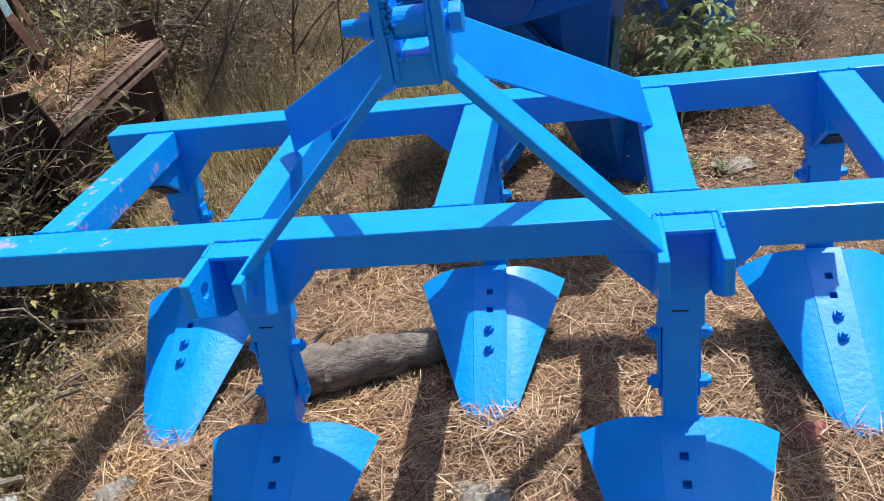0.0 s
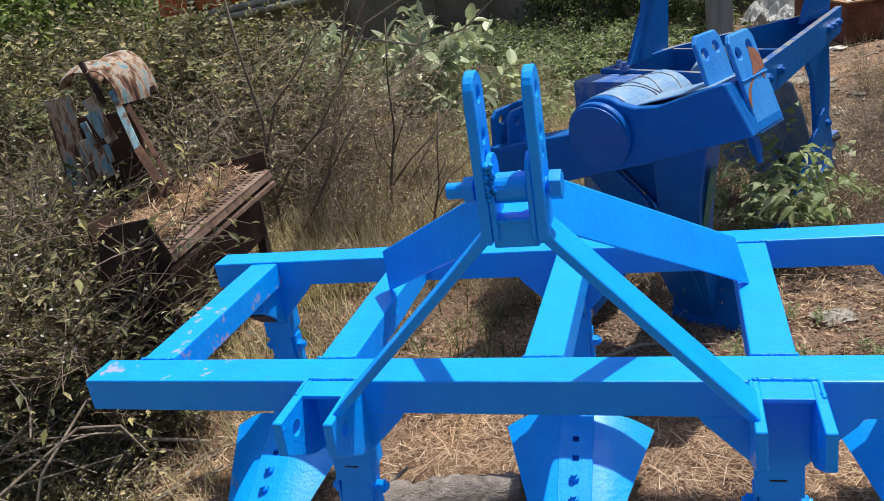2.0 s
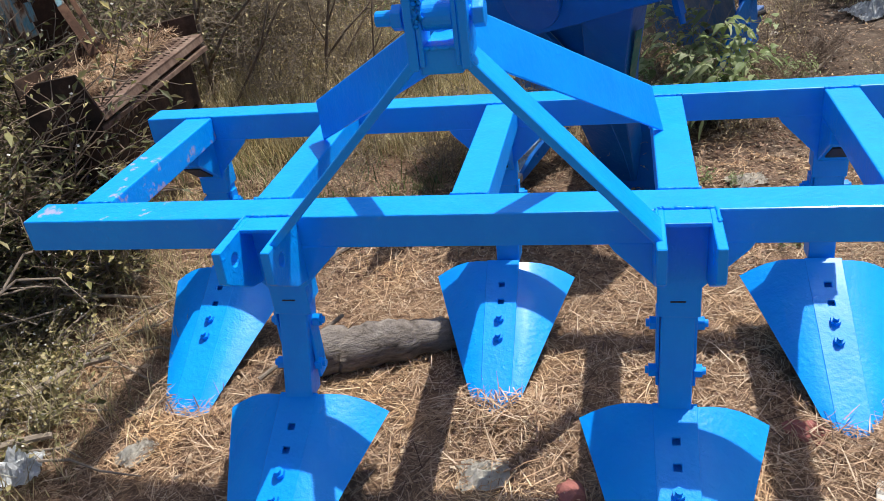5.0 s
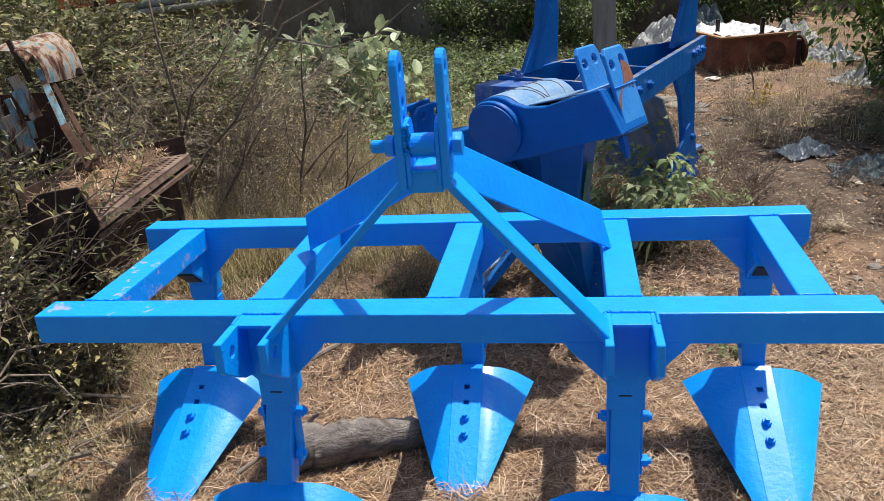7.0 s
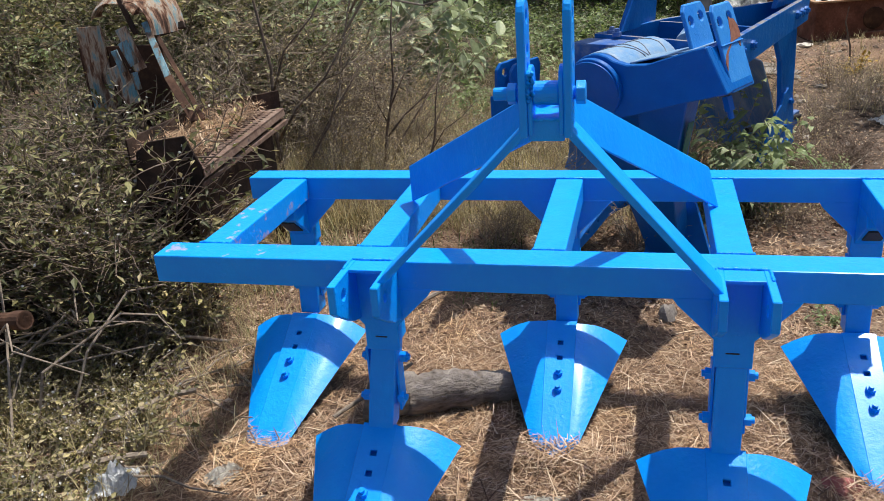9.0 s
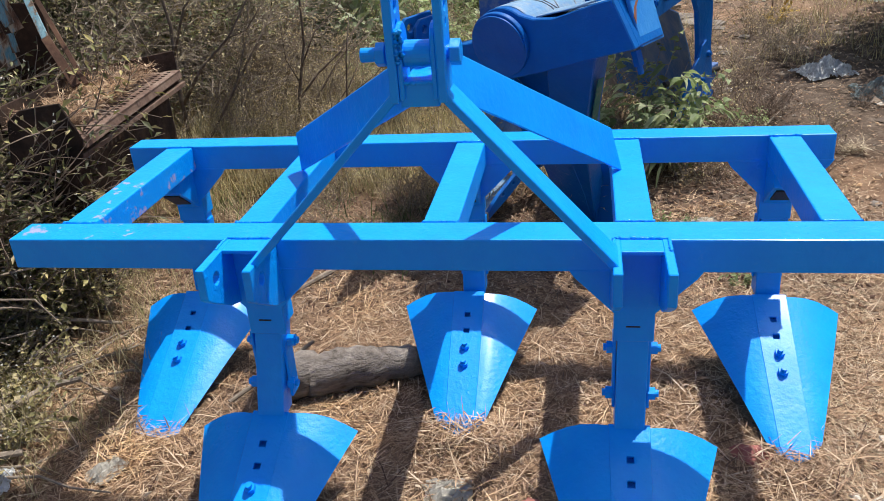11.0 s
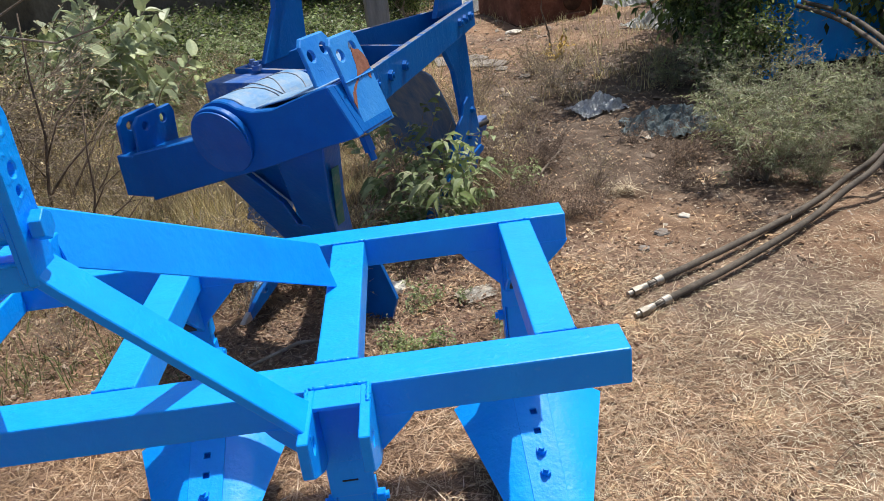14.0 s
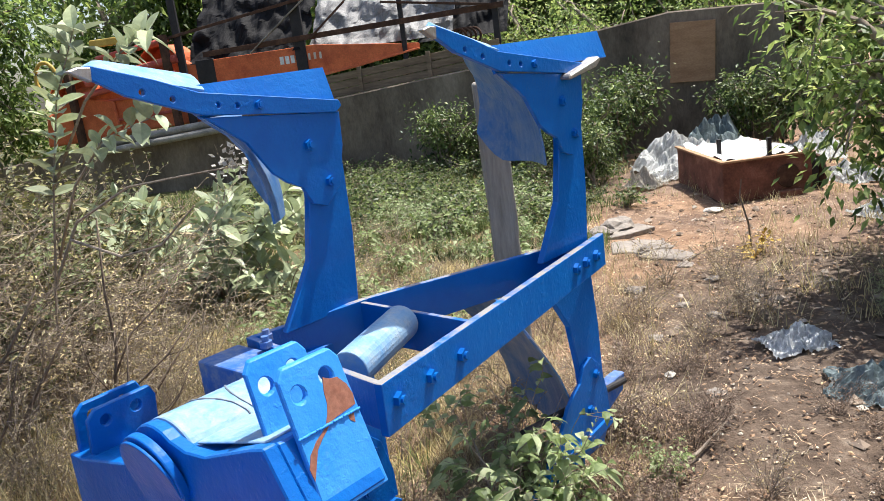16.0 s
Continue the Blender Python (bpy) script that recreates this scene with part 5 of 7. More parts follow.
build_hose([(1.50, 1.35, 0.022), (1.894, 1.587, 0.022), (2.316, 1.852, 0.045), (2.563, 2.007, 0.10), (2.784, 2.116, 0.18), (3.15, 2.45, 0.36), (3.36, 3.55, 0.48), (3.42, 4.4, 0.48)], "dusty black hydraulic hose with plated end on straw")


def build_parked():
    t = thing("parked_implement", Matrix.Translation(on_ground(3.62, 4.62)), "blue and yellow implement parked behind the bushes", "farm machine")
    part("tank", box(-0.22, 0.75, -0.25, 0.35, 0.10, 0.56, 0.03, 3), M_blue, t, "bright blue steel box")
    for k in range(4):
        part("rib", rod((0.22, 0.05, 0.565 + 0.075 * k), (0.22, 0.05, 0.635 + 0.075 * k), 0.36 - 0.015 * k, 32, 0.02), M_yellow, t, "yellow ring")
    part("column", box(-0.36, -0.24, -0.1, 0.1, -0.02, 0.50, 0.01), M_blue, t)
    part("axle", box(-0.30, 0.7, -0.05, 0.05, 0.0, 0.12, 0.01), M_dark, t)
    part("red_post", box(-0.48, -0.34, 0.2, 0.36, -0.02, 1.0, 0.01), M_rust_red, t, "rusty red upright")
    part("handle", rod((0.1, -0.3, 0.72), (0.24, -0.3, 0.70), 0.03, 14, 0.006), M_blue, t)


build_parked()


# ---------------------------------------------------------------- post, wall, trailer, rusty trough
def build_post():
    bm = box(-0.066, 0.066, -0.055, 0.055, -0.3, 1.60, 0.015, 3)
    bmesh.ops.subdivide_edges(bm, edges=[e for e in bm.edges if abs(e.verts[0].co.z - e.verts[1].co.z) > 1], cuts=14)
    for v in bm.verts:
        v.co += Vector((noise.noise(v.co * 5), noise.noise(v.co * 5 + Vector((9, 0, 0))), 0)) * 0.012
    ob = part("fence_post", bm, M_post, None)
    ob.matrix_basis = Matrix.Translation(on_ground(0.575, 3.68)) @ pose(0, 0, 0, 1.0, -1.0, 12)
    tagged(ob, "weathered grey timber post standing in the grass", "post")


build_post()
top = [(-12, 0.45), (-9, 0.78), (-7.4, 0.90), (-5.5, 0.96), (-4.16, 1.14), (-3.6, 1.18), (-1.06, 1.40), (0.1, 1.50), (0.75, 1.72), (1.9, 1.86), (3.5, 1.80)]
bm = plate([*top, (3.5, -0.6), (-12, -0.6)], 0.25, "xz", 13.1, (), 0.02)
bmesh.ops.triangulate(bm, faces=bm.faces)
tagged(part("wall_back", bm, M_wall, None), "low stained grey concrete boundary wall", "wall", kind="structure")


def wall_top(x):
    return float(np.interp(x, [q[0] for q in top], [q[1] for q in top]))


def build_trailer():
    base = Vector((-4.0, 13.7, float(gz(-4.0, 13.7))))
    t = thing("derelict_trailer", Matrix.Translation(base), "orange farm trailer with board sides and tarpaulins behind the low wall", "trailer")
    B = lambda bm: (bmesh.ops.translate(bm, verts=bm.verts, vec=-base), bm)[1]
    part("chassis", B(box(-6.2, -0.8, 13.45, 13.65, 0.5, 0.68, 0.01)), M_rust, t)
    # board side that rises with the wall
    for k in range(4):
        y = 13.30 + 0.006 * (k % 2)
        p0 = [(x, wall_top(x) - 0.12 + 0.125 * k) for x in (-6.0, -5.0, -3.6, -1.06, -0.72)]
        p1 = [(x, z + 0.118) for x, z in p0]
        part("side_board", B(plate([*p0, *p1[::-1]], 0.03, "xz", y, (), 0.004)), M_plank, t, "old grey-brown board")
    for x in (-5.5, -4.3, -3.1, -1.9, -0.95):
        part("batten", B(box(x - 0.035, x + 0.035, 13.245, 13.28, wall_top(x) - 0.2, wall_top(x) + 0.42, 0.005)), M_plank, t)
    # orange panel under the rail and its worn lower edge
    part("side_panel", B(plate([(-5.75, 1.42), (-4.5, 1.50), (-3.16, 1.66), (-2.05, 1.82), (-2.05, 1.90), (-3.9, 2.10), (-5.75, 2.08)], 0.03, "xz", 13.42, (), 0.006)), M_orange, t, "weathered orange side panel")
    part("panel_lip", B(plate([(-5.75, 1.40), (-4.5, 1.48), (-3.16, 1.64), (-2.05, 1.80), (-2.05, 1.83), (-3.16, 1.68), (-4.5, 1.52), (-5.75, 1.44)], 0.08, "xz", 13.38, (), 0.005)), M_orange, t)
    # solid dark box standing for the shade in the gap beside the panel
    part("gap_shade", B(box(-6.1, -5.75, 13.40, 13.46, 1.2, 2.1, 0.01)), M_dark, t, "dark box filling the shaded gap")
    # lettering that cannot be read in full: plain bars
    for k in range(3):
        part("lettering_bar", B(box(-4.52 + 0.10 * k, -4.45 + 0.10 * k, 13.398, 13.404, 1.84, 1.97, 0.001)), M_white, t)
    for k in range(4):
        part("lettering_bar", B(box(-4.10 + 0.10 * k, -4.06 + 0.10 * k, 13.398, 13.404, 1.86, 1.97, 0.001)), M_paper, t)
    # angle rails and stays of the tarpaulin frame
    def rail(x0, z0, x1, z1, r, y, mat):
        part("rail", B(join(plate([(x0, z0 - r), (x1, z1 - r), (x1, z1 + r), (x0, z0 + r)], 0.012, "xz", y, (), 0.002), plate([(x0, z0 + r - 0.012), (x1, z1 + r - 0.012), (x1, z1 + r), (x0, z0 + r)], 0.07, "xz", y + 0.04, (), 0.002))), mat, t)
    rail(-5.9, 2.18, -0.6, 2.32, 0.045, 13.36, M_rust)
    rail(-6.8, 2.50, -3.2, 2.95, 0.025, 13.34, M_rust)
    rail(-3.9, 2.20, -3.2, 2.72, 0.022, 13.33, M_rust)
    rail(-5.0, 2.10, -3.9, 2.85, 0.012, 13.32, M_post)
    rail(-2.6, 2.62, -0.8, 2.34, 0.02, 13.33, M_rust)
    for x, w, z1 in ((-6.35, 0.07, 3.2), (-4.12, 0.10, 3.2), (-2.3, 0.04, 3.2), (-0.75, 0.05, 2.5)):
        part("upright", B(box(x - w, x + w, 13.38, 13.44, 0.6, z1, 0.008)), M_dark, t)
    for (x0, x1, z0, z1, mt, sd) in ((-6.3, -4.05, 2.05, 3.4, M_tarp, 1), (-4.0, -1.5, 1.97, 3.3, M_tarp_grey, 2), (-2.1, -0.6, 1.90, 2.9, M_tarp, 3)):
        n, m = 72, 34
        rows = []
        for i in range(n + 1):
            row = []
            for j in range(m + 1):
                u, v = i / n * (x1 - x0), j / m * (z1 - z0)
                sag = 0.20 * noise.noise(Vector((u * 2.6, v * 3.6, sd * 4.0)))
                fold = 0.09 * abs(noise.noise(Vector((u * 4.4 + v * 2, v * 3.0, sd)))) + 0.05 * abs(noise.noise(Vector((u * 9 - v * 4, v * 8, sd * 3))))
                row.append(Vector((x0 + u, 13.52 + 1.2 * j / m + sag - fold, z0 + v + 0.10 * noise.noise(Vector((u * 6, v * 5, sd * 2))) * min(1, j / 5))) - base)
            rows.append(row)
        sheet(rows, 0.006, mt, "tarpaulin", t, "crumpled black tarpaulin" if mt is M_tarp else "crumpled grey plastic sheet")
    # coiled hose and loose scrap at one end
    for k in range(4):
        V, F = tubes([([(-1.35 + 0.07 * k + 0.13 * math.cos(a), 13.22 + 0.05 * k, 1.90 + 0.13 * math.sin(a)) for a in [2 * math.pi * i / 18 for i in range(19)]], [0.022] * 19)], 6)
        raw("coil", [Vector(q) - base for q in V], F, M_rust, t, smooth=True)
    for x in (-4.9, -1.6):
        w = part("wheel", B(rod((x, 13.6, 0.26), (x, 13.9, 0.26), 0.42, 28, 0.05)), M_dark, t)
        part("rim", B(rod((x, 13.58, 0.26), (x, 13.62, 0.26), 0.22, 24, 0.01)), M_orange, w)


def build_orange_machine():
    """A red and orange implement standing beyond the wall: cowls, a sloping body, tubes and stands."""
    base = Vector((-7.3, 13.6, float(gz(-7.3, 13.6))))
    t = thing("orange_implement", Matrix.Translation(base), "weathered orange and red implement behind the low wall", "farm machine")
    B = lambda bm: (bmesh.ops.translate(bm, verts=bm.verts, vec=-base), bm)[1]
    part("body", B(plate([(-8.9, 0.95), (-5.80, 1.06), (-5.62, 1.45), (-5.90, 1.98), (-6.5, 2.16), (-7.6, 2.06), (-8.8, 1.86)], 0.55, "xz", 13.75, (), 0.03)), M_orange, t, "sloping orange body")
    part("side_plate", B(plate([(-9.4, 0.9), (-7.8, 0.95), (-7.85, 1.6), (-8.6, 1.75), (-9.3, 1.45)], 0.30, "xz", 13.55, (), 0.03)), M_orange, t)
    for x, z, r, y in ((-8.55, 2.02, 0.42, 13.6), (-6.85, 2.35, 0.36, 13.8)):
        rows = [[Vector((x + r * math.cos(a) * 1.15, y - 0.3 + 0.6 * j / 4, z - 0.25 + r * math.sin(a))) - base for j in range(5)] for a in [math.pi * i / 12 for i in range(13)]]
        sheet(rows, 0.02, M_orange, "cowl", t, "rounded orange cowl")
        part("cowl_face", B(plate([(x + r * 1.12 * math.cos(math.pi * i / 12), z - 0.25 + r * 0.97 * math.sin(math.pi * i / 12)) for i in range(13)], 0.02, "xz", y + 0.1, (), 0.004)), M_orange, t)
    for x0, z0, x1, z1, r, mt in ((-8.2, 1.95, -6.4, 2.18, 0.075, M_redpaint), (-8.3, 1.75, -6.5, 1.95, 0.055, M_redpaint), (-7.9, 2.35, -6.5, 2.52, 0.05, M_redpaint), (-8.9, 1.70, -7.4, 1.88, 0.045, M_orange)):
        part("tube", B(rod((x0, 13.25, z0), (x1, 13.35, z1), r, 16, 0.01)), mt, t, "red painted tube" if mt is M_redpaint else "")
    V, F = tubes([([(-8.95 + 0.22 * math.cos(a), 13.2, 2.12 + 0.30 * math.sin(a)) for a in [2 * math.pi * i / 24 for i in range(25)]], [0.035] * 25)], 8)
    raw("hoop", [Vector(q) - base for q in V], F, M_yellow, t, "yellow hoop", smooth=True)
    part("arm", B(box(-7.95, -7.25, 13.2, 13.3, 2.55, 2.68, 0.02)), M_yellow, t)
    for x0, x1 in ((-8.6, -5.72), (-8.5, -5.80)):
        z0 = 1.30 if x1 > -5.75 else 1.66
        part("body_rib", B(plate([(x0, z0 - 0.10), (x1, z0), (x1, z0 + 0.05), (x0, z0 - 0.05)], 0.05, "xz", 13.45, (), 0.01)), M_redpaint, t, "faded red rib")
    for x in (-8.55, -6.55):
        part("stand", B(box(x - 0.06, x + 0.06, 13.2, 13.32, -0.3, 2.6, 0.01)), M_rust, t)


build_orange_machine()
for k, (p0, p1, r) in enumerate((((-8.2, 12.90, 0.86), (-5.2, 12.86, 1.06), 0.065), ((-8.0, 12.78, 0.745), (-5.35, 12.78, 0.925), 0.060), ((-7.3, 12.55, -0.14), (-5.6, 12.50, -0.13), 0.05))):
    bm = rod(p0, p1, r, 16, 0.004)
    tagged(part("grey_pipe", bm, M_pipe, None), "pale grey pipe lying against the wall", "pipe", "grey pipes")
build_trailer()
tagged(part("brown_board", box(-0.32, 0.33, -0.02, 0.02, 0, 0.88, 0.006), M_ply, None), "orange-brown plywood board fixed to the wall", "board").matrix_basis = Matrix.Translation((2.17, 12.953, 0.80)) @ pose(0, 0, 0, 0, 3, 0)
tagged(part("brown_board", box(-0.28, 0.30, -0.02, 0.02, 0, 1.35, 0.006), M_plank, None), "grey-brown board standing behind the wall", "board").matrix_basis = Matrix.Translation((1.35, 13.4, 0.0))


def build_trough():
    t = thing("rusty_trough", Matrix.Translation(on_ground(2.33, 9.15)) @ pose(0, 0, 0, 0, 0, 14), "rusty red steel trough full of white plastic, on bare earth", "trough")
    Lx, Ly, H = 0.45, 0.72, 0.44
    part("side", box(-Lx, Lx, -Ly, -Ly + 0.02, 0.03, H, 0.004), M_rust_red, t)
    part("side", box(-Lx, Lx, Ly - 0.02, Ly, 0.03, H, 0.004), M_rust_red, t)
    part("side", box(-Lx, -Lx + 0.02, -Ly + 0.02, Ly - 0.02, 0.03, H, 0.004), M_rust_red, t)
    part("side", box(Lx - 0.02, Lx, -Ly + 0.02, Ly - 0.02, 0.03, H, 0.004), M_rust_red, t)
    part("rim", join(box(-Lx - 0.03, Lx + 0.03, -Ly - 0.03, -Ly + 0.03, H, H + 0.02, 0.004), box(-Lx - 0.03, -Lx + 0.03, -Ly, Ly, H + 0.001, H + 0.021, 0.004)), M_ply, t)
    part("floor", box(-Lx, Lx, -Ly, Ly, -0.02, 0.03, 0.004), M_rust, t)
    part("upright", box(0.02, 0.06, -Ly + 0.02, -Ly + 0.06, H, H + 0.20, 0.004), M_dark, t)
    part("upright", box(-0.31, -0.27, -Ly + 0.5, -Ly + 0.54, H, H + 0.17, 0.004), M_dark, t)
    part("flange", rod((0.20, -Ly - 0.02, 0.24), (0.20, -Ly, 0.24), 0.12, 20, 0.004), M_rust, t)
    part("brace", box(0.08, 0.32, -Ly - 0.10, -Ly - 0.01, -0.02, 0.10, 0.01), M_rust_red, t)
    part("gear_case", box(Lx, Lx + 0.10, -Ly + 0.05, -Ly + 0.45, 0.02, 0.36, 0.02), M_dark, t)
    part("wheel", rod((Lx + 0.11, -Ly + 0.16, 0.22), (Lx + 0.15, -Ly + 0.16, 0.22), 0.17, 28, 0.01), M_rust, t)
    n = 20
    rows = [[Vector((-Lx + 0.05 + 0.80 * i / n, -Ly + 0.10 + 1.28 * j / n, H - 0.005 + 0.10 * abs(noise.noise(Vector((i * 0.31, j * 0.17, 3)))) + 0.035 * noise.noise(Vector((i * 0.75, j * 0.6, 7))))) for j in range(n + 1)] for i in range(n + 1)]
    sheet(rows, 0.004, M_white, "plastic_sheet", t, "bright white plastic sheet")


build_trough()
for i, (x, y, sx, sy, h, mt, lab) in enumerate(((1.75, 10.2, 0.8, 0.6, 0.22, M_white, "crumpled white plastic sheet by the weeds"), (1.82, 11.0, 1.25, 0.9, 0.5, M_white, "heap of pale plastic sheeting"), (2.35, 11.7, 1.3, 0.9, 0.6, M_net, "heap of grey-green netting by the wall"), (3.5, 11.2, 1.3, 0.8, 0.35, M_white, "heap of pale plastic sheeting"), (3.45, 9.1, 0.7, 0.6, 0.22, M_white, "crumpled white plastic sheet by the weeds"), (3.35, 7.3, 0.7, 0.5, 0.2, M_white, "crumpled white plastic sheet by the weeds"), (1.3, 9.6, 0.45, 0.35, 0.25, M_paper, "pale sack lying in the weeds"))):
    crumple("plastic_sheet", x, y, sx, sy, h, mt, lab, "litter", 40 + i, 36, 25 * i)


# ---------------------------------------------------------------- plants
def grow(rnd, stems, height, spread, twigs, twig_len, r0, leaf_every, upright=0.6, sub=1):
    """Stems that rise and lean outwards, twigs on them, and the places and ways of the leaves."""
    lines, at, way = [], [], []
    for _ in range(stems):
        a = rnd.uniform(0, 2 * math.pi)
        h = height * rnd.uniform(0.65, 1.05)
        out = spread * rnd.uniform(0.25, 1.0)
        b = Vector((math.cos(a) * 0.05 * spread, math.sin(a) * 0.05 * spread, -0.03))
        pts, rad = [], []
        n = 6
        kink = Vector((rnd.uniform(-1, 1), rnd.uniform(-1, 1), 0)) * 0.12 * height
        for i in range(n + 1):
            k = i / n
            p = b + Vector((math.cos(a), math.sin(a), 0)) * out * k ** 1.5 + Vector((0, 0, h * (k - 0.18 * k * k * (1 - upright)))) + kink * math.sin(math.pi * k) + Vector((rnd.gauss(0, 1), rnd.gauss(0, 1), 0)) * 0.012 * height
            pts.append(p)
            rad.append(max(0.0012, r0 * (1 - 0.8 * k)))
        lines.append((pts, rad))
        for _ in range(twigs):
            i = rnd.randint(1, n - 1)
            q = pts[i].lerp(pts[i + 1], rnd.random())
            ta = a + rnd.gauss(0, 1.2)
            d = Vector((math.cos(ta), math.sin(ta), rnd.uniform(-0.15, 1.1))).normalized()
            tl = twig_len * rnd.uniform(0.5, 1.2)
            tp = [q]
            for s in range(1, 5):
                d = (d + Vector((rnd.gauss(0, 0.18), rnd.gauss(0, 0.18), rnd.gauss(-0.02, 0.14)))).normalized()
                tp.append(tp[-1] + d * tl / 4)
            lines.append((tp, [max(0.0009, r0 * 0.45 * (1 - 0.2 * s)) for s in range(5)]))
            for s in range(4):
                m = max(1, int(tl / 4 / leaf_every))
                for c in range(m):
                    p = tp[s].lerp(tp[s + 1], (c + rnd.random()) / m)
                    la = rnd.uniform(0, 2 * math.pi)
                    at.append(p)
                    way.append((d + Vector((math.cos(la), math.sin(la), rnd.uniform(-0.3, 0.7))) * 1.0).normalized())
    return lines, at, way


def plant(name, label, category, seed, mats, leaf, flowers=0, flower_mat=None, sides=4, **kw):
    """One shrub at the origin: stems, foliage and flowers."""
    rnd = random.Random(seed)
    rng = np.random.default_rng(seed)
    t = thing(name, Matrix(), label, category)
    lines, at, way = grow(rnd, **kw)
    V, F = tubes(lines, sides)
    tagged(raw("stem", V, F, mats[0], t), kind="stuff")
    if leaf:
        (l0, l1), ratio, droop, fold = leaf
        n = len(at)
        L = rng.uniform(l0, l1, n)
        N = np.stack([rng.normal(0, 0.6, n), rng.normal(0, 0.6, n), np.ones(n)], 1)
        shape = oval_leaves if l1 > 0.09 else leaves
        V, F = shape([tuple(p) for p in at], [tuple(p) for p in way], N, L, L * ratio * rng.uniform(0.8, 1.2, n), fold, droop)
        raw("foliage", V.tolist(), F.tolist(), mats[1], t)
    if flowers:
        pick = [at[rnd.randrange(len(at))] for _ in range(flowers)]
        c = np.array([tuple(p) for p in pick]) + rng.normal(0, 0.02, (flowers, 3)) + [0, 0, 0.02]
        n = flowers
        V, F = leaves(c, rng.normal(0, 1, (n, 3)), rng.normal(0, 1, (n, 3)), rng.uniform(0.007, 0.015, n), rng.uniform(0.006, 0.012, n), 0.1, 0)
        raw("blossom", V.tolist(), F.tolist(), flower_mat, t)
    return t


def scatter(proto, places, group):
    """Stands copies of a plant at the places (x, y, turn, scale); the first is the plant itself."""
    proto["group"] = group
    obs = [proto] + [copy_thing(proto, Matrix()) for _ in places[1:]]
    for ob, (x, y, turn, sc) in zip(obs, places):
        ob.matrix_basis = Matrix.Translation(on_ground(x, y, -0.01)) @ pose(0, 0, 0, 0, 0, turn) @ Matrix.Scale(sc, 4)
    return obs


def spots(n, x0, x1, y0, y1, s0, s1, seed, keep=lambda x, y: True):
    rnd = random.Random(seed)
    out = []
    while len(out) < n:
        x, y = rnd.uniform(x0, x1), rnd.uniform(y0, y1)
        if keep(x, y):
            out.append((x, y, rnd.uniform(0, 360), rnd.uniform(s0, s1)))
    return out


def off_tray(x, y):
    """Not inside the thresher's tray."""
    return not (-2.2 < x < -1.30 and 0.72 < y < 2.05)



# dusty weeds with tiny white flowers round the thresher
WEED = "dusty green-brown flowering weed with thin tangled stems"
weed_kw = dict(stems=17, height=0.62, spread=0.38, twigs=9, twig_len=0.22, r0=0.0050, leaf_every=0.033)
left = lambda x, y: off_tray(x, y) and x < (-2.35 if y < 0.45 else -1.62 if y < 0.9 else -1.45 - 0.10 * y if y < 1.9 else -2.2)
for k in range(4):
    w = plant("weed", WEED, "weed", 100 + k, (M_twig_dark, M_weedleaf), ((0.016, 0.050), 0.36, 0.25, 0.2), 45, M_flower, **weed_kw)
    scatter(w, spots(3, -2.9, -2.3, 0.30, 0.80, 0.8, 1.2, 390 + k) + spots(5, -2.6, -1.62, 0.74, 0.86, 1.0, 1.3, 280 + k) + spots(4, -2.5, -1.95, 0.95, 1.55, 1.2, 1.5, 290 + k) + spots(17, -3.4, -1.25, -0.7, 3.2, 0.65, 1.35, 300 + k, left), "weeds round the thresher")
for k in range(2):
    w = plant("low_weed", "low dusty flowering weed on the straw", "weed", 120 + k, (M_twig, M_lowleaf), ((0.012, 0.030), 0.6, 0.2, 0.2), 45, M_flower, stems=11, height=0.20, spread=0.24, twigs=7, twig_len=0.10, r0=0.0022, leaf_every=0.010)
    scatter(w, spots(58, -2.6, -1.22, -0.75, 0.8, 0.5, 1.15, 310 + k, lambda x, y: x < -1.24 - 0.42 * max(0.0, y + 0.1)), "low weeds at the edge of the straw")
w = plant("weed", WEED, "weed", 108, (M_twig_dark, M_weedleaf), ((0.016, 0.050), 0.36, 0.25, 0.2), 45, M_flower, **weed_kw)
scatter(w, [(-1.98, 1.10, 0, 1.5), (-1.95, 1.34, 80, 1.5), (-1.76, 0.80, 150, 1.35), (-1.60, 0.80, 220, 1.15), (-1.92, 0.82, 300, 1.45), (-2.12, 0.86, 40, 1.5), (-1.70, 1.02, 20, 1.4), (-2.1, 1.55, 10, 1.5)], "weeds round the thresher")
w = plant("weed", "yellow-green dusty weed with thin tangled stems", "weed", 109, (M_twig, M_lowleaf), ((0.016, 0.042), 0.4, 0.25, 0.2), 30, M_flower, stems=18, height=0.62, spread=0.34, twigs=10, twig_len=0.20, r0=0.0045, leaf_every=0.021)
scatter(w, [(-1.66, 0.84, 0, 1.0), (-1.82, 0.80, 70, 1.15), (-2.0, 0.82, 150, 1.25), (-1.52, 0.86, 220, 0.75), (-2.2, 0.78, 290, 1.2), (-1.92, 1.15, 30, 1.3), (-2.0, 1.45, 120, 1.25)], "weeds round the thresher")
# long dead stems that arch through the weeds
rnd = random.Random(77)
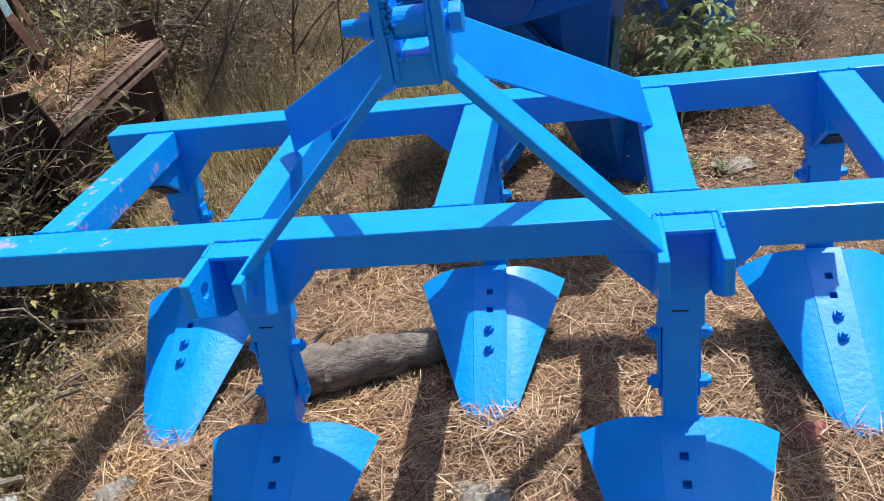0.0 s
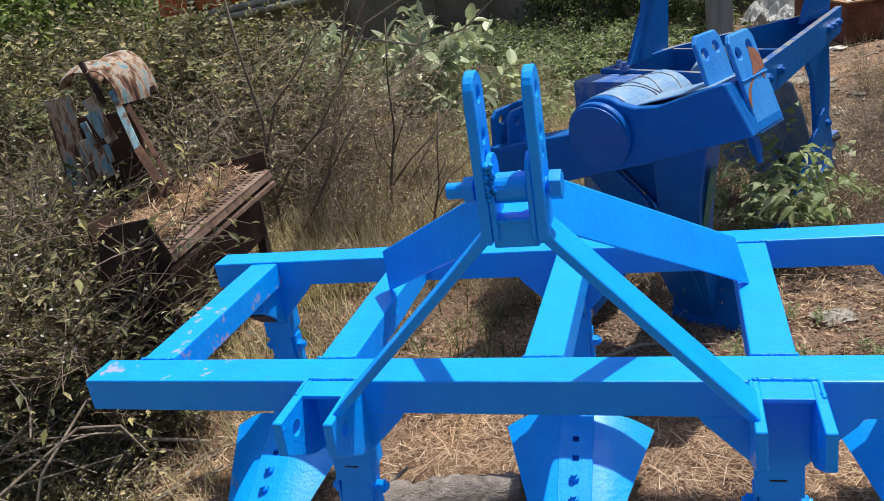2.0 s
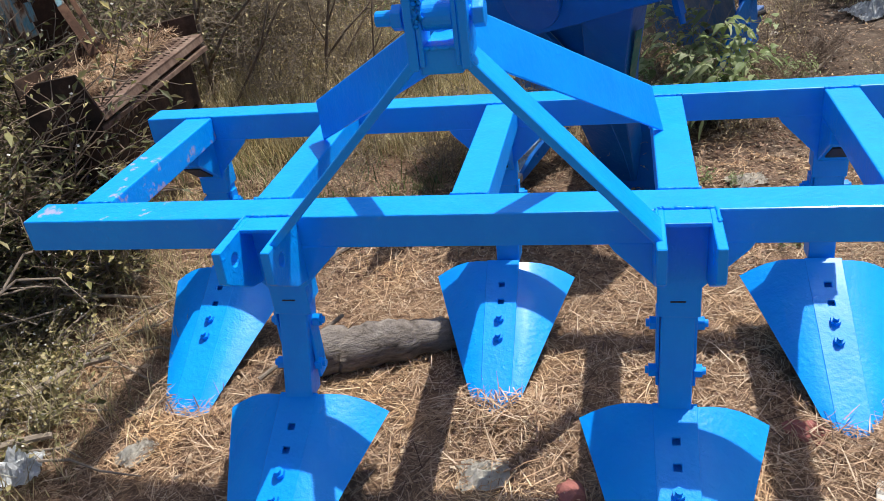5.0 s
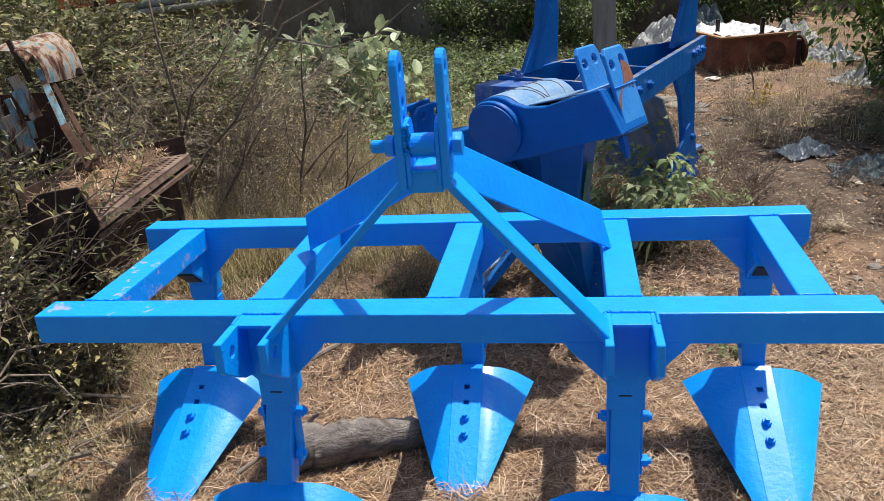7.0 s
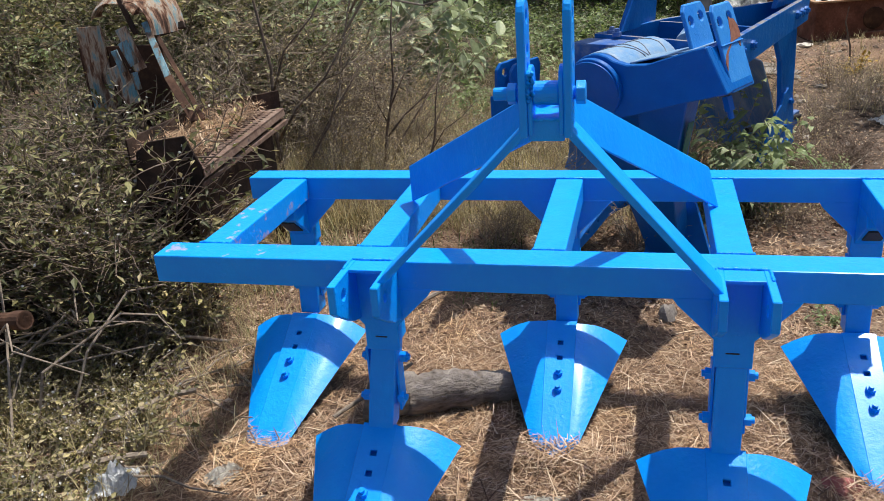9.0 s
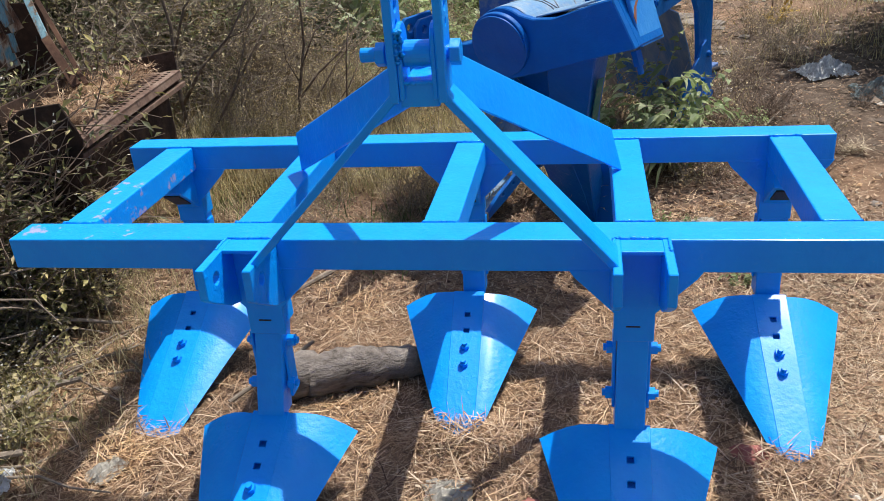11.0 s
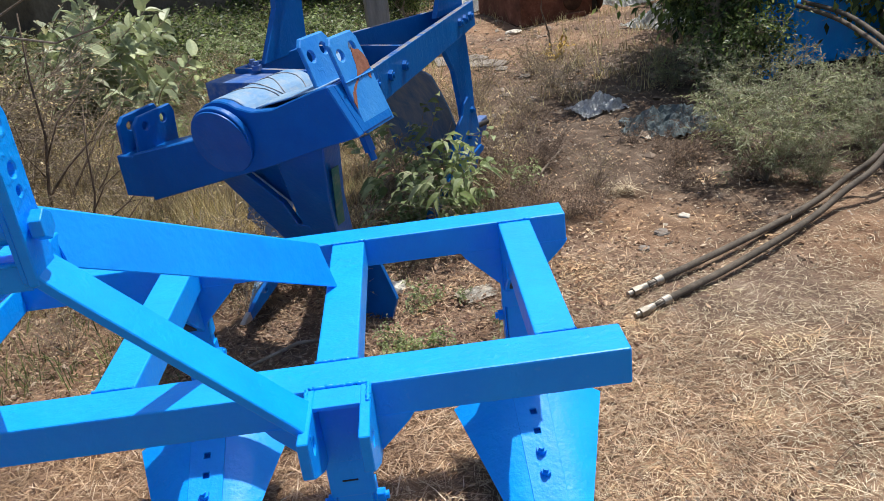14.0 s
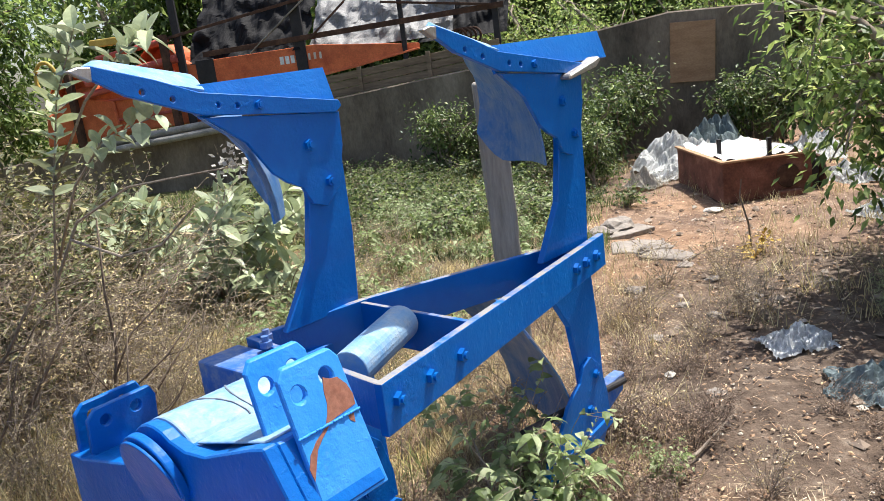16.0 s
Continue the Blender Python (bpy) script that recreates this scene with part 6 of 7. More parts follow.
for k in range(46):
    x, y = rnd.uniform(-2.6, -1.50), rnd.uniform(-0.3, 0.95)
    a, ln, hh = rnd.uniform(-0.6, 2.4), rnd.uniform(0.5, 1.0), rnd.uniform(0.10, 0.55)
    if x + ln * math.cos(a) > -1.32:
        a = math.pi - a
    z0 = float(gz(x, y))
    pts = [(x + ln * q * math.cos(a) + 0.05 * rnd.gauss(0, 1), y + ln * q * math.sin(a) * 0.7 + 0.05 * rnd.gauss(0, 1), z0 - 0.02 + hh * math.sin(2.4 * q)) for q in (0, 0.3, 0.6, 0.85, 1.0)]
    wobble_rod("dead_stem", pts, [0.005, 0.0045, 0.004, 0.003, 0.002], M_twig, "thin dry stem arching through the weeds", "stem", 6, 800 + k, "dead stems in the weeds")
# taller shrubs behind the thresher
for k in range(3):
    w = plant("tall_shrub", "tall straggling shrub with small olive leaves", "shrub", 140 + k, (M_twig_dark, M_weedleaf), ((0.03, 0.085), 0.5, 0.3, 0.2), 60, M_flower, stems=14, height=1.45, spread=0.8, twigs=12, twig_len=0.40, r0=0.008, leaf_every=0.030)
    scatter(w, [[(-2.65, 4.75, 40, 0.82), (-3.3, 5.5, 200, 0.85)], [(-2.35, 4.45, 100, 0.75), (-3.3, 6.1, 10, 0.9)], [(-3.0, 5.1, 300, 0.85), (-3.9, 5.9, 80, 0.9)]][k] + spots(8, -6.2, -1.5, 3.3, 6.8, 0.7, 1.1, 330 + k, lambda x, y: x < 0.75 - 0.70 * (y + 0.2)), "tall shrubs behind the thresher")
for k in range(2):
    w = plant("green_shrub", "leafy green shrub with narrow leaves", "shrub", 150 + k, (M_twig, M_nettle), ((0.035, 0.07), 0.4, 0.25, 0.2), 0, None, stems=10, height=0.95, spread=0.5, twigs=10, twig_len=0.30, r0=0.006, leaf_every=0.020)
    scatter(w, [(-2.2, 3.75, 20, 1.05), (-2.5, 4.1, 120, 1.1), (-3.3, 3.6, 200, 1.0)] if k == 0 else [(-3.3, 5.0, 40, 1.1), (-4.3, 4.4, 10, 1.2), (-1.0, 4.4, 300, 0.4)], "green shrubs behind the thresher")
# bare twiggy bushes
for k in range(2):
    b = plant("bare_bush", "leafless grey bush of crossing twigs", "bush", 160 + k, (M_twig, M_drygrass), ((0.012, 0.03), 0.4, 0.3, 0.2), 0, None, stems=16, height=0.98, spread=0.62, twigs=12, twig_len=0.36, r0=0.0045, leaf_every=0.11)
    scatter(b, [(-2.05, 3.05, 0, 1.15), (-1.62, 2.85, 140, 0.8), (-2.7, 3.0, 70, 1.1), (-2.0, 3.75, 10, 1.25), (-1.45, 4.0, 190, 0.9)] if k == 0 else [(-1.85, 3.45, 220, 1.1), (-1.35, 3.5, 30, 0.7), (-2.35, 2.75, 300, 1.0), (-2.5, 3.5, 60, 1.3), (-1.9, 4.3, 130, 1.2)], "bare bushes beside the thresher")
# leafless saplings
sap = [([(-1.93, 2.72, 0.0), (-1.95, 2.74, 0.35), (-1.93, 2.76, 0.75), (-1.99, 2.78, 1.15), (-2.02, 2.80, 1.6)], [0.014, 0.013, 0.010, 0.008, 0.005]),
       ([(-1.94, 2.74, 0.30), (-1.80, 2.76, 0.50), (-1.62, 2.80, 0.66), (-1.42, 2.84, 0.95)], [0.010, 0.009, 0.007, 0.004]),
       ([(-1.82, 2.86, 0.05), (-1.74, 2.90, 0.26), (-1.60, 2.96, 0.48), (-1.43, 3.02, 0.74)], [0.011, 0.010, 0.008, 0.004]),
       ([(-1.88, 2.66, 0.02), (-1.74, 2.64, 0.16), (-1.56, 2.66, 0.42), (-1.47, 2.68, 0.66)], [0.010, 0.008, 0.006, 0.003]),
       ([(-1.95, 2.74, 0.55), (-1.84, 2.78, 0.84), (-1.66, 2.82, 1.02), (-1.52, 2.86, 1.24)], [0.008, 0.006, 0.005, 0.003]),
       ([(-1.94, 2.74, 0.42), (-2.08, 2.72, 0.62), (-2.16, 2.70, 0.95)], [0.006, 0.004, 0.003]),
       ([(-1.62, 2.80, 0.66), (-1.50, 2.78, 0.70), (-1.36, 2.78, 0.86)], [0.004, 0.003, 0.002])]
sp = thing("sapling", Matrix(), "thin leafless dark sapling", "sapling", "saplings")
V, F = tubes(sap, 7)
raw("stem", V, F, M_twig_dark, sp, smooth=True)
sp2 = copy_thing(sp, Matrix.Translation((0.55, 0.35, 0.0)) @ Matrix.Translation((-1.93, 2.72, 0)) @ pose(0, 0, 0, 6, 10, 35) @ Matrix.Scale(0.75, 4) @ Matrix.Translation((1.93, -2.72, 0)))
sp3 = copy_thing(sp, Matrix.Translation((0.95, -0.2, 0.0)) @ Matrix.Translation((-1.93, 2.72, 0)) @ pose(0, 0, 0, 0, 14, 15) @ Matrix.Scale(0.5, 4) @ Matrix.Translation((1.93, -2.72, 0)))


# milkweed with broad pale leaves
def broad_plant(seed, stems, leaf_len, bare=0.15):
    rnd, rng = random.Random(seed), np.random.default_rng(seed)
    t = thing("milkweed", Matrix(), "milkweed shrub with broad pale green leaves", "shrub", "milkweed shrubs")
    lines, P, D, Ls = [], [], [], []
    for pts in stems:
        pts = [Vector(p) for p in pts]
        lines.append((pts, [0.008 * (1 - 0.65 * i / (len(pts) - 1)) for i in range(len(pts))]))
        n = int(sum((b - a).length for a, b in zip(pts, pts[1:])) / (leaf_len * 0.40))
        for k in range(int(n * bare), n + 1):
            s = k / n * (len(pts) - 1)
            i = min(int(s), len(pts) - 2)
            q = pts[i].lerp(pts[i + 1], s - i)
            ax = (pts[i + 1] - pts[i]).normalized()
            side = ax.orthogonal().normalized()
            side.rotate(Matrix.Rotation(k * 1.57 + rnd.uniform(-0.4, 0.4), 3, ax))
            for sg in (-1, 1):
                P.append(tuple(q))
                D.append(tuple((side * sg + ax * rnd.uniform(0.2, 0.8) + Vector((0, 0, 0.15))).normalized()))
                Ls.append(leaf_len * rnd.uniform(0.55, 1.15))
    for ln in lines:
        V, F = tubes([ln], 6)
        raw("stem", V, F, M_twig, t, smooth=True)
    for p, d, ln in zip(P, D, Ls):
        d = Vector(d)
        side = d.cross(Vector((rnd.gauss(0, 0.35), rnd.gauss(0, 0.35), 1))).normalized()
        up = side.cross(d)
        ob = new("leaf", rnd.choice(LEAF))
        ob.parent = t
        m = Matrix((d, side, up)).transposed().to_4x4() @ Matrix.Scale(ln, 4)
        m.translation = p
        ob.matrix_basis = m
    return t


def leaf_shape(seed):
    """A broad oval leaf one unit long: rounded blade of two halves, cupped, with a sagging tip."""
    rnd = random.Random(seed)
    V, F = [], []
    prof = ((0.0, 0.05), (0.12, 0.30), (0.35, 0.48), (0.62, 0.45), (0.84, 0.27), (1.0, 0.0))
    cup, sag = rnd.uniform(0.1, 0.4), rnd.uniform(0.0, 0.35)
    for k, w in prof:
        for e in (-1, 0, 1):
            V.append((k, e * w * 0.52, abs(e) * w * cup - sag * k * k))
    for i in range(len(prof) - 1):
        for e in (0, 1):
            F.append((i * 3 + e, i * 3 + e + 1, i * 3 + e + 4, i * 3 + e + 3))
    me = bpy.data.meshes.new("leaf")
    me.from_pydata(V, [], F)
    me.materials.append(M_calo)
    return me


LEAF = [leaf_shape(k) for k in range(6)]


def fan(rnd, x, y, n, h, spread):
    out = []
    for k in range(n):
        a = 2 * math.pi * k / n + rnd.uniform(-0.4, 0.4)
        r, hh = spread * rnd.uniform(0.35, 1.0), h * rnd.uniform(0.6, 1.05)
        z0 = float(gz(x, y)) - 0.03
        out.append([(x, y, z0), (x + 0.25 * r * math.cos(a), y + 0.25 * r * math.sin(a), z0 + hh * 0.4), (x + 0.65 * r * math.cos(a), y + 0.65 * r * math.sin(a), z0 + hh * 0.78), (x + r * math.cos(a), y + r * math.sin(a), z0 + hh)])
    return out


broad_plant(201, fan(random.Random(1), -2.06, 5.55, 26, 1.02, 0.95), 0.185)
broad_plant(202, fan(random.Random(2), -1.42, 5.3, 9, 0.62, 0.5), 0.17)
b4 = broad_plant(204, [[(-1.75, 3.25, 0), (-1.65, 3.2, 0.7), (-1.45, 3.15, 1.35), (-1.25, 3.05, 1.75), (-1.02, 2.95, 2.02)],
                       [(-1.55, 3.2, 1.0), (-1.30, 3.10, 1.35), (-1.05, 3.02, 1.55), (-0.74, 2.98, 1.63)],
                       [(-1.45, 3.15, 1.35), (-1.15, 3.1, 1.72), (-0.90, 3.05, 1.90), (-0.72, 3.0, 1.97)]], 0.135, 0.50)
V, F = tubes([([(-1.62, 3.2, 0.85), (-1.35, 3.12, 1.18), (-1.0, 3.05, 1.33), (-0.7, 3.0, 1.36), (-0.45, 2.98, 1.38)], [0.008, 0.007, 0.006, 0.005, 0.004]), ([(-1.4, 3.12, 1.1), (-1.0, 2.9, 1.05), (-0.7, 2.75, 1.12), (-0.48, 2.68, 1.28)], [0.007, 0.006, 0.005, 0.003])], 6)
raw("bare_branch", V, F, M_twig, b4)
c = np.array([(-0.44, 2.97, 1.39)]) + RNG.normal(0, 0.035, (70, 3))
V, F = leaves(c, RNG.normal(0, 1, (70, 3)), RNG.normal(0, 1, (70, 3)), RNG.uniform(0.02, 0.04, 70), RNG.uniform(0.014, 0.026, 70), 0.1, 0)
raw("blossom", V.tolist(), F.tolist(), M_flower, b4, "pale dry flower head")

# nettle-like shrub beside the plough
for k in range(2):
    w = plant("nettle_shrub", "fresh green nettle-like shrub beside the plough", "shrub", 210 + k, (M_twig, M_nettle), ((0.045, 0.095), 0.46, 0.65, 0.25), 0, None, stems=15, height=0.66, spread=0.30, twigs=7, twig_len=0.17, r0=0.004, leaf_every=0.026)
    scatter(w, [(0.70, 2.36, 0, 1.0), (0.86, 2.38, 90, 0.5)] if k == 0 else [(0.78, 2.48, 0, 0.86), (1.22, 2.80, 30, 0.32), (0.58, 2.24, 200, 0.52)], "nettle-like shrubs")
# dry weeds under and round the plough
for k in range(2):
    w = plant("dry_weed", "dry brown weed with fine stems", "weed", 220 + k, (M_twig, M_dryleaf), ((0.008, 0.019), 0.5, 0.3, 0.2), 0, None, stems=16, height=0.36, spread=0.24, twigs=6, twig_len=0.12, r0=0.0022, leaf_every=0.020)
    scatter(w, spots(44, -1.6, 1.9, 1.6, 5.8, 0.6, 1.25, 340 + k, lambda x, y: not (x > 0.55 and y < 2.1) and (x < 0.95 or (y > 2.6 and (x * 7 + y * 3) % 1.0 < 0.3))) + spots(8, -1.9, 0.0, 2.1, 4.4, 0.8, 1.3, 347 + k) + spots(7, -2.6, -0.5, 4.0, 8.0, 0.9, 1.5, 345 + k) + spots(14, -4.3, -2.6, 4.6, 6.6, 1.6, 2.4, 349 + k), "dry weeds round the plough")
M_brownleaf = leaf_mat("dull_brown_dry_leaves", [(0.0, (0.10, 0.065, 0.050)), (0.5, (0.24, 0.165, 0.125)), (1.0, (0.46, 0.36, 0.28))], 0.8, 0.2, 0.8)
w = plant("brown_weed", "withered brown weed on bare earth", "weed", 226, (M_twig_dark, M_brownleaf), ((0.008, 0.022), 0.5, 0.3, 0.2), 0, None, stems=16, height=0.34, spread=0.26, twigs=8, twig_len=0.12, r0=0.002, leaf_every=0.014)
scatter(w, spots(26, 0.85, 1.55, 2.1, 3.4, 0.45, 0.85, 361) + spots(14, 1.9, 2.7, 2.5, 3.6, 0.35, 0.7, 362) + spots(8, 1.0, 1.6, 3.6, 5.0, 0.4, 0.7, 363), "withered brown weeds")
w = plant("dry_flowering_weed", "tall dry weed with brown seed heads", "weed", 227, (M_twig, M_dryleaf), ((0.012, 0.032), 0.5, 0.3, 0.2), 90, M_seed, stems=14, height=1.0, spread=0.45, twigs=12, twig_len=0.26, r0=0.0045, leaf_every=0.022)
scatter(w, [(-1.62, 3.30, 0, 0.75), (-1.85, 3.6, 160, 0.95), (-2.2, 3.3, 240, 1.1), (-1.45, 3.65, 20, 0.7), (-2.4, 3.6, 300, 1.2), (-1.15, 3.5, 120, 0.5)], "tall dry weeds")
# low green weeds on the yard
for k in range(2):
    w = plant("green_weed", "low leafy green weed in dry grass", "weed", 240 + k, (M_twig, M_nettle), ((0.03, 0.075), 0.5, 0.35, 0.2), 0, None, stems=8, height=0.30, spread=0.26, twigs=5, twig_len=0.13, r0=0.003, leaf_every=0.026)
    scatter(w, spots(6, 0.45, 1.0, 1.05, 1.8, 0.22, 0.4, 352 + k) + spots(34, -1.9, 0.5, 3.6, 9.5, 0.6, 1.3, 350 + k, lambda x, y: not (-0.9 < x and y < 4.6)), "green weeds on the yard")
w = plant("ground_weed", "low dark green weed covering the yard by the wall", "weed", 246, (M_twig, M_bushleaf), ((0.03, 0.065), 0.6, 0.35, 0.2), 0, None, stems=9, height=0.26, spread=0.34, twigs=6, twig_len=0.15, r0=0.003, leaf_every=0.026)
scatter(w, spots(95, -4.2, 0.75, 7.6, 12.7, 0.8, 1.5, 356) + spots(14, 0.3, 1.1, 8.2, 11.5, 0.7, 1.1, 357), "ground weeds by the wall")
# feathery flowering shrubs at the edge of the path
for k in range(2):
    w = plant("feathery_shrub", "grey-green feathery shrub with tiny white flowers", "shrub", 230 + k, (M_twig, M_feather), ((0.025, 0.065), 0.16, 0.3, 0.1), 150, M_flower, stems=16, height=0.78, spread=0.42, twigs=12, twig_len=0.24, r0=0.004, leaf_every=0.009)
    scatter(w, [(2.42, 2.50, 0, 0.78), (2.50, 3.15, 80, 0.58), (2.72, 2.80, 200, 0.6), (3.2, 3.3, 10, 0.60), (3.0, 2.55, 50, 0.55)] if k == 0 else [(3.1, 2.8, 40, 0.62), (3.45, 2.9, 150, 0.55), (2.95, 3.7, 20, 0.62), (3.5, 2.5, 300, 0.5), (2.6, 2.35, 120, 0.45), (2.72, 3.95, 200, 0.6), (2.6, 4.6, 20, 0.5)], "feathery shrubs by the path")


# ---------------------------------------------------------------- trees
def build_tree(name, seed, height, crown_r, low, n_leaves, leaf_len, label, mat):
    rnd, rng = random.Random(seed), np.random.default_rng(seed)
    t = thing(name, Matrix(), label, "tree")
    lines, tips = [], []
    trunk = [Vector((rnd.gauss(0, 0.03) * i, rnd.gauss(0, 0.03) * i, -0.1 + (height * 0.62) * i / 5)) for i in range(6)]
    r0 = 0.022 * height + 0.02
    lines.append((trunk, [r0 * (1 - 0.12 * i) for i in range(6)]))
    for k in range(13):
        i = rnd.randint(1, 5)
        a = rnd.uniform(0, 2 * math.pi)
        reach = crown_r * rnd.uniform(0.5, 1.0)
        p = trunk[i]
        rise = rnd.uniform(low, 1.0) * height * 0.9
        q = Vector((math.cos(a) * reach, math.sin(a) * reach, rise))
        mid = p.lerp(q, 0.5) + Vector((0, 0, 0.15 * reach))
        limb = [p, p.lerp(mid, 0.5) + Vector((rnd.gauss(0, 0.05), rnd.gauss(0, 0.05), 0)), mid, mid.lerp(q, 0.5) + Vector((rnd.gauss(0, 0.06), rnd.gauss(0, 0.06), 0)), q]
        lines.append((limb, [r0 * 0.5, r0 * 0.4, r0 * 0.3, r0 * 0.2, r0 * 0.1]))
        tips += [limb[2], limb[3], limb[4], limb[4]]
        for _ in range(5):
            b = limb[rnd.randint(1, 3)]
            e = b + Vector((rnd.gauss(0, 1), rnd.gauss(0, 1), rnd.gauss(-0.1, 0.7))).normalized() * crown_r * rnd.uniform(0.3, 0.6)
            lines.append(([b, b.lerp(e, 0.5) + Vector((0, 0, 0.04)), e], [r0 * 0.16, r0 * 0.1, r0 * 0.05]))
            tips += [e, b.lerp(e, 0.6)]
    V, F = tubes(lines, 6)
    raw("trunk", V, F, M_twig, t, smooth=True)
    tip = np.array([tuple(q) for q in tips])
    c = tip[rng.integers(0, len(tip), n_leaves)]
    P = c + rng.normal(0, 1, (n_leaves, 3)) * crown_r * 0.13
    D = unit(P - c) + rng.normal(0, 0.5, (n_leaves, 3)) + [0, 0, -0.15]
    N = np.stack([rng.normal(0, 0.5, n_leaves), rng.normal(0, 0.5, n_leaves), np.ones(n_leaves)], 1)
    L = rng.uniform(0.6, 1.25, n_leaves) * leaf_len
    V, F = leaves(P, D, N, L, L * rng.uniform(0.4, 0.6, n_leaves), 0.18, 0.2)
    raw("crown", V.tolist(), F.tolist(), mat, t)
    return t


ta = build_tree("tree", 401, 3.0, 1.25, 0.18, 6500, 0.115, "low leafy tree with branches down to the ground", M_bushleaf)
scatter(ta, [(4.15, 6.4, 0, 0.85), (5.2, 8.4, 100, 1.1), (5.0, 5.2, 200, 1.1), (6.7, 10.8, 60, 1.3)], "leafy trees beyond the path")
tn = build_tree("tree", 405, 2.7, 1.05, 0.42, 4800, 0.075, "leafy green tree beside the path, its leaves tinted bright for sun", M_lime)
scatter(tn, [(2.95, 4.85, 0, 1.0), (3.75, 5.9, 130, 1.05), (0.9, 14.3, 60, 1.15), (2.6, 14.6, 200, 1.2), (-0.6, 15.0, 20, 1.2)], "sunlit leafy trees")
tb = build_tree("tree", 402, 1.5, 0.75, 0.10, 3000, 0.085, "low leafy bush tree at the edge of the path, tinted dark for shade", M_bushleaf)
scatter(tb, [(3.15, 4.75, 0, 0.55), (2.98, 4.15, 130, 0.45), (3.45, 5.3, 70, 1.1), (3.75, 6.9, 140, 0.7), (4.15, 4.2, 10, 1.0), (4.3, 6.9, 250, 1.1), (-1.5, 12.3, 0, 0.8), (-0.3, 12.2, 40, 0.9), (0.6, 11.2, 90, 0.85), (1.0, 12.2, 160, 1.0), (0.75, 9.9, 20, 0.6), (3.6, 12.3, 180, 1.0), (2.9, 12.4, 77, 0.8)], "dark leafy bushes")
tc = build_tree("tree", 403, 6.5, 2.8, 0.12, 9000, 0.24, "dense dark tree standing behind the trailer", M_treeleaf)
scatter(tc, [(-14.5, 24, 0, 1.2), (-10, 25, 60, 1.3), (-6, 23.5, 140, 1.2), (-2.5, 24.5, 200, 1.25), (1.5, 23.2, 280, 1.2), (5.5, 23, 30, 1.3), (9, 19, 100, 1.2), (9.5, 10.5, 170, 1.0), (8.5, 6.5, 240, 0.9), (-12.0, 10.5, 310, 0.7), (-14.5, 16.5, 20, 0.9), (-7.5, 6.5, 80, 0.6), (-4.2, 26.5, 10, 1.5), (-19, 17, 50, 1.2), (3.5, 27, 80, 1.5), (-12, 28, 10, 1.6)], "dense trees round the yard")


# ---------------------------------------------------------------- straw, grass and dead leaves
def lay(name, label, n, x0, x1, y0, y1, l, w, flat, mat, seed, keep=None, lift=0.02, clump=0):
    rng = np.random.default_rng(seed)
    if clump:
        cx, cy = rng.uniform(x0, x1, clump), rng.uniform(y0, y1, clump)
        k = rng.integers(0, clump, n)
        x, y = cx[k] + rng.normal(0, 0.07, n), cy[k] + rng.normal(0, 0.07, n)
    else:
        x, y = rng.uniform(x0, x1, n), rng.uniform(y0, y1, n)
    if keep is not None:
        m = keep(x, y, rng)
        x, y = x[m], y[m]
    n = len(x)
    a = rng.uniform(0, 2 * np.pi, n)
    up = np.abs(rng.normal(0, 1, n)) * (1 - flat) * 2.2 + (0.03 if flat > 0.5 else 0.35)
    D = np.stack([np.cos(a), np.sin(a), up if flat <= 0.5 else rng.normal(0.06, 0.16, n)], 1)
    P = np.stack([x, y, gz(x, y) + rng.uniform(0, lift, n)], 1)
    V, F = blades(P, D, rng.uniform(*l, n), rng.uniform(*w, n), rng.normal(-0.08, 0.12, n))
    tagged(raw(name, V.tolist(), F, mat), label, name.split("_")[-1], kind="stuff")


near = lambda x, y, r: (x > -1.45 - 0.05 * y + r.normal(0, 0.12, len(x))) & (r.uniform(0, 1, len(x)) < np.interp(y, [0.8, 1.4], [1.0, 0.30]))
lay("loose_straw", "loose dry straw covering the ground under the frame", 115000, -1.6, 1.6, -0.9, 1.9, (0.02, 0.085), (0.0010, 0.0025), 0.9, M_straw, 501, near, 0.022)
lay("loose_straw", "thin dry straw strewn over bare earth", 78000, 1.0, 3.4, -0.8, 2.8, (0.015, 0.060), (0.0010, 0.0024), 0.9, M_straw_pale, 502, lambda x, y, r: r.uniform(0, 1, len(x)) < np.interp(y, [1.0, 2.0], [1.0, 0.10]), 0.012)
lay("loose_straw", "dry straw and grass stems beyond the frame", 40000, -2.4, 2.6, 1.6, 6.5, (0.025, 0.10), (0.0012, 0.0030), 0.88, M_straw, 503, lambda x, y, r: (r.uniform(0, 1, len(x)) < np.where(x > 0.9, 0.14, 1.0)), 0.03)
lay("dry_grass", "standing dry grass round the plough", 46000, -2.6, 1.3, 2.0, 6.5, (0.06, 0.20), (0.0016, 0.0036), 0.42, M_drygrass, 504, lambda x, y, r: ~((x > 0.6) & (y < 2.2)) & (r.uniform(0, 1, len(x)) < np.where(x > 0.7, 0.4, 1)), 0.0, 900)
lay("dry_grass", "dry grass on the yard beyond the plough", 7000, -6.0, 0.9, 6.0, 12.8, (0.06, 0.20), (0.003, 0.007), 0.2, M_drygrass, 505, None, 0.0, 700)
lay("green_grass", "thin green grass near the wall", 34000, -6.0, 0.9, 6.5, 12.9, (0.05, 0.18), (0.004, 0.009), 0.2, M_greengrass, 506, None, 0.0, 500)
lay("green_grass", "sparse green grass among the weeds", 9000, -3.2, -0.2, 1.2, 6.0, (0.05, 0.16), (0.002, 0.005), 0.2, M_greengrass, 507, None, 0.0, 260)
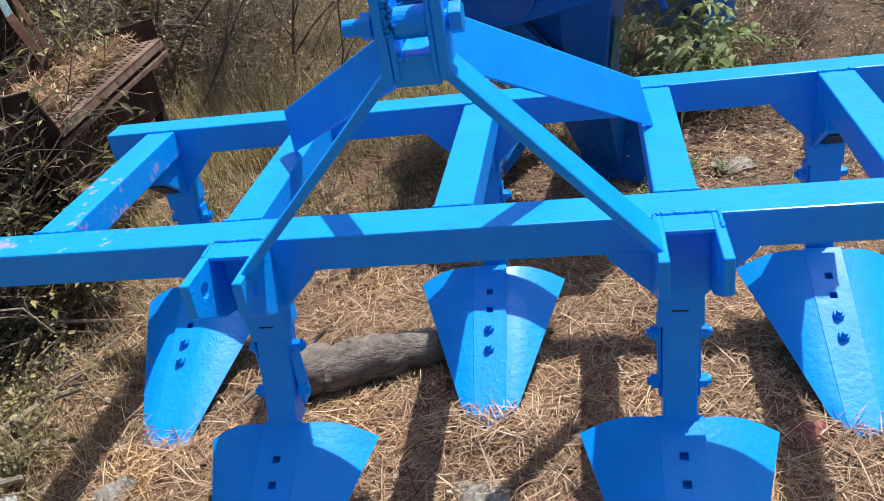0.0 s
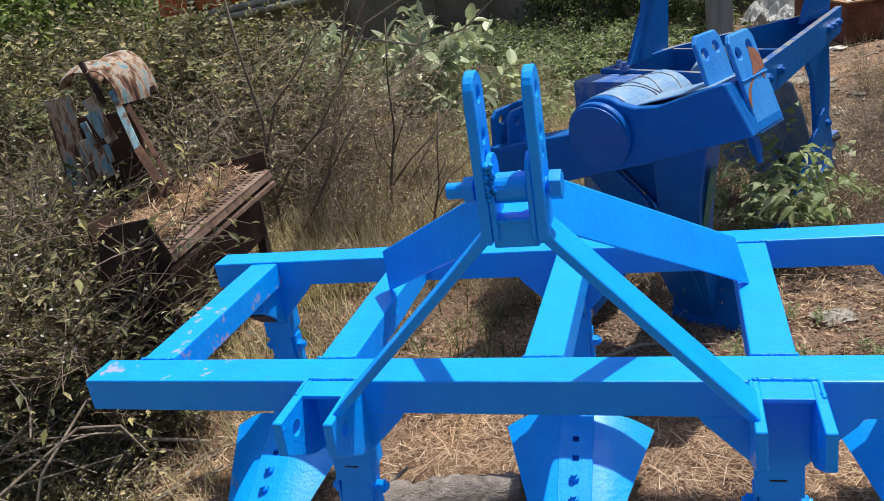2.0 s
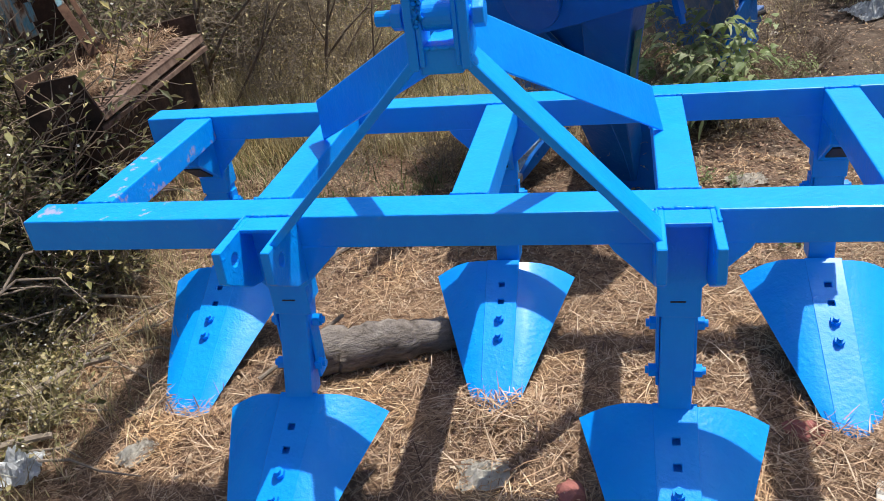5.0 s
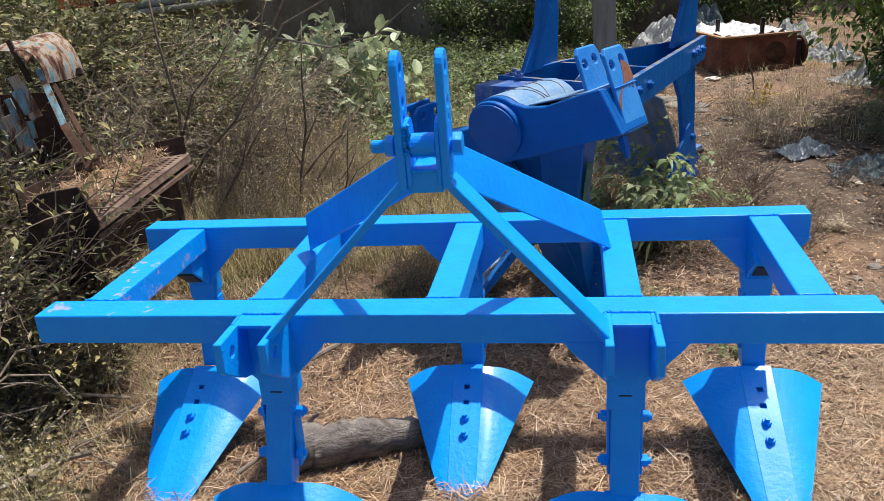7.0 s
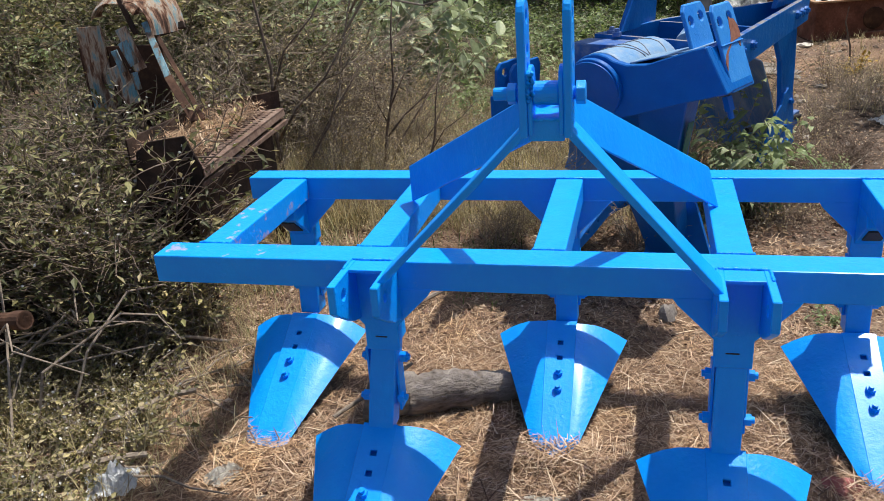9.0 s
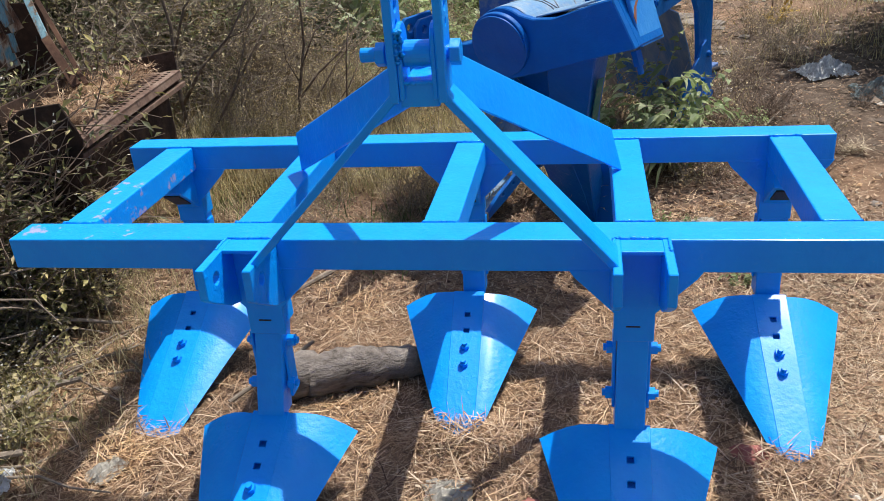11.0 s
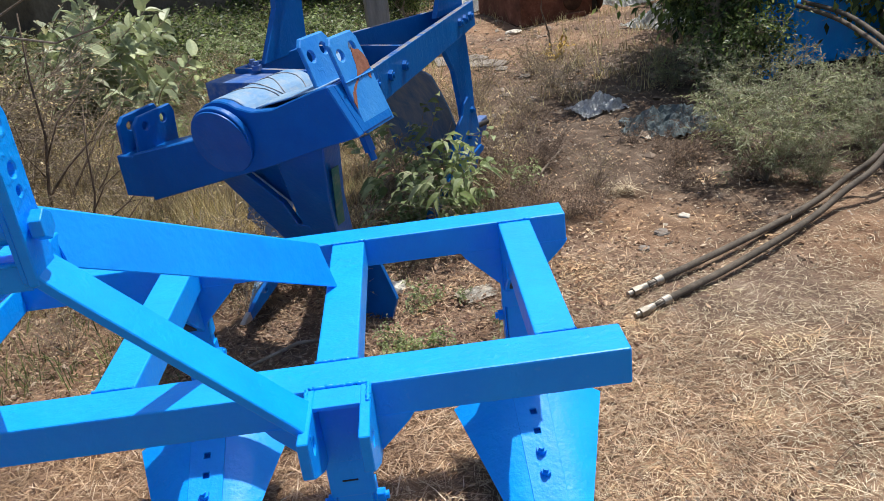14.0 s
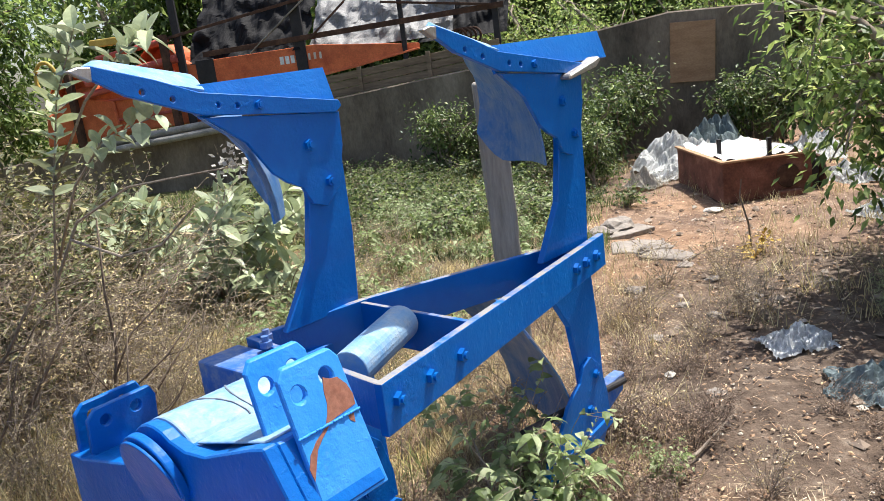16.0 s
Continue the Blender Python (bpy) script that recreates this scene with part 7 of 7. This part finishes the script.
lay("dry_grass", "dry grass along the far path", 12000, 1.0, 5.0, 4.5, 12.5, (0.06, 0.20), (0.003, 0.006), 0.3, M_drygrass, 508, lambda x, y, r: (r.uniform(0, 1, len(x)) < 0.55) & ~((x < 2.0) & (y > 5.4) & (y < 8.4)), 0.0, 420)
lay("dry_grass", "dry grass among the weeds by the thresher", 14000, -3.4, -1.1, -1.0, 2.4, (0.06, 0.22), (0.0016, 0.0036), 0.35, M_drygrass, 509, None, 0.0, 420)
near2 = lambda x, y, r: (x > -1.30 - 0.05 * y + r.normal(0, 0.12, len(x))) & (y < 1.1) & (r.uniform(0, 1, len(x)) < np.where(x > 1.2, 0.45, 1.0))
lay("loose_straw", "coarse bright straw stalks lying over the finer straw", 9500, -1.5, 2.6, -0.9, 2.0, (0.06, 0.15), (0.0022, 0.0042), 0.9, M_straw, 511, near2, 0.030)
for k, (x, y, n) in enumerate(((-0.89, 0.06, 160), (0.015, 0.17, 800), (0.925, 0.10, 160), (-0.44, -0.54, 300), (0.478, -0.54, 300))):
    lay("loose_straw", "straw heaped over the tip of a shovel", n, x - 0.13, x + 0.13, y - 0.06, y + 0.07, (0.03, 0.11), (0.0014, 0.0034), 0.85, M_straw, 520 + k, None, 0.05)
lay("dry_grass", "tall yellow dry grass between the thresher and the plough", 15000, -2.3, -0.1, 2.0, 4.8, (0.12, 0.36), (0.0018, 0.0042), 0.15, M_drygrass, 512, None, 0.0, 420)
lay("green_grass", "thin green grass between the thresher and the plough", 5000, -2.3, 0.2, 2.6, 6.0, (0.08, 0.24), (0.002, 0.0045), 0.2, M_greengrass, 513, None, 0.0, 160)
fringe = lambda x, y, r: r.uniform(0, 1, len(x)) < np.exp(-np.clip(-0.85 - y, 0, 9) / 0.6 - np.clip(np.abs(x) - 1.5, 0, 9) / 0.8)
lay("loose_straw", "straw thinning out over bare earth before the frame", 30000, -3.6, 4.0, -3.2, -0.8, (0.02, 0.10), (0.0010, 0.0032), 0.9, M_straw, 514, fringe, 0.018)
lay("dry_grass", "scattered tufts of dry grass on the open yard", 5000, -5.5, 6.0, -5.0, -0.9, (0.05, 0.16), (0.0018, 0.0042), 0.3, M_drygrass, 515, lambda x, y, r: np.hypot(x - 0.5, y + 1.6) > 1.4, 0.0, 160)
lay("straw_tuft", "small tuft of yellow straw on the path", 260, 1.62, 1.76, 2.50, 2.59, (0.03, 0.065), (0.002, 0.005), 0.85, M_straw_pale, 510, None, 0.05)


def litter(n, x0, x1, y0, y1, size, seed, label, mat=M_straw):
    rng = np.random.default_rng(seed)
    x, y = rng.uniform(x0, x1, n), rng.uniform(y0, y1, n)
    a = rng.uniform(0, 2 * np.pi, n)
    D = np.stack([np.cos(a), np.sin(a), rng.normal(0.1, 0.25, n)], 1)
    N = np.stack([rng.normal(0, 0.4, n), rng.normal(0, 0.4, n), np.ones(n)], 1)
    L = rng.uniform(*size, n)
    V, F = leaves(np.stack([x, y, gz(x, y) + rng.uniform(0.004, 0.02, n)], 1), D, N, L, L * rng.uniform(0.3, 0.7, n), -0.25, 0.0)
    tagged(raw("dead_leaves", V.tolist(), F.tolist(), mat), label, "leaves", kind="stuff")


litter(6500, 0.7, 3.2, 1.6, 9.0, (0.010, 0.036), 601, "curled dead leaves strewn along the path")
litter(1400, -1.4, 1.8, -0.8, 2.0, (0.012, 0.035), 602, "bits of dead leaf among the straw")
litter(1800, -3.0, -1.0, -0.8, 3.0, (0.015, 0.04), 603, "dead leaves under the weeds")


def gravel(n, x0, x1, y0, y1, size, seed, mat, label):
    """Small angular stones lying on the earth, as one mesh."""
    rng = np.random.default_rng(seed)
    x, y = rng.uniform(x0, x1, n), rng.uniform(y0, y1, n)
    r = rng.uniform(*size, n)
    c = np.stack([x, y, gz(x, y) + r * 0.2], 1)
    a = rng.uniform(0, 2 * np.pi, n)
    rows = []
    for k in range(4):
        w = a + k * np.pi / 2 + rng.normal(0, 0.2, n)
        q = r * rng.uniform(0.7, 1.3, n)
        rows.append(c + np.stack([q * np.cos(w), q * np.sin(w), rng.normal(0, 0.12, n) * r], 1))
    rows.append(c + np.stack([rng.normal(0, 0.2, n) * r, rng.normal(0, 0.2, n) * r, r * rng.uniform(0.35, 0.8, n)], 1))
    rows.append(c - np.stack([0 * r, 0 * r, r * 0.5], 1))
    V = np.stack(rows, 1).reshape(-1, 3)
    i = np.arange(n)[:, None] * 6
    F = np.concatenate([i + [k, (k + 1) % 4, 4] for k in range(4)] + [i + [(k + 1) % 4, k, 5] for k in range(4)], 1).reshape(-1, 3)
    tagged(raw("gravel", V.tolist(), F.tolist(), mat), label, "gravel", kind="stuff")


M_grit = leaf_mat("earthy_grit", [(0.0, (0.10, 0.07, 0.05)), (0.5, (0.26, 0.20, 0.155)), (0.85, (0.44, 0.37, 0.30)), (1.0, (0.62, 0.56, 0.48))], 0.95, 0.0, 0.3)
gravel(1500, 0.9, 3.3, 1.9, 9.0, (0.004, 0.013), 611, M_grit, "small angular stones and clods along the path")
gravel(150, 1.0, 2.6, 3.0, 9.0, (0.02, 0.045), 612, M_grit, "fist-sized flat clods along the path")
gravel(900, 1.0, 3.3, -0.8, 2.0, (0.003, 0.009), 613, M_grit, "fine grit among thin straw")
M_litter = leaf_mat("red_brown_leaf_litter", [(0.0, (0.075, 0.040, 0.028)), (0.5, (0.22, 0.125, 0.085)), (0.85, (0.40, 0.27, 0.19)), (1.0, (0.58, 0.46, 0.35))], 0.8, 0.1, 0.8)
litter(14000, -1.4, 1.35, 0.85, 2.9, (0.008, 0.032), 604, "red-brown leaf litter behind the frame", M_litter)
lay("fallen_twigs", "fine dark twigs among the leaf litter", 6000, -1.4, 1.3, 0.9, 2.8, (0.03, 0.11), (0.0012, 0.0030), 0.85, M_twig_dark, 605, None, 0.03)
wl = plant("yellow_flower", "small plant with yellow leaves beside the path", "weed", 700, (M_twig, M_yellow), ((0.03, 0.06), 0.5, 0.2, 0.2), 0, None, stems=5, height=0.14, spread=0.16, twigs=5, twig_len=0.10, r0=0.002, leaf_every=0.02)
scatter(wl, [(2.02, 6.2, 0, 1.2)], "")
